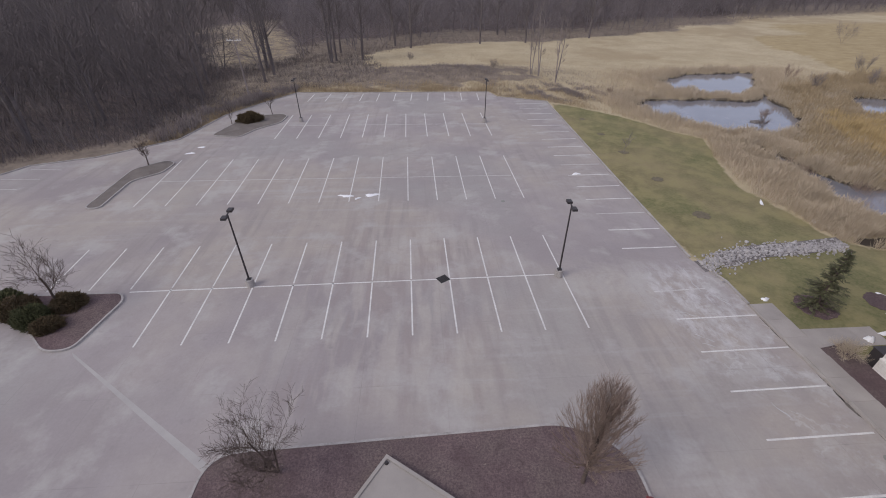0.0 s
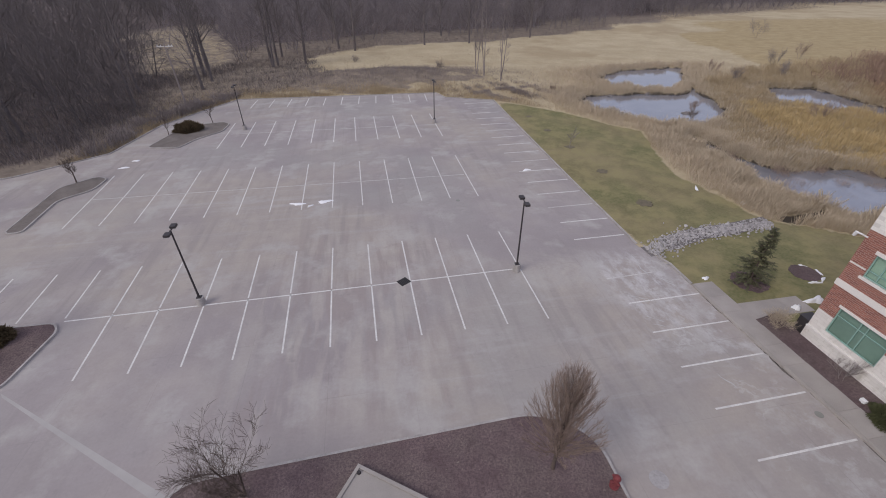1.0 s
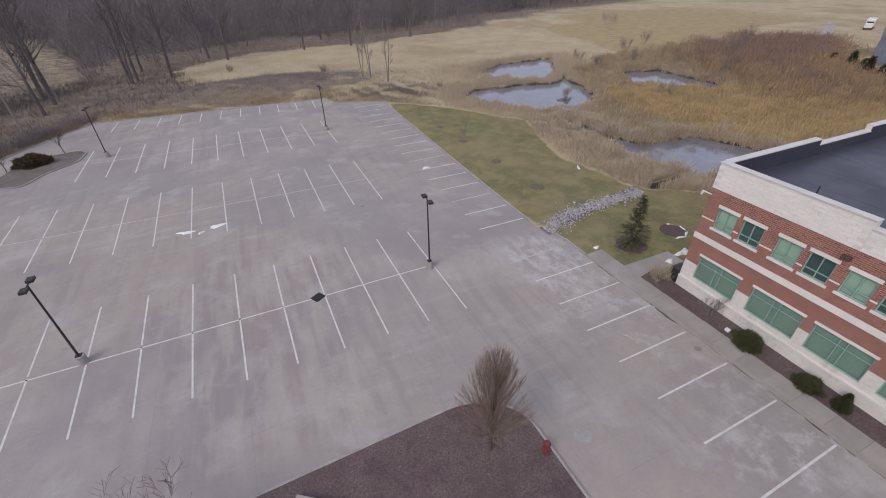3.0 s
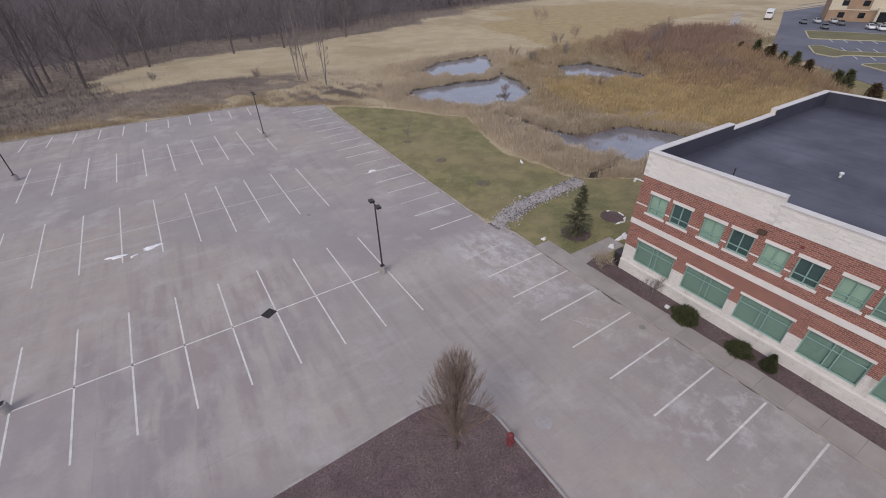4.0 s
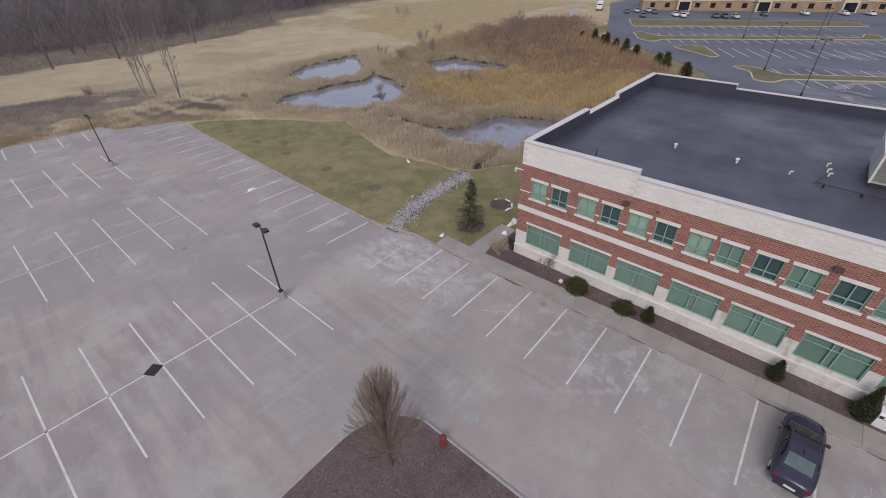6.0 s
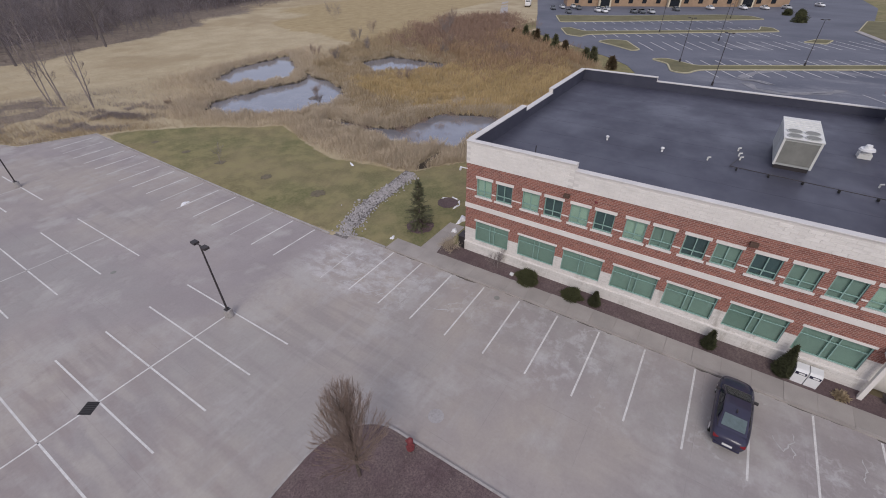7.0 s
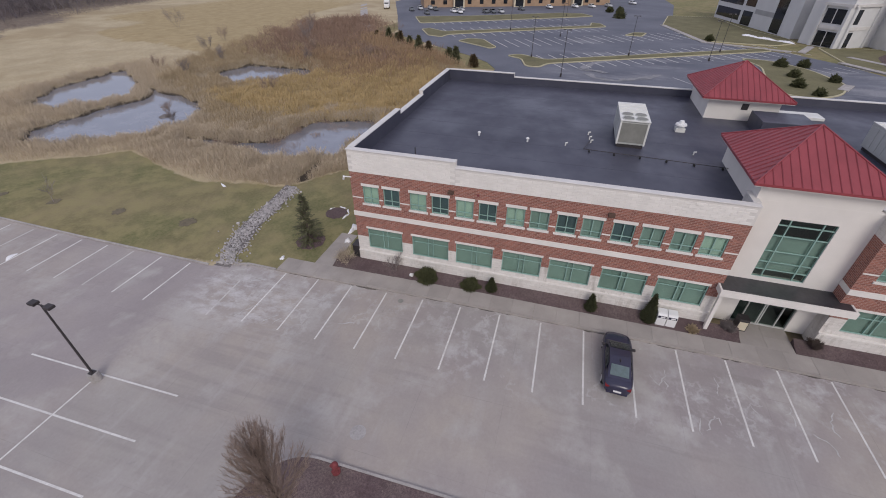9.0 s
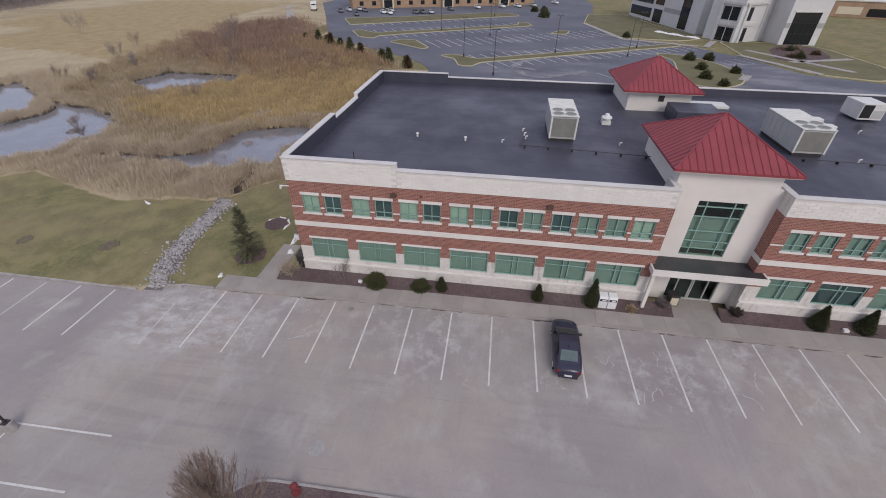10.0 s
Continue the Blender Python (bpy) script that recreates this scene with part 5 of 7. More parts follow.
bare_tree("bare_tree", (-37.0, 37.4, 0.08), 2.6, 37, "thin leafless sapling on a kerbed island", 3, 0.7, 0.5, (2, 2, 2), 1, trunk=0.06, thick=0.01)
bare_tree("bare_tree", (-32.4, 41.6, 0.08), 2.8, 38, "thin leafless sapling on a kerbed island", 3, 0.7, 0.5, (2, 2, 2), 1, trunk=0.06, thick=0.01)
def tall_tree(place, height, seed, label, trunk=0.16, reach=0.26, bare=0.3, leaders=1, mt=BARKD):
    """A tall leafless tree: one or more leaders to the top, with rising side boughs and fine twigs."""
    rs = random.Random(seed)
    t = thing("bare_tree", place, label, "tree", "trees by the woods")
    stem, crown = [], []

    def bough(p, u, length, r, depth):
        n = 4
        for k in range(n):
            u = (u + Vector((rs.gauss(0, 0.13), rs.gauss(0, 0.13), 0.10))).normalized()
            q = p + u * length / n
            crown.append((1, p.copy(), q.copy(), r * (1 - 0.2 * k), r * (0.8 - 0.2 * k)))
            if depth < 2 and k:
                for _ in range(2):
                    v = (u + Vector((rs.gauss(0, 0.55), rs.gauss(0, 0.55), rs.uniform(0, 0.4)))).normalized()
                    bough(q.copy(), v, length * rs.uniform(0.3, 0.5), r * 0.45, depth + 1)
            p = q

    for s in range(leaders):
        a = 2.1 * s + rs.uniform(0, 6)
        p, lean = Vector((0, 0, -0.2)), Vector((math.cos(a), math.sin(a), 0)) * (0.0 if leaders == 1 else 0.1)
        n = 9
        for k in range(n):
            f = (k + 1) / n
            q = p + (Vector((rs.gauss(0, 0.035), rs.gauss(0, 0.035), 1)) + lean * (1 - f)) * height * rs.uniform(0.98, 1.02) / n
            stem.append((0, p.copy(), q.copy(), trunk * (1.03 - k / n), trunk * (1.03 - (k + 1) / n) + 0.006))
            if f > bare:
                for _ in range(rs.choice((2, 3, 3))):
                    b = rs.uniform(0, 2 * math.pi)
                    v = Vector((math.cos(b), math.sin(b), rs.uniform(0.5, 1.1))).normalized()
                    bough(p.lerp(q, rs.random()), v, height * reach * (1.15 - 0.75 * f) * rs.uniform(0.6, 1.1), trunk * 0.36 * (1.15 - f * 0.7), 0)
            p = q
    for nm, chosen, sides in (("trunk", stem, 7), ("crown", crown, 3)):
        v, f = limbs_arrays(chosen, sides, 0.011)
        soup(nm, v, f, mt).parent = t
    return t


for i, (x, y, h, s) in enumerate(((14.1, 64.5, 16.5, 41), (16.4, 60.3, 15.5, 42), (12.9, 66.0, 15.0, 43), (-30.1, 82.5, 21, 44), (-29.5, 85.3, 20, 45), (-23.3, 85.6, 20, 46), (-39.9, 63.7, 19, 47), (-40.2, 70.9, 20, 48), (-46.6, 51.6, 18, 49), (-16.3, 106.5, 19, 50), (16.1, 127.3, 18, 51),
                                  (-43, 76, 20, 60), (-50, 62, 19, 61), (-12, 102, 18, 62), (8, 109, 19, 63), (-56, 40, 17, 64), (22, 112, 18, 65), (44, 120, 18, 66), (-30, 96, 19, 67), (-60, 31, 17, 68))):
    if i < 3:
        tall_tree((x, y, -0.1), h, s, "slender pale leafless tree standing in the dry meadow", 0.11, 0.13, 0.3, 2, BARKF)
    else:
        tall_tree((x, y, -0.1), h, s, "tall dark leafless tree in dry grass by the woods", 0.29, 0.27, 0.3, 1 + i % 2)
for i, (x, y, h) in enumerate(((60, 50, 4.0), (54, 26, 4.5), (73, 52, 4.5), (40, 34.5, 2.6), (6, 72, 3.2), (-2, 70, 2.6), (-12, 86, 2.5), (63, 60, 4), (80, 62, 5), (24, 52, 1.6), (37.5, 31.5, 2.0), (95, 70, 5), (110, 100, 7), (88, 38, 5), (98, 46, 6), (84, 22, 4.5), (108, 52, 6), (120, 58, 6.5), (78, 34, 4))):
    bare_tree("marsh_shrub", (x, y, -0.6), h, 60 + i, "leafless multi-stemmed shrub standing in the dry marsh", 4, 0.65, 0.5, (2, 2, 2, 1), 3, (BARKF, BUSH if i % 2 else BARKF), 0.03, 0.12, thick=0.007, group="marsh shrubs")
bare_tree("bare_tree", (14.2, 23.0, -0.2), 3.2, 85, "thin leafless sapling in a mulch patch on the lawn", 3, 0.7, 0.6, (2, 2, 2), 1, (BARKF, BARKF), 0.03, thick=0.008)
bare_tree("wall_shrub", (13.55, -13.05, 0.08), 1.9, 81, "thin leafless shrub against the pale block plinth", 3, 0.6, 0.6, (2, 2, 2), 3, (BARKF, BARKF), 0.015, 0.05, thick=0.005)
bare_tree("wall_shrub", (13.45, -9.0, 0.08), 1.9, 82, "pale leafless bushy shrub at the building's corner", 3, 0.9, 0.35, (2, 3, 3), 6, (REEDPALE, REEDPALE), 0.012, 0.1, thick=0.004)
bare_tree("wall_shrub", (13.9, -35.6, 0.1), 1.0, 83, "grey leafless bushy shrub beside the entrance", 3, 0.7, 0.6, (4, 4, 3), 7, (BARKF, BARKF), 0.015, 0.2, thick=0.008)
bare_tree("wall_shrub", (13.8, -40.4, 0.1), 0.8, 84, "dark leafless bushy shrub beside the entrance", 3, 0.7, 0.6, (4, 4, 3), 7, (BARK, BARK), 0.015, 0.2, thick=0.008)


def leafy(name, place, rx, ry, rz, seed, material, label, cone=False, count=2600, leaf=0.09, lobes=5, category="shrub", group=""):
    """A clipped evergreen: a solid core painted dark as its inner shade, many small leaf blades in clumps round it."""
    rs = np.random.RandomState(seed)
    t = thing(name, place, label, category, group)
    d = rs.normal(size=(count, 3))
    d /= np.linalg.norm(d, axis=1, keepdims=True)
    d[:, 2] = np.abs(d[:, 2]) if not cone else d[:, 2]
    bump = 1 + 0.16 * np.sin(d[:, 0] * lobes + seed) * np.cos(d[:, 1] * lobes + 2 * seed) + 0.1 * np.sin(d[:, 2] * 7 + d[:, 0] * 5)
    depth = rs.uniform(0.72, 1.06, count) * bump
    if cone:
        h = rs.uniform(0, 1, count) ** 1.3
        r = (1 - h) ** 0.95 * np.minimum(1, 0.55 + h * 3) * np.clip(depth, 0.7, 1.2)
        a = rs.uniform(0, 2 * np.pi, count)
        c = np.stack([np.cos(a) * r * rx, np.sin(a) * r * ry, h * rz], 1)
        d = np.stack([np.cos(a), np.sin(a), 0.4 + 0 * a], 1)
    else:
        c = d * depth[:, None] * np.array([[rx, ry, rz]])
    w = rs.normal(size=(count, 3))
    a = np.cross(d, w)
    a /= np.linalg.norm(a, axis=1, keepdims=True)
    out = d * 0.9 + rs.normal(size=(count, 3)) * 0.5
    size = leaf * rs.uniform(0.6, 1.5, (count, 1))
    v = np.stack([c - a * size * 0.45, c + a * size * 0.45, c + out * size * 1.3], 1).reshape(-1, 3)
    ob = soup("foliage", v, np.arange(3 * count).reshape(-1, 3), material)
    ob.parent = t
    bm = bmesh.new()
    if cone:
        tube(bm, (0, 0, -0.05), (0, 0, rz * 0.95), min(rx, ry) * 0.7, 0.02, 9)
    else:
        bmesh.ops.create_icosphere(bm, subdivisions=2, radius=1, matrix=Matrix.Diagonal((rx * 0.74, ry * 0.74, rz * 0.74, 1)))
    part("inner_twig", bm, CORESHADE, t, smooth=True)
    return t


CONIFER = twig_mat("dark_conifer", (0.058, 0.064, 0.034), (0.085, 0.088, 0.048))
# near-black colour for shrub cores, painting the shade among the leaves
CORESHADE = plain("inner_shade", (0.035, 0.036, 0.02), 0.95, vary=0.3, scale=6, fine=20)
leafy("yew", (13.5, -15.55, 0.15), 0.72, 0.8, 0.66, 1, YEW, "rounded dark green yew shrub in the mulch bed", count=9000, leaf=0.055)
leafy("yew", (13.5, -18.85, 0.15), 0.55, 0.7, 0.5, 2, YEW, "low rounded dark green yew shrub in the mulch bed", count=6500, leaf=0.055)
for i, (y, h, r) in enumerate(((-20.4, 1.15, 0.42), (-27.25, 1.35, 0.4), (-30.9, 2.3, 0.52), (-45.3, 1.9, 0.58), (-48.1, 1.9, 0.58), (-51.4, 1.8, 0.58))):
    leafy("arborvitae", (13.55, y, 0.1), r, r, h, 10 + i, CONIFER, "cone-shaped dark evergreen shrub against the wall", True, 8000, 0.05, group="cone evergreens by the wall")
leafy("low_shrub", (13.4, -33.6, 0.12), 0.26, 0.28, 0.22, 20, REEDDUN, "low yellowish grass clump in the mulch bed", count=900)
for i, (x, y, r, h) in enumerate(((-36.6, -2.0, 1.2, 1.0), (-35.0, -2.9, 1.1, 0.9), (-33.6, -1.6, 0.95, 0.9), (-37.8, -1.3, 1.1, 1.0), (-33.6, -3.6, 0.8, 0.6))):
    leafy("juniper", (x, y, 0.1), r, r * 0.85, h, 30 + i, YEW if i % 2 else SEARED, "spreading dark juniper shrub on a kerbed island", count=8000, leaf=0.075, group="junipers on the island")
leafy("juniper", (-34.7, 38.6, 0.1), 1.7, 1.3, 1.1, 40, SEARED, "rounded brown-green juniper shrub on a kerbed island", count=9000, leaf=0.1)
for i in range(10):
    u = (i + (i * 31 % 4) * 0.12) / 9
    leafy("juniper_tree", (111 - 27 * u + (i * 37 % 5) * 0.7 - 1.2, 31 - 33 * u + (i * 29 % 7) * 0.35, -0.05), 0.85 + 0.25 * (i % 3), 0.95, 2.0 + (i * 53 % 7) * 0.3, 50 + i, NEEDLE if i % 3 else SEARED, "dark upright evergreen tree beside the far lot", True, 2200, 0.24, category="tree", group="evergreens by the far lot")
for i, (x, y, r) in enumerate(((102.6, -65.4, 1.0), (92.8, -64.7, 0.85), (84.4, -62.7, 0.9), (90.3, -70.6, 0.75), (103.5, -70.0, 0.9), (78.9, -64.1, 0.7), (176.6, -36, 1.9), (195, -33, 1.3), (133.1, -57.5, 0.9), (196, -37, 1.3))):
    leafy("round_shrub", (x, y, 0.05), r, r, r * 1.3, 70 + i, YEW, "rounded dark evergreen shrub on a lawn", count=1600, leaf=0.22, group="shrubs on the far lawns")


def spruce(place, height, seed, label):
    rs = random.Random(seed)
    t = thing("spruce", place, label, "tree")
    limbs, needles = [], []
    bm = bmesh.new()
    tube(bm, (0, 0, -0.1), (0, 0, height * 0.97), 0.09, 0.012, 9)
    part("trunk", bm, BARK, t)
    z = 0.25
    while z < height - 0.1:
        f = 1 - z / height
        for _ in range(9):
            a = rs.uniform(0, 2 * math.pi)
            length = (0.08 + 1.4 * f ** 0.9) * rs.uniform(0.4, 1.22)
            p = Vector((0, 0, z + rs.uniform(-0.08, 0.08)))
            u = Vector((math.cos(a), math.sin(a), 0.25 - 0.35 * f))
            q = p + u * length
            limbs.append((1, p, q, 0.014, 0.006))
            for k in range(int(8 + 16 * f)):
                w = rs.uniform(0.25, 1.0)
                c = p.lerp(q, w) + Vector((rs.gauss(0, 0.05), rs.gauss(0, 0.05), -0.03))
                side = Vector((-u.y, u.x, 0)) * rs.choice((-1, 1))
                tip = c + (side * rs.uniform(0.08, 0.3) * (1.15 - w) + u * rs.uniform(0.08, 0.2) + Vector((0, 0, rs.uniform(-0.1, 0.02))))
                wide = (tip - c).cross(Vector((0, 0, 1))).normalized() * 0.05
                needles.append((c - wide, c + wide, tip))
        z += 0.2
    v, f = limbs_arrays(limbs, 3)
    soup("bough", v, f, BARK).parent = t
    v = np.array(needles).reshape(-1, 3)
    soup("foliage", v, np.arange(len(v)).reshape(-1, 3), NEEDLE).parent = t
    return t


spruce((15.4, -4.55, 0.0), 4.6, 5, "young dark green spruce on the lawn in a mulch ring")

# mulch rings and bare spots in the lawn
SOIL = plain("bare_soil", (0.15, 0.128, 0.088), 0.95, vary=0.35, scale=1.2, fine=7, bump=0.5)
for i, (x, y, r) in enumerate(((14.9, 7.7, 0.75), (14.6, 15.3, 0.65), (14.2, 23.0, 0.6), (13.9, 29.6, 0.5), (13.6, 36.2, 0.45), (20.2, -4.4, 1.0), (15.4, -4.6, 1.2))):
    bm = bmesh.new()
    rr = random.Random(i)
    pts = []
    for k in range(36):
        q = r * (rr.uniform(0.72, 1.12) if i < 5 else rr.uniform(0.92, 1.06))
        pts.append((x + q * math.cos(k * math.pi / 18), y + q * math.sin(k * math.pi / 18)))
    zt = [float(ground_z(np.array([x + s * r]), np.array([y]))[0]) for s in (-1, 0, 1)]
    prism(bm, pts, min(zt) - 0.1, max(zt) + (0.012 if i < 5 else 0.03))
    tagged(part("mulch_ring", bm, SOIL if i < 5 else (BEDMULCH if i == 5 else MULCH)), "dark round patch of mulch in the lawn", "mulch ring", "mulch rings")

# ---- riprap channel ----
GRAVEL = plain("gravel", (0.17, 0.155, 0.15), 0.95, vary=0.5, scale=3, fine=12, bump=0.8)
channel = thing("riprap_channel", (17, 1.8, 0), "channel of loose grey stones through the lawn", "stone channel")
rr = random.Random(9)
shapes = []
for i in range(7):
    bm = bmesh.new()
    bmesh.ops.create_icosphere(bm, subdivisions=1, radius=1)
    for v in bm.verts:
        v.co *= rr.uniform(0.72, 1.18)
    shapes.append(mesh_of("stone", bm, ROCK))
bed = [(10.5, -0.4), (13, 0.1), (16, 1.0), (20, 1.5), (24, 2.4), (24.6, 4.0), (20, 3.2), (16, 2.7), (13, 1.9), (10.4, 1.2)]
v, f = [], []
for x, y in bed:
    v.append((x - 17, y - 1.8, float(ground_z(np.array([x]), np.array([y]))[0]) + 0.035))
raw("gravel_bed", v, [(0, 1, 8, 9), (1, 2, 7, 8), (2, 3, 6, 7), (3, 4, 5, 6)], GRAVEL, channel)
stones = []
for i in range(1500):
    u = rr.random()
    x = 10.7 + 13.6 * u
    y = 0.2 + 3.2 * u + 0.5 * math.sin(u * 5) + rr.gauss(0, 0.44 + 0.25 * (1 - u) ** 3)
    stones.append((x, y, rr.uniform(0.05, 0.11) + 0.1 * rr.random() ** 4))
beds = ground_z(np.array([q[0] for q in stones]), np.array([q[1] for q in stones]))
stones = [(x, y, float(z) + r * 0.25, r) for (x, y, r), z in zip(stones, beds)]
stones.sort(key=lambda s: -s[3])
rest_v, rest_f = [], []
for i, (x, y, z, s) in enumerate(stones):
    m = Matrix.LocRotScale((x, y, z), Euler([rr.uniform(0, 6) for _ in range(3)]), (s, s * rr.uniform(0.7, 1.2), s * rr.uniform(0.5, 0.8)))
    if i < 300:
        ob = new("stone", shapes[i % 7])
        ob.parent = channel
        ob.matrix_basis = Matrix.Translation(-channel.location) @ m
    else:
        src = shapes[i % 7]
        k = len(rest_v)
        rest_v += [tuple(m @ v.co - channel.location) for v in src.vertices]
        rest_f += [tuple(k + q for q in p.vertices) for p in src.polygons]
tagged(raw("stone_rest", rest_v, rest_f, ROCK, channel), kind="stuff")

# ---- woods: far leafless trees, uncountable ----
rs = random.Random(77)
kinds = []
for i in range(9):
    limbs = []
    grow(rs, 0, 3, Vector((0, 0, -0.3)), Vector((rs.gauss(0, 0.08), rs.gauss(0, 0.08), 1)).normalized(), 0.62, 0.013, limbs, 0.95, 0.28, (2, 2, 2))
    top = max(l[2].z for l in limbs)
    limbs = [(l[0], l[1] / top, l[2] / top, l[3], l[4]) for l in limbs]
    kinds.append(limbs_arrays(limbs, 3, 0.0022))
rn = np.random.RandomState(5)
vs, fs, total = [], [], 0
cx = rn.uniform(-190, 330, 9000)
cy = rn.uniform(8, 300, 9000)
wd = inside(cx, cy, WOODS)
cd = inside(cx, cy, CLEARING)
keep = (wd > 0.5) & (cd < 0) & (wd < 75) & (rn.uniform(size=9000) < np.clip(1.25 - wd / 60, 0.12, 1) * np.where((wd < 12) & (cx > -40), 0.4, 1.0))
for x, y, w in zip(cx[keep], cy[keep], wd[keep]):
    v, f = kinds[rn.randint(9)]
    h = rn.uniform(12, 19) * (0.6 + 0.4 * min(1, w / 8))
    a = rn.uniform(0, 6.28)
    c, s = math.cos(a), math.sin(a)
    wide = h * rn.uniform(0.55, 0.9)
    vs.append(np.stack([(v[:, 0] * c - v[:, 1] * s) * wide + x, (v[:, 0] * s + v[:, 1] * c) * wide + y, v[:, 2] * h - 0.2], 1))
    fs.append(f + total)
    total += len(v)
    if total > 760000:
        break
far_kinds = []
for i in range(7):
    limbs = []
    grow(rs, 0, 2, Vector((0, 0, -0.3)), Vector((rs.gauss(0, 0.06), rs.gauss(0, 0.06), 1)).normalized(), 0.55, 0.014, limbs, 0.8, 0.5, (2, 2))
    top = max(l[2].z for l in limbs)
    far_kinds.append(limbs_arrays([(l[0], l[1] / top, l[2] / top, l[3], l[4]) for l in limbs], 3, 0.004))
fx, fy = rn.uniform(-330, 520, 12000), rn.uniform(8, 520, 12000)
fd, reach = inside(fx, fy, WOODS), np.hypot(fx + 10, fy + 24)
keep = (fd > 12) & (inside(fx, fy, CLEARING) < 0) & (reach > 105) & (reach < 420) & (fy > -0.6 * fx - 130)
for x, y in list(zip(fx[keep], fy[keep]))[:1700]:
    v, f = far_kinds[rn.randint(7)]
    h = rn.uniform(13, 19)
    a = rn.uniform(0, 6.28)
    c, s = math.cos(a), math.sin(a)
    vs.append(np.stack([(v[:, 0] * c - v[:, 1] * s) * h + x, (v[:, 0] * s + v[:, 1] * c) * h + y, v[:, 2] * h - 0.2], 1))
    fs.append(f + total)
    total += len(v)
every, faces = np.concatenate(vs), np.concatenate(fs)
# nearer left woods get darker bark, with the lens's dim edge painted in
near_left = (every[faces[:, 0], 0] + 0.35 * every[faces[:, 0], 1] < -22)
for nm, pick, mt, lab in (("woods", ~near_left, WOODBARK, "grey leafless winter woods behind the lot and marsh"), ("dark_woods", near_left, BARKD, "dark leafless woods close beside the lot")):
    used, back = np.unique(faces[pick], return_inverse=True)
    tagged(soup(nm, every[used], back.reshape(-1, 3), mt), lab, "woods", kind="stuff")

# ---- marsh grasses and brush: uncountable blades ----


def blades(name, n, pick, height, width, lean, material, label, seed, plume=0.0):
    """Dry blades where pick(x, y) is high: thin leaning triangles on the ground; plume: the share with a broad head and a thin foot."""
    rn = np.random.RandomState(seed)
    (x0, x1, y0, y1), weight = pick
    d = max(0.4, math.sqrt((x1 - x0) * (y1 - y0) / 60000))
    cx, cy = (g.ravel() for g in np.meshgrid(np.arange(x0, x1, d) + d / 2, np.arange(y0, y1, d) + d / 2))
    p = np.clip(weight(cx, cy), 0, 1) + np.zeros(cx.shape)
    cell = rn.choice(len(cx), n, p=p / p.sum())
    x, y = cx[cell] + rn.uniform(-0.6, 0.6, n) * d, cy[cell] + rn.uniform(-0.6, 0.6, n) * d
    z = ground_z(x, y)
    tall = 0.75 + 0.35 * waves(x, y, 3.0, seed + 1) + 0.15 * waves(x, y, 11.0, seed + 2)
    h = height * rn.uniform(0.55, 1.2, n) * np.clip(tall, 0.25, 1.4)
    a = rn.uniform(0, 2 * np.pi, n)
    b = rn.uniform(0, 2 * np.pi, n)
    w = width * rn.uniform(0.6, 1.4, n)
    tip = lean * h * rn.uniform(0.2, 1.2, n)
    v = np.empty((n, 3, 3))
    v[:, 0] = np.stack([x - np.cos(a) * w, y - np.sin(a) * w, z - 0.1], 1)
    v[:, 1] = np.stack([x + np.cos(a) * w, y + np.sin(a) * w, z - 0.1], 1)
    v[:, 2] = np.stack([x + np.cos(b) * tip, y + np.sin(b) * tip, z + h], 1)
    head = rn.uniform(size=n) < plume
    for k in (0, 1):
        side = (-1, 1)[k]
        top = np.stack([x + np.cos(b) * tip + side * np.cos(a) * w, y + np.sin(b) * tip + side * np.sin(a) * w, z + h * (0.97 + 0.03 * side)], 1)
        v[head, k] = top[head]
    v[head, 2] = np.stack([x, y, z - 0.1], 1)[head]
    return tagged(soup(name, v.reshape(-1, 3), np.arange(3 * n).reshape(-1, 3), material), label, "grass", kind="stuff")


def dry(x, y):
    return (pond_depth(x, y) < -0.25) & (inside(x, y, OUTLET) < -0.1) & (inside(x, y, LOT_EDGE) < -0.4) & (inside(x, y, LAWN_EDGE) < -0.2)


def near_water(x, y):
    d = pond_depth(x, y)
    return dry(x, y) * np.exp(-np.abs(d + 1.5) / 3.0)


blades("cattails", 170000, ((20, 80, -1, 72), near_water), 1.0, 0.019, 0.4, REEDPALE, "pale dry cattails round the ponds", 11, 0.4)
blades("thicket", 60000, ((64, 160, 0, 90), lambda x, y: step(inside(x, y, BRUSH_EDGE) + 3 * waves(x, y, 12, 39), -6, 8) * dry(x, y) * (0.5 + 0.5 * waves(x, y, 6, 24))), 1.8, 0.03, 0.7, THICKET, "reddish brown leafless thicket beyond the marsh", 21, 0.5)
# emergent stems, thickened so they also stand in for dark reflections of the banks
blades("drowned_reeds", 22000, ((26, 50, 0, 26), lambda x, y: (pond_depth(x, y) > 0.1) * step(waves(x, y, 3.5, 27) - (x - 40) * 0.05, -0.4, 0.9)), 1.1, 0.016, 0.35, BUSH, "dark dead reeds standing in the stream", 23)
blades("copse_brush", 9000, ((-60, -14, 28, 98), lambda x, y: (inside(x, y, COPSE) > -1) * (inside(x, y, LOT_EDGE) < -1.5) * (0.5 + 0.5 * waves(x, y, 6, 25))), 1.1, 0.03, 0.8, BARKD, "dark brush between the trees by the lot", 22)
blades("golden_reeds", 130000, ((36, 92, -5, 42), lambda x, y: dry(x, y) * step(inside(x, y, GOLD_EDGE) + 2 * waves(x, y, 9, 34), -2, 3) * (0.7 + 0.3 * waves(x, y, 6, 2))), 1.4, 0.024, 0.3, REEDGOLD, "golden dry reeds in the marsh", 12, 0.6)
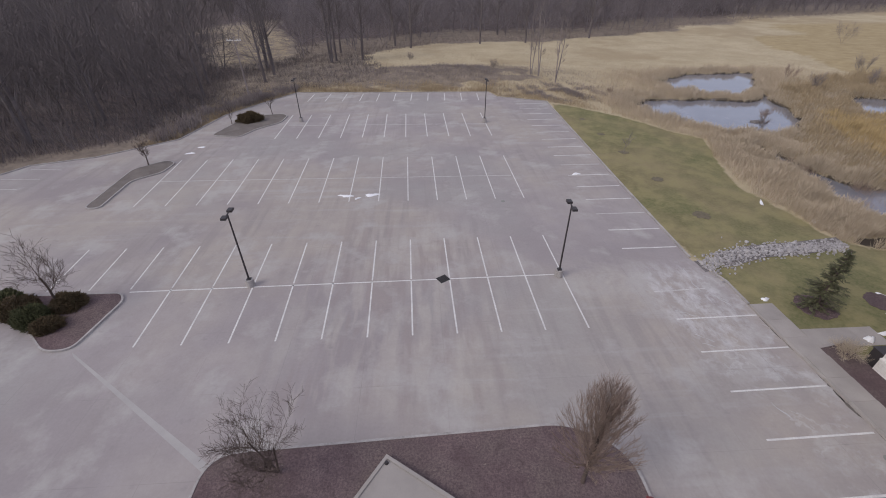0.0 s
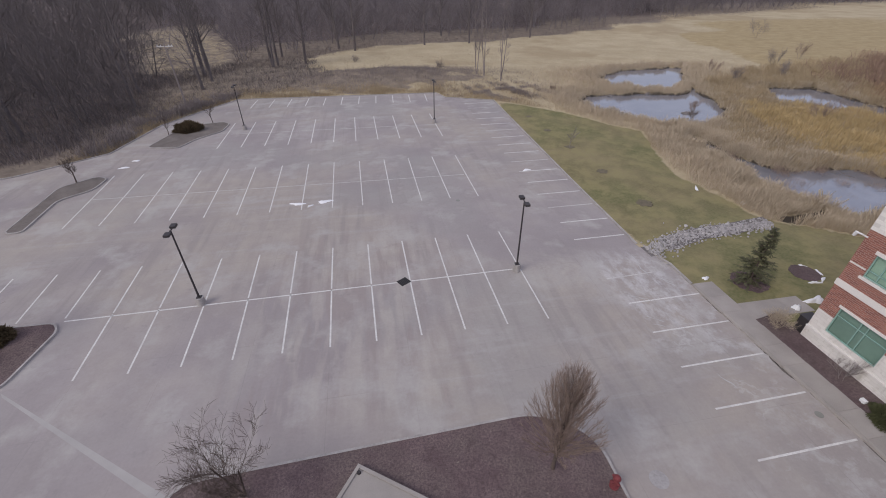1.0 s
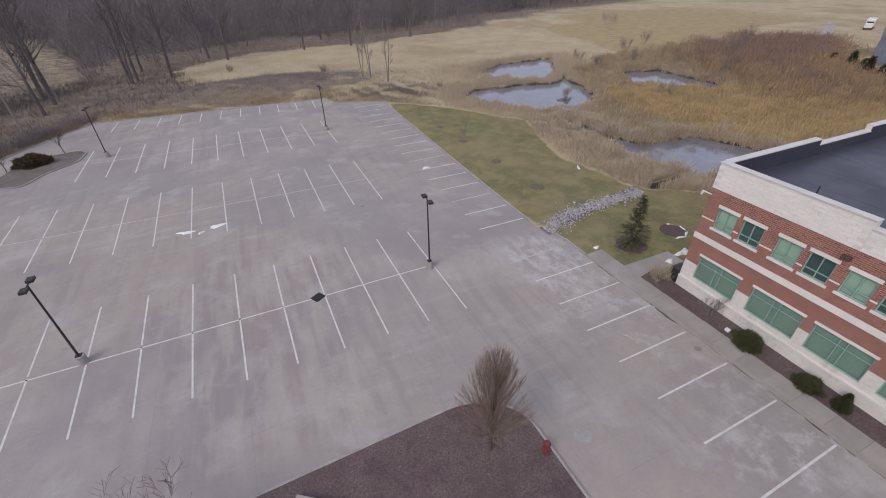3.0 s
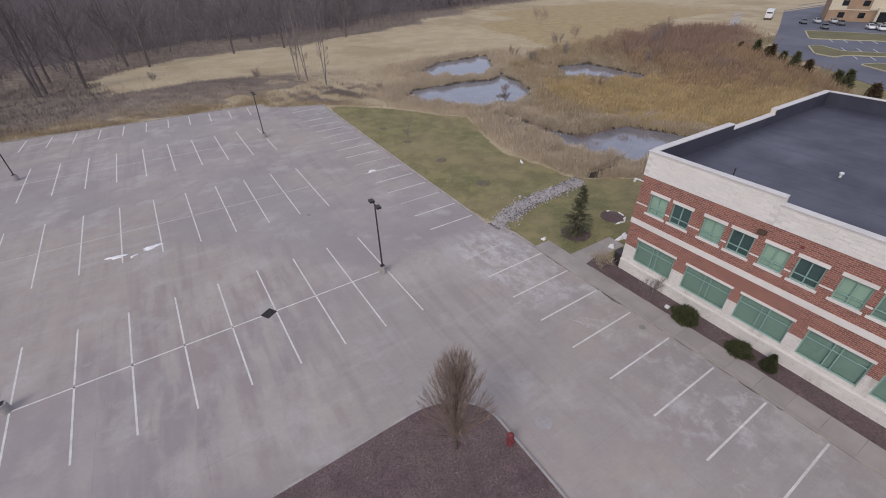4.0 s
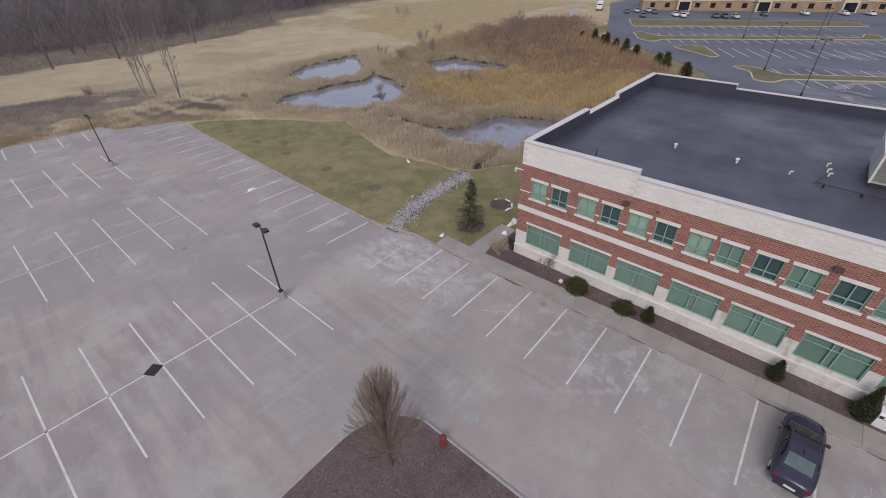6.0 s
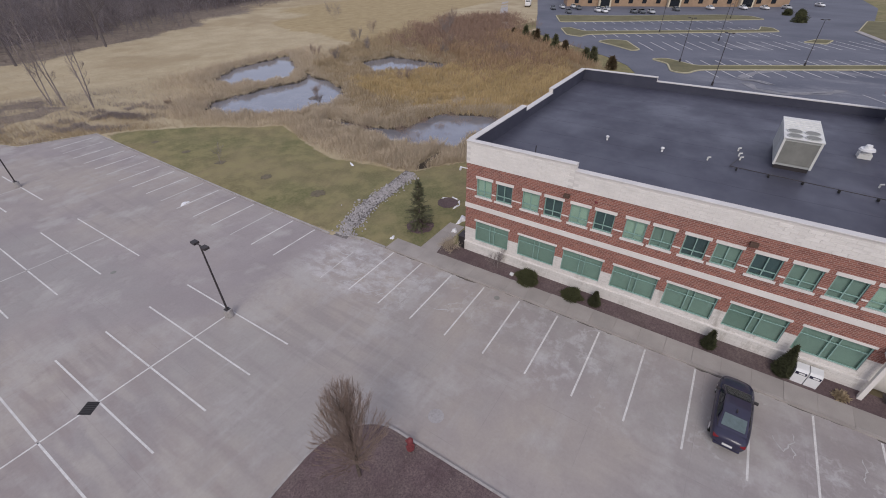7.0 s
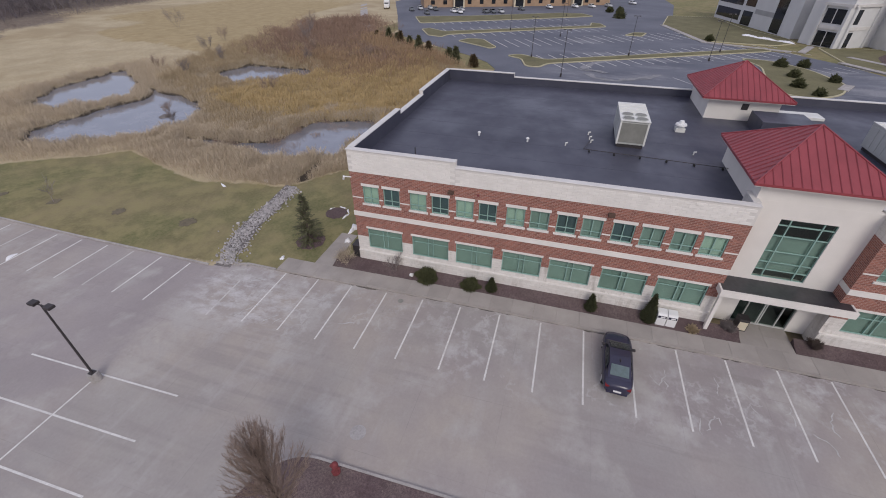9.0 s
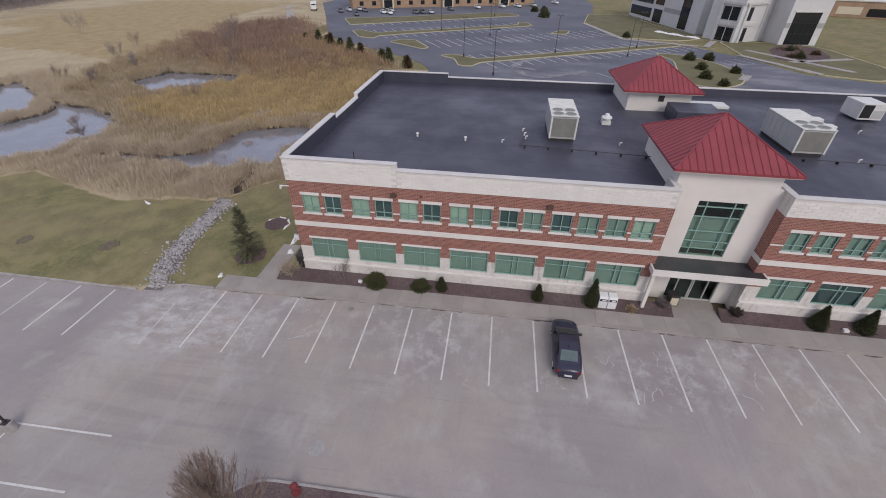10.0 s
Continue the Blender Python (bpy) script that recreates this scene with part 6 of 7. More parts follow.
blades("dun_reeds", 120000, ((30, 100, -4, 70), lambda x, y: dry(x, y) * step(inside(x, y, MARSH) + 2 * waves(x, y, 8, 35), -3, 3) * (1 - 0.85 * step(inside(x, y, GOLD_EDGE), -2, 3)) * (1 - 0.8 * step(inside(x, y, BRUSH_EDGE), -2, 4)) * (0.6 + 0.4 * waves(x, y, 7, 36))), 1.25, 0.027, 0.35, REEDDUN, "dun brown dry reeds in the marsh", 26, 0.5)
blades("straw_grass", 70000, ((-45, 80, 20, 120), lambda x, y: dry(x, y) * (1 - step(inside(x, y, WOODS), -2, 3)) * np.clip(60 / np.hypot(x + 10, y + 24), 0, 1) ** 3), 0.26, 0.03, 0.9, REED, "short pale straw grass", 13)
blades("verge_grass", 26000, ((-60, 24, 20, 62), lambda x, y: dry(x, y) * step(x, -47, -42) * np.exp(inside(x, y, LOT_EDGE) / 3.0) * (0.5 + 0.5 * waves(x, y, 8, 3))), 0.7, 0.022, 0.5, REEDDUN, "tall pale grass along the lot's edge", 14)
blades("plume_grass", 7000, ((-46, -32, 28, 58), lambda x, y: dry(x, y) * step(x, -46, -42) * np.exp(-((inside(x, y, LOT_EDGE) + 2.0) / 1.2) ** 2) * (0.55 + 0.45 * waves(x, y, 4, 37))), 1.35, 0.026, 0.4, BARKF, "tall plumed grey-brown grass between the lot and the woods", 27, 0.7)
blades("red_brush", 50000, ((60, 112, 0, 60), lambda x, y: dry(x, y) * np.exp(-np.abs(inside(x, y, BRUSH_EDGE) - 2) / 4.0) * (1 - step(y, 26, 44)) * step(y - (x - 111) * 1.12 - 27, 0, 4) * (0.6 + 0.4 * waves(x, y, 6, 4))), 2.0, 0.032, 0.45, BRUSH, "orange brown leafless brush", 15, 0.4)
blades("undergrowth", 34000, ((-150, 240, 10, 230), lambda x, y: (inside(x, y, LOT_EDGE) < -2) * step(inside(x, y, WOODS), -1.5, 1) * np.exp(-np.abs(inside(x, y, WOODS) - 3) / 8) * np.clip(60 / np.hypot(x + 10, y + 24), 0, 1) * (inside(x, y, CLEARING) < 0)), 0.9, 0.035, 0.6, UNDER, "grey-brown brush under the trees", 16)
blades("weed_brush", 9000, ((2, 30, 44, 62), lambda x, y: dry(x, y) * np.exp(-((x - 15) / 8) ** 2 - ((y - 52) / 5) ** 2) * step(waves(x, y, 4, 21), -0.3, 0.6)), 0.7, 0.022, 0.7, BARKF, "grey-brown weeds beyond the lawn", 20)
blades("berm_brush", 14000, ((-34, 26, 58, 80), lambda x, y: np.exp(-((x + 4) / 18) ** 2 - ((y - 68) / 5) ** 2)), 0.6, 0.022, 0.6, BARKF, "brown weeds on a low mound", 17)
blades("dark_brush", 26000, ((-150, -38, 10, 110), lambda x, y: (inside(x, y, LOT_EDGE) < -3.5) * (inside(x, y, WOODS) > 0.5) * np.clip(70 / np.hypot(x + 10, y + 24), 0, 1) * (inside(x, y, CLEARING) < 0)), 1.7, 0.045, 0.8, BARKD, "dark brown brush under the near trees", 18)
rr = random.Random(5)
for i, (x, y, r) in enumerate(((37.5, 49.4, 0.5), (41.0, 48.3, 0.45), (46.2, 49.6, 0.6), (44.2, 48.9, 0.4), (40.2, 36.0, 0.7), (33.5, 48.2, 0.4))):
    t = thing("mud_mound", (x, y, WATER_Z), "small dark mound of mud and reeds in the pond", "mud mound", "mud mounds")
    bm = bmesh.new()
    bmesh.ops.create_icosphere(bm, subdivisions=2, radius=1, matrix=Matrix.Diagonal((r * 1.4, r, 0.28, 1)))
    for v in bm.verts:
        v.co *= rr.uniform(0.8, 1.15)
    part("mound", bm, GRAVEL, t)
blades("cattail_bed", 100000, ((22, 52, -1, 30), lambda x, y: dry(x, y) * np.exp(-np.abs(np.maximum(inside(x, y, PONDS[3]), inside(x, y, OUTLET)) + 2.0) / 2.2) * (0.7 + 0.3 * waves(x, y, 2.5, 38))), 1.1, 0.017, 0.5, REEDPALE, "tall pale cattails along the stream", 19, 0.5)

# ---- on the roof ----
DECK = 8.3


def roof_unit(place, lx, ly, h, label, hoods=0):
    """A packaged rooftop unit; its coil faces -x, its fans lie on top."""
    t = thing("rooftop_unit", place, label, "air handler", "rooftop units")
    boxed_local = lambda nm, mt, *b, lab="", bev=0.0: (lambda bm: (box(bm, *b, bev), part(nm, bm, mt, t, lab))[1])(bmesh.new())  # noqa: E731
    boxed_local("curb", DARK, 0.1, lx - 0.1, 0.1 - ly, -0.1, 0, 0.25)
    boxed_local("body", UNITMETAL, 0.06, lx, -ly, 0, 0.25, h, lab="grey painted metal casing", bev=0.02)
    boxed_local("coil", COIL, 0.02, 0.07, -ly + 0.12, -0.12, 0.4, h - 0.15, lab="finned coil")
    for y in (-ly, -0.12):
        boxed_local("post", UNITWHITE, 0.0, 0.1, y, y + 0.12, 0.25, h)
    boxed_local("top", UNITWHITE, -0.03, lx + 0.03, -ly - 0.03, 0.03, h, h + 0.05, lab="pale top panel")
    for k in range(6):
        x = lx * (0.42 + 0.09 * k)
        boxed_local("rib", UNITWHITE, x, x + 0.04, -ly, 0, h + 0.05, h + 0.09)
    for i in range(2):
        for j in range(2):
            x, y = 0.5 + 0.95 * i, -ly * (0.27 + 0.46 * j)
            bm = bmesh.new()
            tube(bm, (x, y, h + 0.04), (x, y, h + 0.1), 0.42, sides=20)
            fan = part("fan_ring", bm, UNITMETAL, t)
            bm = bmesh.new()
            tube(bm, (x, y, h + 0.1), (x, y, h + 0.112), 0.36, sides=20)
            part("grille", bm, COIL, fan)
    for k in range(4):
        x = lx * (0.35 + 0.15 * k)
        boxed_local("panel", UNITMETAL, x, x + lx * 0.13, -0.01, 0.02, 0.4, h - 0.2)
    for k in range(hoods):
        boxed_local("hood", UNITWHITE, 1.2 + 1.6 * k, 1.9 + 1.6 * k, -ly - 0.75, -ly, h - 0.75, h - 0.05, bev=0.05)
    return t


roof_unit((22.6, -27.3, DECK), 4.6, 1.98, 1.95, "large pale grey rooftop air handler on the dark roof")
roof_unit((22.5, -44.45, DECK), 4.9, 2.15, 1.95, "large grey rooftop air handler with side hoods", 2)
t = thing("rooftop_unit", (31.9, -54.3, DECK), "small white rooftop unit with open end painted dark", "air handler", "rooftop units")
bm = bmesh.new()
box(bm, 0, 2.4, -1.9, 0, 0.15, 1.5, 0.03)
part("body", bm, UNITWHITE, t)
# thin black sheet paints the shade of an open end
bm = bmesh.new()
box(bm, -0.02, 0.0, -0.9, -0.08, 0.3, 1.4)
part("opening", bm, BLACK, t)
bm = bmesh.new()
box(bm, -0.02, 0.0, -1.8, -1.0, 0.3, 0.95)
part("panel", bm, UNITMETAL, t)
for x, y in ((22.0, -17.2), (21.75, -21.0)):
    t = thing("roof_vent", (x, y, DECK), "small white pipe vent on the dark roof", "vent", "roof vents")
    bm = bmesh.new()
    tube(bm, (0, 0, -0.05), (0, 0, 0.28), 0.07, sides=12)
    part("pipe", bm, WHITE, t)
    bm = bmesh.new()
    tube(bm, (0, 0, 0.24), (0, 0, 0.32), 0.13, 0.1, 12)
    part("cap", bm, WHITE, t)
for x, y in ((21.8, -23.8), (22.6, -32.6), (24.6, -25.4), (23.6, -25.5), (22.9, -25.6), (22.0, -48.6), (28.5, -52.5)):
    t = thing("roof_vent", (x, y, DECK), "short grey pipe vent with bent top", "vent", "roof vents")
    bm = bmesh.new()
    tube(bm, (0, 0, -0.05), (0, 0, 0.22), 0.05, sides=10)
    tube(bm, (0, 0, 0.2), (0.0, -0.16, 0.24), 0.05, sides=10)
    part("pipe", bm, UNITWHITE, t)
t = thing("roof_fan", (27.6, -32.4, DECK), "white mushroom-shaped roof fan", "fan")
bm = bmesh.new()
box(bm, -0.35, 0.35, -0.35, 0.35, -0.05, 0.3)
part("curb", bm, UNITWHITE, t)
bm = bmesh.new()
tube(bm, (0, 0, 0.3), (0, 0, 0.5), 0.25, 0.32, 18)
tube(bm, (0, 0, 0.5), (0, 0, 0.62), 0.45, 0.4, 18)
tube(bm, (0, 0, 0.62), (0, 0, 0.85), 0.25, 0.16, 18)
part("hood", bm, WHITE, t, smooth=False)
t = thing("roof_mast", (15.9, -14.1, DECK), "thin dark mast on the roof edge", "mast")
bm = bmesh.new()
tube(bm, (0, 0, -0.05), (0, 0, 1.0), 0.035, sides=8)
tube(bm, (0, 0, 0), (0, 0, 0.25), 0.09, 0.05, 8)
part("pole", bm, DARK, t)
t = thing("gas_pipe", (20.2, -29.5, DECK), "thin dark pipe on blocks across the roof", "pipe")
bm = bmesh.new()
tube(bm, (0.9, 4.4, 0.16), (0.2, -4.9, 0.16), 0.025, sides=8)
tube(bm, (0.9, 4.4, 0.16), (2.6, 4.0, 0.16), 0.025, sides=8)
part("pipe", bm, DARK, t)
for k in range(6):
    bm = bmesh.new()
    y = 4.0 - 1.7 * k
    box(bm, 0.55 + 0.075 * y - 0.1, 0.55 + 0.075 * y + 0.1, y - 0.05, y + 0.05, -0.05, 0.13)
    part("block", bm, BLACK, t)
t = thing("gas_pipe", (21.2, -47, DECK), "thin dark pipe on blocks across the roof", "pipe")
bm = bmesh.new()
tube(bm, (0.6, 5.0, 0.16), (0.0, -7.5, 0.16), 0.025, sides=8)
part("pipe", bm, DARK, t)
for k in range(6):
    bm = bmesh.new()
    y = 4.2 - 2.1 * k
    box(bm, 0.26 + 0.05 * y, 0.46 + 0.05 * y, y - 0.05, y + 0.05, -0.05, 0.13)
    part("block", bm, BLACK, t)
t = thing("roof_hatch", (29.6, -40.5, DECK), "low dark roof hatch between the towers", "hatch")
bm = bmesh.new()
box(bm, -1.4, 1.6, -1.3, 2.4, -0.05, 1.1, 0.03)
part("housing", bm, ROOFING, t)
t = thing("roof_panel", (34.5, -43.0, DECK), "pale sheet metal panel lying on the roof", "panel")
bm = bmesh.new()
box(bm, -0.8, 0.8, -1.6, 1.6, -0.05, 0.22, 0.02)
part("panel", bm, UNITWHITE, t)
# low seams and ponding ridges of the membrane run along the roof
for x in (18.4, 21.3, 24.3, 27.3, 30.3, 33.3):
    bm = bmesh.new()
    box(bm, x, x + 0.07, -33.9, NY - WT - 0.05, DECK - 0.02, DECK + 0.004)
    part("membrane_seam", bm, ROOFING, office, world_place=True)

# ---- on the walls ----
BRONZE = plain("bronze_paint", (0.10, 0.065, 0.05), 0.55, vary=0.2)
for y in (-17.15, -27.1, -48.4):
    t = thing("wall_lamp", (FX, y, 7.3), "dark brown box lamp on the brick wall", "wall lamp", "wall lamps")
    bm = bmesh.new()
    box(bm, -0.24, 0.01, -0.19, 0.19, -0.12, 0.1, 0.02)
    part("housing", bm, BRONZE, t)
    bm = bmesh.new()
    box(bm, -0.2, -0.05, -0.15, 0.15, -0.135, -0.12)
    part("lens", bm, WHITE, t)
t = thing("alarm_bell", (FX, -18.95, 7.3), "small red alarm bell on the brick wall", "alarm bell")
bm = bmesh.new()
tube(bm, (-0.07, 0, 0), (0.01, 0, 0), 0.07, 0.09, 14)
part("gong", bm, RED, t)
t = thing("security_camera", (FX, NY - 0.1, 7.35), "white security camera on a curved corner bracket", "camera")
bm = bmesh.new()
tube(bm, (0.0, 0, 0), (-0.2, 0.2, 0.1), 0.04, sides=8)
tube(bm, (-0.2, 0.2, 0.1), (-0.2, 0.45, 0.08), 0.045, sides=8)
part("bracket", bm, WHITE, t)
bm = bmesh.new()
tube(bm, (-0.2, 0.43, 0.1), (-0.2, 0.5, -0.14), 0.09, 0.07, 12)
part("housing", bm, WHITE, t)
for y in (-31.62, -32.24):
    t = thing("drop_box", (13.58, y, 0.12), "white drop box with dark slot and pale label", "drop box", "drop boxes")
    bm = bmesh.new()
    sides = [[bm.verts.new((x, s, z)) for x, z in ((-0.3, -0.02), (0.27, -0.02), (0.27, 1.05), (-0.2, 0.98), (-0.3, 0.84))] for s in (-0.29, 0.29)]
    for i in range(5):
        bm.faces.new((sides[0][i], sides[0][(i + 1) % 5], sides[1][(i + 1) % 5], sides[1][i]))
    bm.faces.new(sides[0][::-1])
    bm.faces.new(sides[1])
    bmesh.ops.recalc_face_normals(bm, faces=bm.faces)
    bmesh.ops.bevel(bm, geom=list(bm.edges), offset=0.02, segments=2, affect="EDGES", profile=0.5)
    part("body", bm, WHITE, t)
    bm = bmesh.new()
    box(bm, -0.315, -0.298, -0.25, 0.25, 0.66, 0.84, 0.006)
    slot = part("slot", bm, NAVY, t, "dark blue slot panel")
    bm = bmesh.new()
    box(bm, -0.322, -0.314, -0.17, 0.1, 0.70, 0.80)
    part("label_bar", bm, WHITE, slot, "pale label bar")
t = thing("litter_bin", (14.55, -36.55, 0.12), "dark litter bin with tan side panel", "litter bin")
bm = bmesh.new()
box(bm, -0.3, 0.3, -0.3, 0.3, 0, 0.95, 0.03)
part("body", bm, DARK, t)
bm = bmesh.new()
box(bm, -0.32, -0.3, -0.24, 0.24, 0.1, 0.75)
part("panel", bm, CREAM, t, "tan panel")
t = thing("ground_light", (13.3, -14.4, 0.16), "small white ground floodlight in the mulch", "floodlight")
bm = bmesh.new()
box(bm, -0.1, 0.1, -0.14, 0.14, 0.1, 0.28, 0.03)
tube(bm, (0, 0, -0.05), (0, 0, 0.1), 0.04, sides=8)
part("housing", bm, WHITE, t)

t = thing("ground_light", (13.4, -47.0, 0.1), "small white ground floodlight in the mulch", "floodlight")
bm = bmesh.new()
box(bm, -0.13, 0.13, -0.17, 0.17, 0.05, 0.24, 0.03)
tube(bm, (0, 0, -0.05), (0, 0, 0.1), 0.04, sides=8)
part("housing", bm, WHITE, t)
t = thing("utility_box", (14.75, -9.5, 0.0), "dark green utility box against the corner wall", "utility box")
bm = bmesh.new()
box(bm, -0.4, 0.4, -0.3, 0.35, -0.1, 1.3, 0.03)
part("cabinet", bm, DARK, t)
bm = bmesh.new()
box(bm, -0.44, 0.44, -0.34, 0.39, 1.3, 1.36, 0.01)
part("lid", bm, DARK, t)

# ---- utility pole by the woods ----
t = thing("utility_pole", (-38.6, 50.5, -0.1), "weathered grey wooden utility pole with crossarm", "utility pole")
bm = bmesh.new()
tube(bm, (0, 0, -0.2), (-0.35, 0.4, 9.6), 0.15, 0.1, 10)
part("pole", bm, BARKF, t)
bm = bmesh.new()
box(bm, -1.45, 0.75, 0.3, 0.42, 9.1, 9.25)
part("crossarm", bm, COPING, t, "pale crossarm")
for x in (-1.35, -0.9, 0.2, 0.65):
    bm = bmesh.new()
    tube(bm, (x, 0.36, 9.25), (x, 0.36, 9.42), 0.05, sides=8)
    part("insulator", bm, WHITE, t)

# ---- the far asphalt lot, hotel and office ----
U, V, O = Vector((0.5, -0.866)), Vector((0.866, 0.5)), Vector((97.0, -12.0))
at = lambda u, v: tuple(O + U * u + V * v)  # noqa: E731
bm = bmesh.new()
prism(bm, [(83, -7.5), (89, -4.5), (95, 0.8), (106, 14), (118, 27.7), (135, 35), (159, 44.5), (220, 70), (330, 90), (330, -60), (232, -62), (190, -56), (162, -48.6), (130, -55.3), (119, -73),
           (110, -78.4), (91.5, -85), (86, -96), (70, -110), (52, -110), (52, -8)], -0.3, 0.0)
far_lot = part("road", bm, ASPHALT)
tagged(far_lot, "dark blue-grey asphalt lot and road behind the office", "road", kind="structure")


def far_line(u0, v0, u1, v1, material=PAINT, width=0.16):
    a, b = Vector(at(u0, v0)), Vector(at(u1, v1))
    d = (b - a).normalized() * width / 2
    n = Vector((-d.y, d.x))
    bm = bmesh.new()
    prism(bm, [tuple(a + n), tuple(a - n), tuple(b - n), tuple(b + n)], -0.01, 0.02)
    part("stall_line", bm, material, far_lot)


for k in range(22):
    u = 2.2 + 3.05 * k
    far_line(u - 2, 12.3, u - 2, 23.2)
    far_line(u + 1, -13.4, u + 1, -8.2)
    far_line(u + 1, -4.0, u + 1, 1.2)
    if k < 17:
        far_line(u - 11, 30.6, u - 11, 36.0)
        far_line(u - 11, 41.6, u - 11, 46.6)
        far_line(u - 11, 56.0, u - 11, 61.0)
    if k > 5:
        far_line(u, -30, u, -24.8, SALT)


def far_island(poly, radius, label):
    out = rounded(poly, radius, 5)
    t = thing("island", (*poly[0], 0), label, "planting island", "far planting islands", "structure")
    bm = bmesh.new()
    ring(bm, out, inset(out, 0.3), -0.05, 0.16)
    part("kerb", bm, YELLOWKERB, t, "worn yellowish kerb", world_place=True)
    bm = bmesh.new()
    prism(bm, inset(out, 0.28), -0.05, 0.14)
    part("bed", bm, FARGRASS, t, "winter lawn", world_place=True)


YELLOWKERB = plain("yellow_kerb", (0.46, 0.42, 0.28), 0.85, vary=0.2)
FARGRASS = plain("far_lawn", (0.155, 0.143, 0.078), 0.95, vary=0.3, scale=0.2, fine=3)
far_island([at(-2, -2), at(-4, 2.5), at(0, 3), at(3, -4), at(62, -4.4), at(62, -8), at(2, -8), at(-1.5, -11), at(-4, -9)], 1.5, "long grass strip in the far lot")
far_island([at(-16, 35), at(-15.5, 47), at(-12.5, 48.5), at(-9.7, 41), at(40, 41.5), at(44, 48), at(46, 45), at(44, 38), at(4, 36.2), at(-10, 34.7), at(-12.7, 31.2)], 1.2, "long grass strip in the far lot")
far_island([at(-13.5, 60), at(-12, 78), at(-4, 77), at(8, 75), at(46, 76), at(54, 72), at(54, 63)], 2, "wide grass strip in front of the hotel")
far_island([at(-10, 24), at(-7, 17), at(-5, 11.5), at(-2.6, 12.5), at(-2.2, 24.8), at(-6, 27)], 1.2, "triangular grass island in the far lot")
far_island([(110, -59), (101, -61.4), (80, -57), (76, -62), (80, -68), (88, -72.2), (100, -70.5), (108, -66)], 3, "lawn with shrubs beside the far road")
far_island([(162, -49), (133, -54), (130.5, -64), (130, -73), (135, -79), (143, -79.6), (160, -73), (189, -70), (189, -54)], 2, "lawn before the pale office building")
far_island([(109, -80), (92, -86.5), (87, -97), (100, -106), (125, -106), (131, -100), (131, -82)], 3, "lawn and walks before the pale office building")
far_island([at(40, 22), at(46, 26), at(49, 24), at(44, 19)], 1.0, "small grass island in the far lot")
for a, b in (((110.5, -79.5), (92, -88)), ((88.3, -72.2), (84, -69.5)), ((131, -81), (121, -75.5)), ((130, -55.8), (162, -49)), ((121.5, -73.5), (130, -56)), ((118, -84), (95, -96)), ((104, -88), (110, -104))):
    bm = bmesh.new()
    a, b = Vector(a), Vector(b)
    n = Vector((-(b - a).y, (b - a).x)).normalized() * 0.8
    prism(bm, [tuple(a + n), tuple(a - n), tuple(b - n), tuple(b + n)], 0.0, 0.18)
    tagged(part("pavement", bm, KERB), "pale concrete path across the far lawn", "pavement", kind="structure")
bm = bmesh.new()
path = [(200, 78), (158, 58), (130, 44), (112, 33), (100, 24), (93, 16)]
prism(bm, [(x - 0.6, y + 1.3) for x, y in path] + [(x + 0.6, y - 1.3) for x, y in path[::-1]], -0.3, 0.02)
tagged(part("pavement", bm, KERB), "pale path beside the evergreens", "pavement", kind="structure")
for u, v in ((1.0, -1.0), (-0.8, -19.5), (24, -4.5), (20.6, 24), (11, 38.6), (48, -6), (44, 66)):
    x, y = at(u, v)
    lot_lamp((x, y, 0.1), 8.2, False)
lot_lamp((104.5, -52, 0.0), 8.0, False)

far_sedan = {}
for nm, mt, lab in (("white", WHITECAR, "white car parked on the far lot"), ("silver", SILVER, "silver car parked on the far lot"), ("grey", GREYCAR, "dark grey car parked on the far lot")):
    far_sedan[nm] = lab, mt
spots = [(180, 36, "grey"), (175.5, 27, "white"), (174, 24, "white"), (180.5, 28, "grey"), (181.5, 25.2, "silver"), (178, 14.5, "grey"), (178.8, 11.8, "grey"), (179.6, 8.6, "silver"), (192, 2.2, "grey"),
         (202, -8.4, "white"), (208, -19, "white"), (211, -26, "white"), (216, -33, "silver"), (231, -44, "white"), (232, -32, "white"), (176, 45, "grey"), (181, 43, "silver"), (167, 35.5, "grey"), (184, 39.5, "silver")]
first = {}
for x, y, nm in spots:
    lab, mt = far_sedan[nm]
    if nm in first:
        copy_thing(first[nm], pose(x, y, 0, 0, 0, 210))
    else:
        first[nm] = sedan("car", (x, y, 0), 210, mt, lab, "cars on the far lot")

t = thing("motorhome", (182, 58.5, 0), "long white motorhome parked at the road's end", "vehicle")
t.rotation_euler = (0, 0, radians(200))
bm = bmesh.new()
box(bm, -3.6, 2.6, -1.15, 1.15, 0.6, 3.0, 0.12)
part("body", bm, WHITECAR, t)
bm = bmesh.new()
box(bm, 2.6, 4.0, -1.05, 1.05, 0.5, 1.9, 0.2)
part("cab", bm, WHITECAR, t)
bm = bmesh.new()
box(bm, 2.0, 2.62, -0.9, 0.9, 1.75, 2.3)
part("windscreen", bm, DARKGLASS, t)
for x in (-2.2, 3.0):
    for s in (-1, 1):
        bm = bmesh.new()
        tube(bm, (x, s * 0.8, 0.4), (x, s * 1.1, 0.4), 0.4, sides=14)
        part("wheel", bm, BLACK, t)


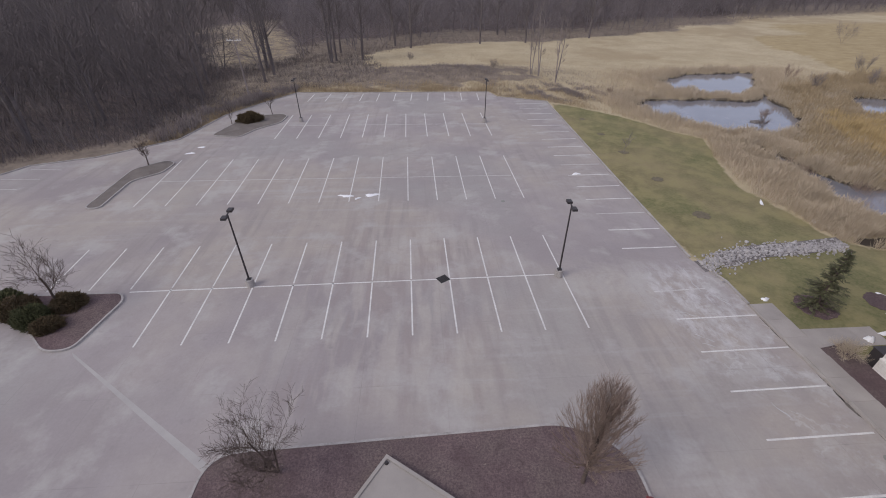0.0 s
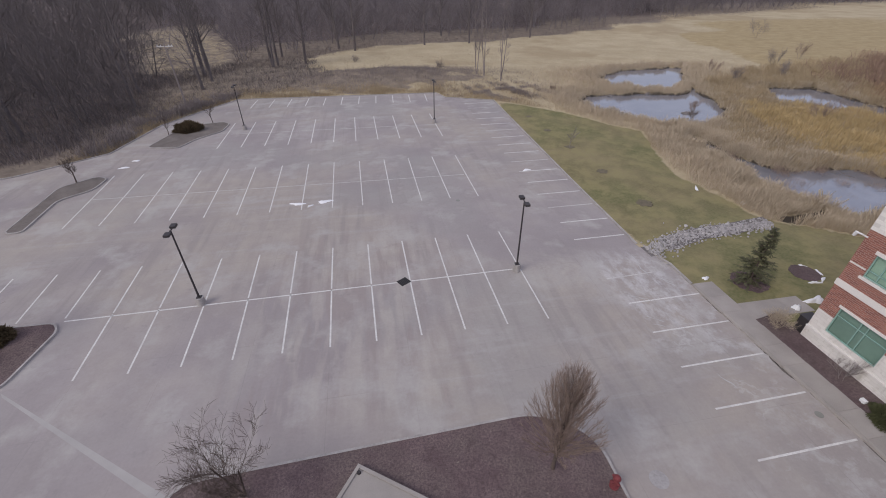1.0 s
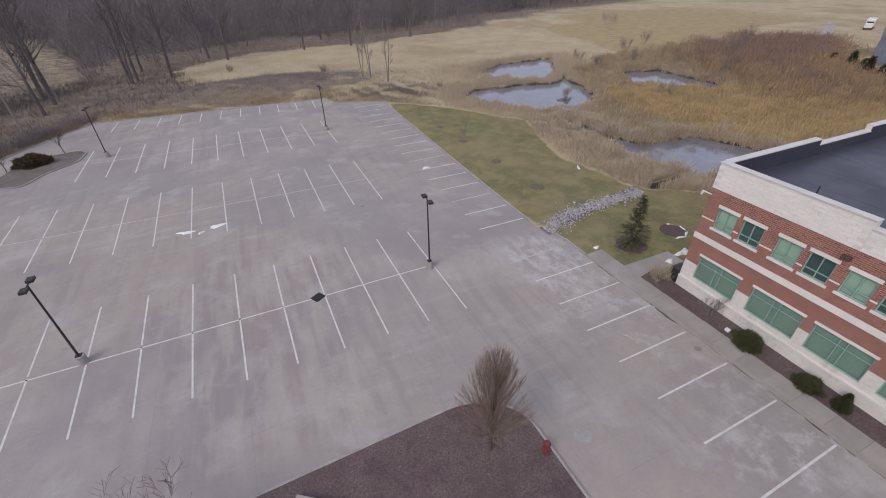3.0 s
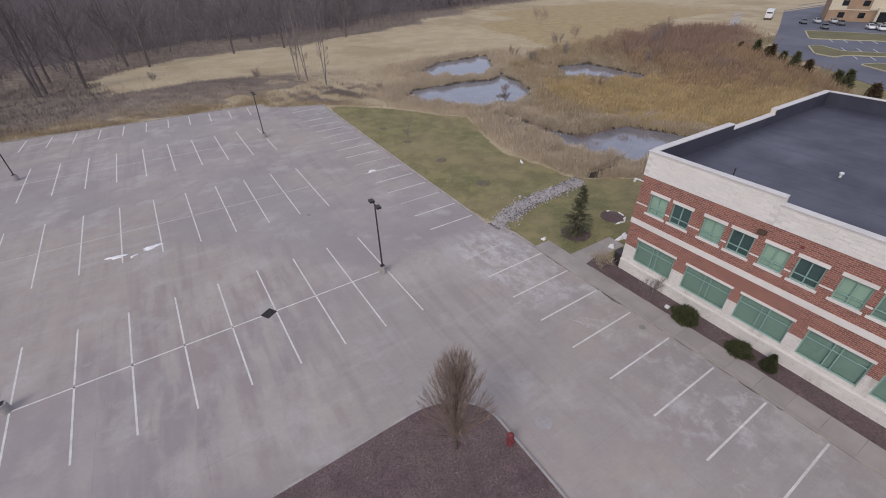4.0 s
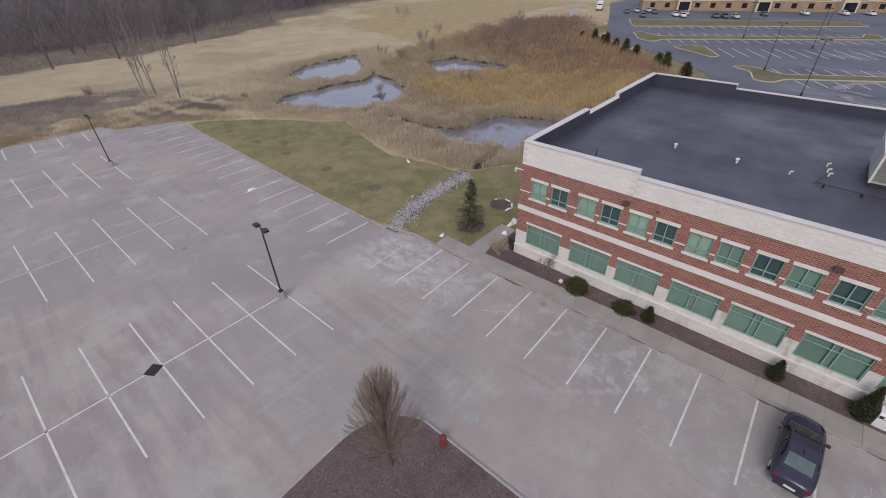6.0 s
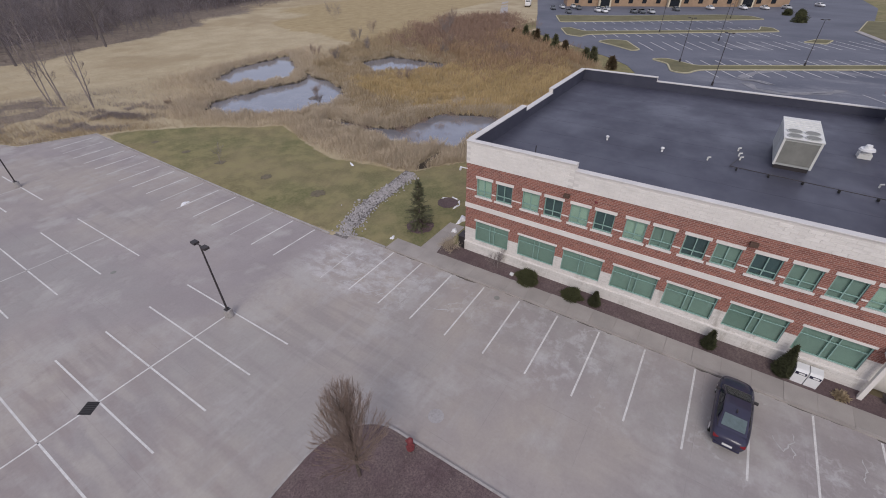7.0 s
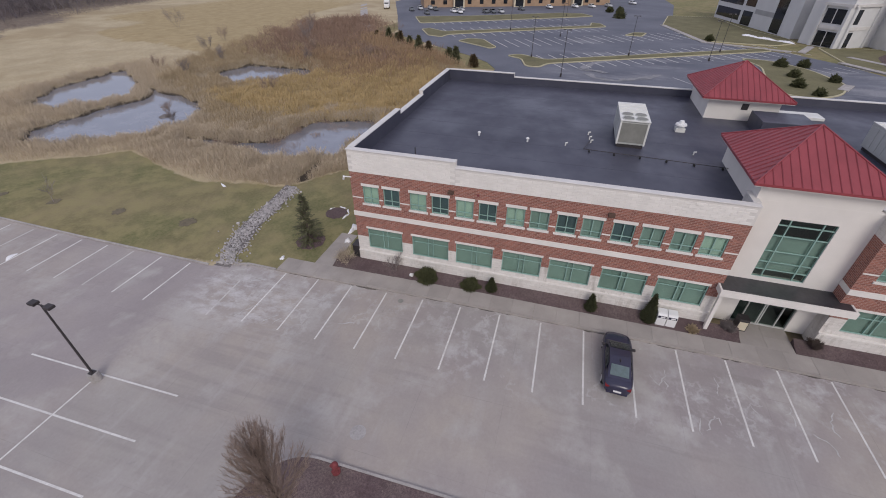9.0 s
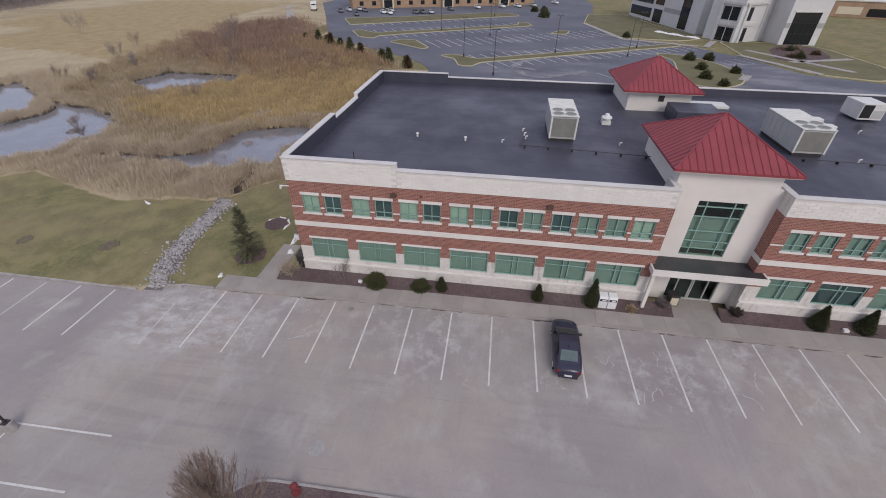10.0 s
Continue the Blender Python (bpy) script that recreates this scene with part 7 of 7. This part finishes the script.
def slab_house(name, a, b, deep, height, label, wall, pieces):
    """A long block whose front runs from a to b; pieces: (from, to, bottom, top, material, out, name) along the front."""
    a, b = Vector(a), Vector(b)
    d = (b - a).normalized()
    n = Vector((d.y, -d.x))
    if n.dot(Vector((-10, -24)) - a) < 0:
        n = -n
    t = thing(name, (*((a + b) / 2 - n * deep / 2), 0), label, "building")

    def block(u0, u1, z0, z1, out, back, mt, nm):
        bm = bmesh.new()
        q = [a + d * u0 + n * out, a + d * u1 + n * out, a + d * u1 - n * back, a + d * u0 - n * back]
        prism(bm, [tuple(p) for p in q], z0, z1)
        bmesh.ops.recalc_face_normals(bm, faces=bm.faces)
        part(nm, bm, mt, t, world_place=True)

    length = (b - a).length
    block(0, length, 0, height, 0, deep, wall, "wall")
    block(-0.3, length + 0.3, height, height + 0.4, 0.3, deep + 0.3, COPING, "roof")
    for u0, u1, z0, z1, mt, out, nm in pieces:
        block(u0, u1, z0, z1, out, 0.1, mt, nm)
    return t


L = math.hypot(224.4 - 189, -33.6 - 44)
parts = []
for k in range(15):
    u = 3 + k * 5.4
    if k % 5 == 2:
        parts.append((u - 1.2, u + 3.6, 0, 4.2, CREAM, 2.4, "porch"))
        parts.append((u - 0.6, u + 3.0, 0.2, 3.2, DARKGLASS, 2.45, "door"))
    else:
        parts.append((u, u + 1.7, 1.1, 2.7, DARKGLASS, 0.06, "window"))
    for z in (4.6, 7.6):
        parts.append((u, u + 1.7, z, z + 1.6, DARKGLASS, 0.06, "window"))
for k in range(8):
    parts.append((k * 10.6, k * 10.6 + 4.6, 3.6, 10.5, CREAM, 0.35 if k % 2 else 0.03, "bay"))
parts.append((0, L, 3.3, 3.6, CREAM, 0.15, "band"))
slab_house("hotel", (189, 44), (224.4, -33.6), 16, 10.5, "long tan stone hotel with cream upper storeys", TAN, parts)

slab_house("pale_office_wing", (192, -70.5), (143.5, -80), 26, 12.5, "pale panelled office wing with dark window bands", PALEWALL,
           [(1, 18, 1.0, 4.0, DARKGLASS, 0.08, "window_band"), (1, 18, 5.4, 8.4, DARKGLASS, 0.08, "window_band"), (1, 18, 9.4, 12, DARKGLASS, 0.08, "window_band"), (20, 26, 0.2, 4.2, DARKGLASS, 0.1, "window"),
            (20, 26, 5.6, 9, DARKGLASS, 0.1, "window"), (27, 41, 3.9, 5.2, GREYWALL, 0.05, "band"), (38, 43, 0.3, 12, DARKGLASS, 0.1, "tall_window"), (0, 49, 12.6, 13.0, COPING, 0.4, "cornice")])
glazed = [(0.8, 5.6, 0.2, 3.6, DARKGLASS, 0.08, "window"), (0.8, 5.6, 5.4, 8.6, DARKGLASS, 0.08, "window"), (-0.3, 6.9, 9.2, 9.8, COPING, 0.5, "cornice"), (-0.1, 0.5, 0, 9.2, PALEWALL, 0.5, "pier"),
          (6.0, 6.6, 0, 9.2, PALEWALL, 0.5, "pier"), (0.6, 5.9, 4.1, 4.9, COPING, 0.3, "band"), (3.1, 3.3, 0.2, 3.6, COPING, 0.14, "mullion"), (3.1, 3.3, 5.4, 8.6, COPING, 0.14, "mullion")]
slab_house("pale_office_entrance", (134.6, -81.6), (129.0, -85.1), 12, 13.5, "pale projecting office bay with dark windows", PALEWALL, glazed)
slab_house("pale_office_entrance", (129.3, -85.6), (134.4, -93.3), 10, 13.4, "pale projecting office bay beside the tall glass", PALEWALL,
           [(1.6, 8.0, 0.2, 3.6, DARKGLASS, 0.08, "window"), (1.6, 8.0, 5.4, 8.6, DARKGLASS, 0.08, "window"), (-0.1, 9.3, 9.2, 9.8, COPING, 0.5, "cornice"), (0.3, 1.1, 0, 9.2, PALEWALL, 0.5, "pier"), (8.3, 9.1, 0, 9.2, PALEWALL, 0.5, "pier"),
            (1.2, 8.2, 4.1, 4.9, COPING, 0.3, "band")])
slab_house("pale_office_wing", (138.0, -93.6), (138.2, -97.2), 18, 13, "grey panelled office wing with a tall dark slot window", GREYWALL, [(0.4, 2.4, 0.3, 12, DARKGLASS, 0.08, "tall_window")])
slab_house("pale_office_wing", (128.0, -96.2), (129.4, -106.4), 20, 13.5, "pale panelled office wing with tall dark glass", PALEWALL,
           [(1.4, 8.4, 0.2, 7.9, DARKGLASS, 0.08, "tall_window"), (1.2, 8.6, 7.9, 8.3, COPING, 0.25, "head_trim"), (-0.06, 1.2, 4.2, 5.4, GREYWALL, 0.06, "band"), (8.6, 10.2, 4.2, 5.4, GREYWALL, 0.06, "band")]
           + [(1.4 + 1.75 * k, 1.48 + 1.75 * k, 0.2, 7.9, DARK, 0.14, "mullion") for k in range(1, 4)] + [(1.4, 8.4, z, z + 0.08, DARK, 0.13, "transom") for z in (2.8, 5.4)])
slab_house("shop", (205, -150), (196, -175), 14, 5.5, "low brick shop with tan front far behind", TAN,
           [(3, 11, 1, 3.6, CREAM, 0.1, "front"), (13, 20, 0.5, 3.2, DARKGLASS, 0.1, "window")])


FARSALT = plain("far_salt", (0.25, 0.25, 0.265), 0.85, vary=0.3, scale=0.4, fine=3)
RINGS = [
    [(87.9, -24.9), (93.7, -26.6), (97.9, -29.9), (102.4, -34.8), (105.0, -39.9)],
    [(85.1, -25.3), (81.0, -27.3), (80.0, -31.3), (82.9, -35.5), (87.3, -40.0)],
    [(86.7, -25.7), (87.5, -28.1), (85.5, -29.9)],
]
for i, line in enumerate(RINGS):
    salt_trace(line, 0.5, far_lot, 580 + i, 0.005 + 0.024 * i, 5, FARSALT)

# planting before the pale office, with old snow along its wall
bm = bmesh.new()
prism(bm, rounded([(106, -86), (119, -90), (128, -97), (124, -104), (112, -101), (104, -94)], 2.0, 5), 0.0, 0.17)
tagged(part("planting_bed", bm, BEDMULCH), "dark mulch bed on the lawn before the pale office", "planting bed", kind="structure")
rr = random.Random(41)
for i in range(9):
    x, y = rr.uniform(108, 124), rr.uniform(-101, -90)
    leafy("low_shrub", (x, y, 0.1), rr.uniform(0.5, 1.0), rr.uniform(0.5, 1.0), rr.uniform(0.5, 1.1), 200 + i, (SEARED, YEW, BUSH)[i % 3], "low brownish winter shrub in a mulch bed", count=700, leaf=0.2, group="shrubs before the pale office")
for i, (x, y, lx, ly, turn) in enumerate(((145, -70.2, 2.6, 0.9, 30), (140.5, -73.4, 3.0, 1.0, 38), (136, -77.0, 2.4, 0.8, 40))):
    snow_patch(x, y, lx, ly, turn, 300 + i, 0.35, 0.14)
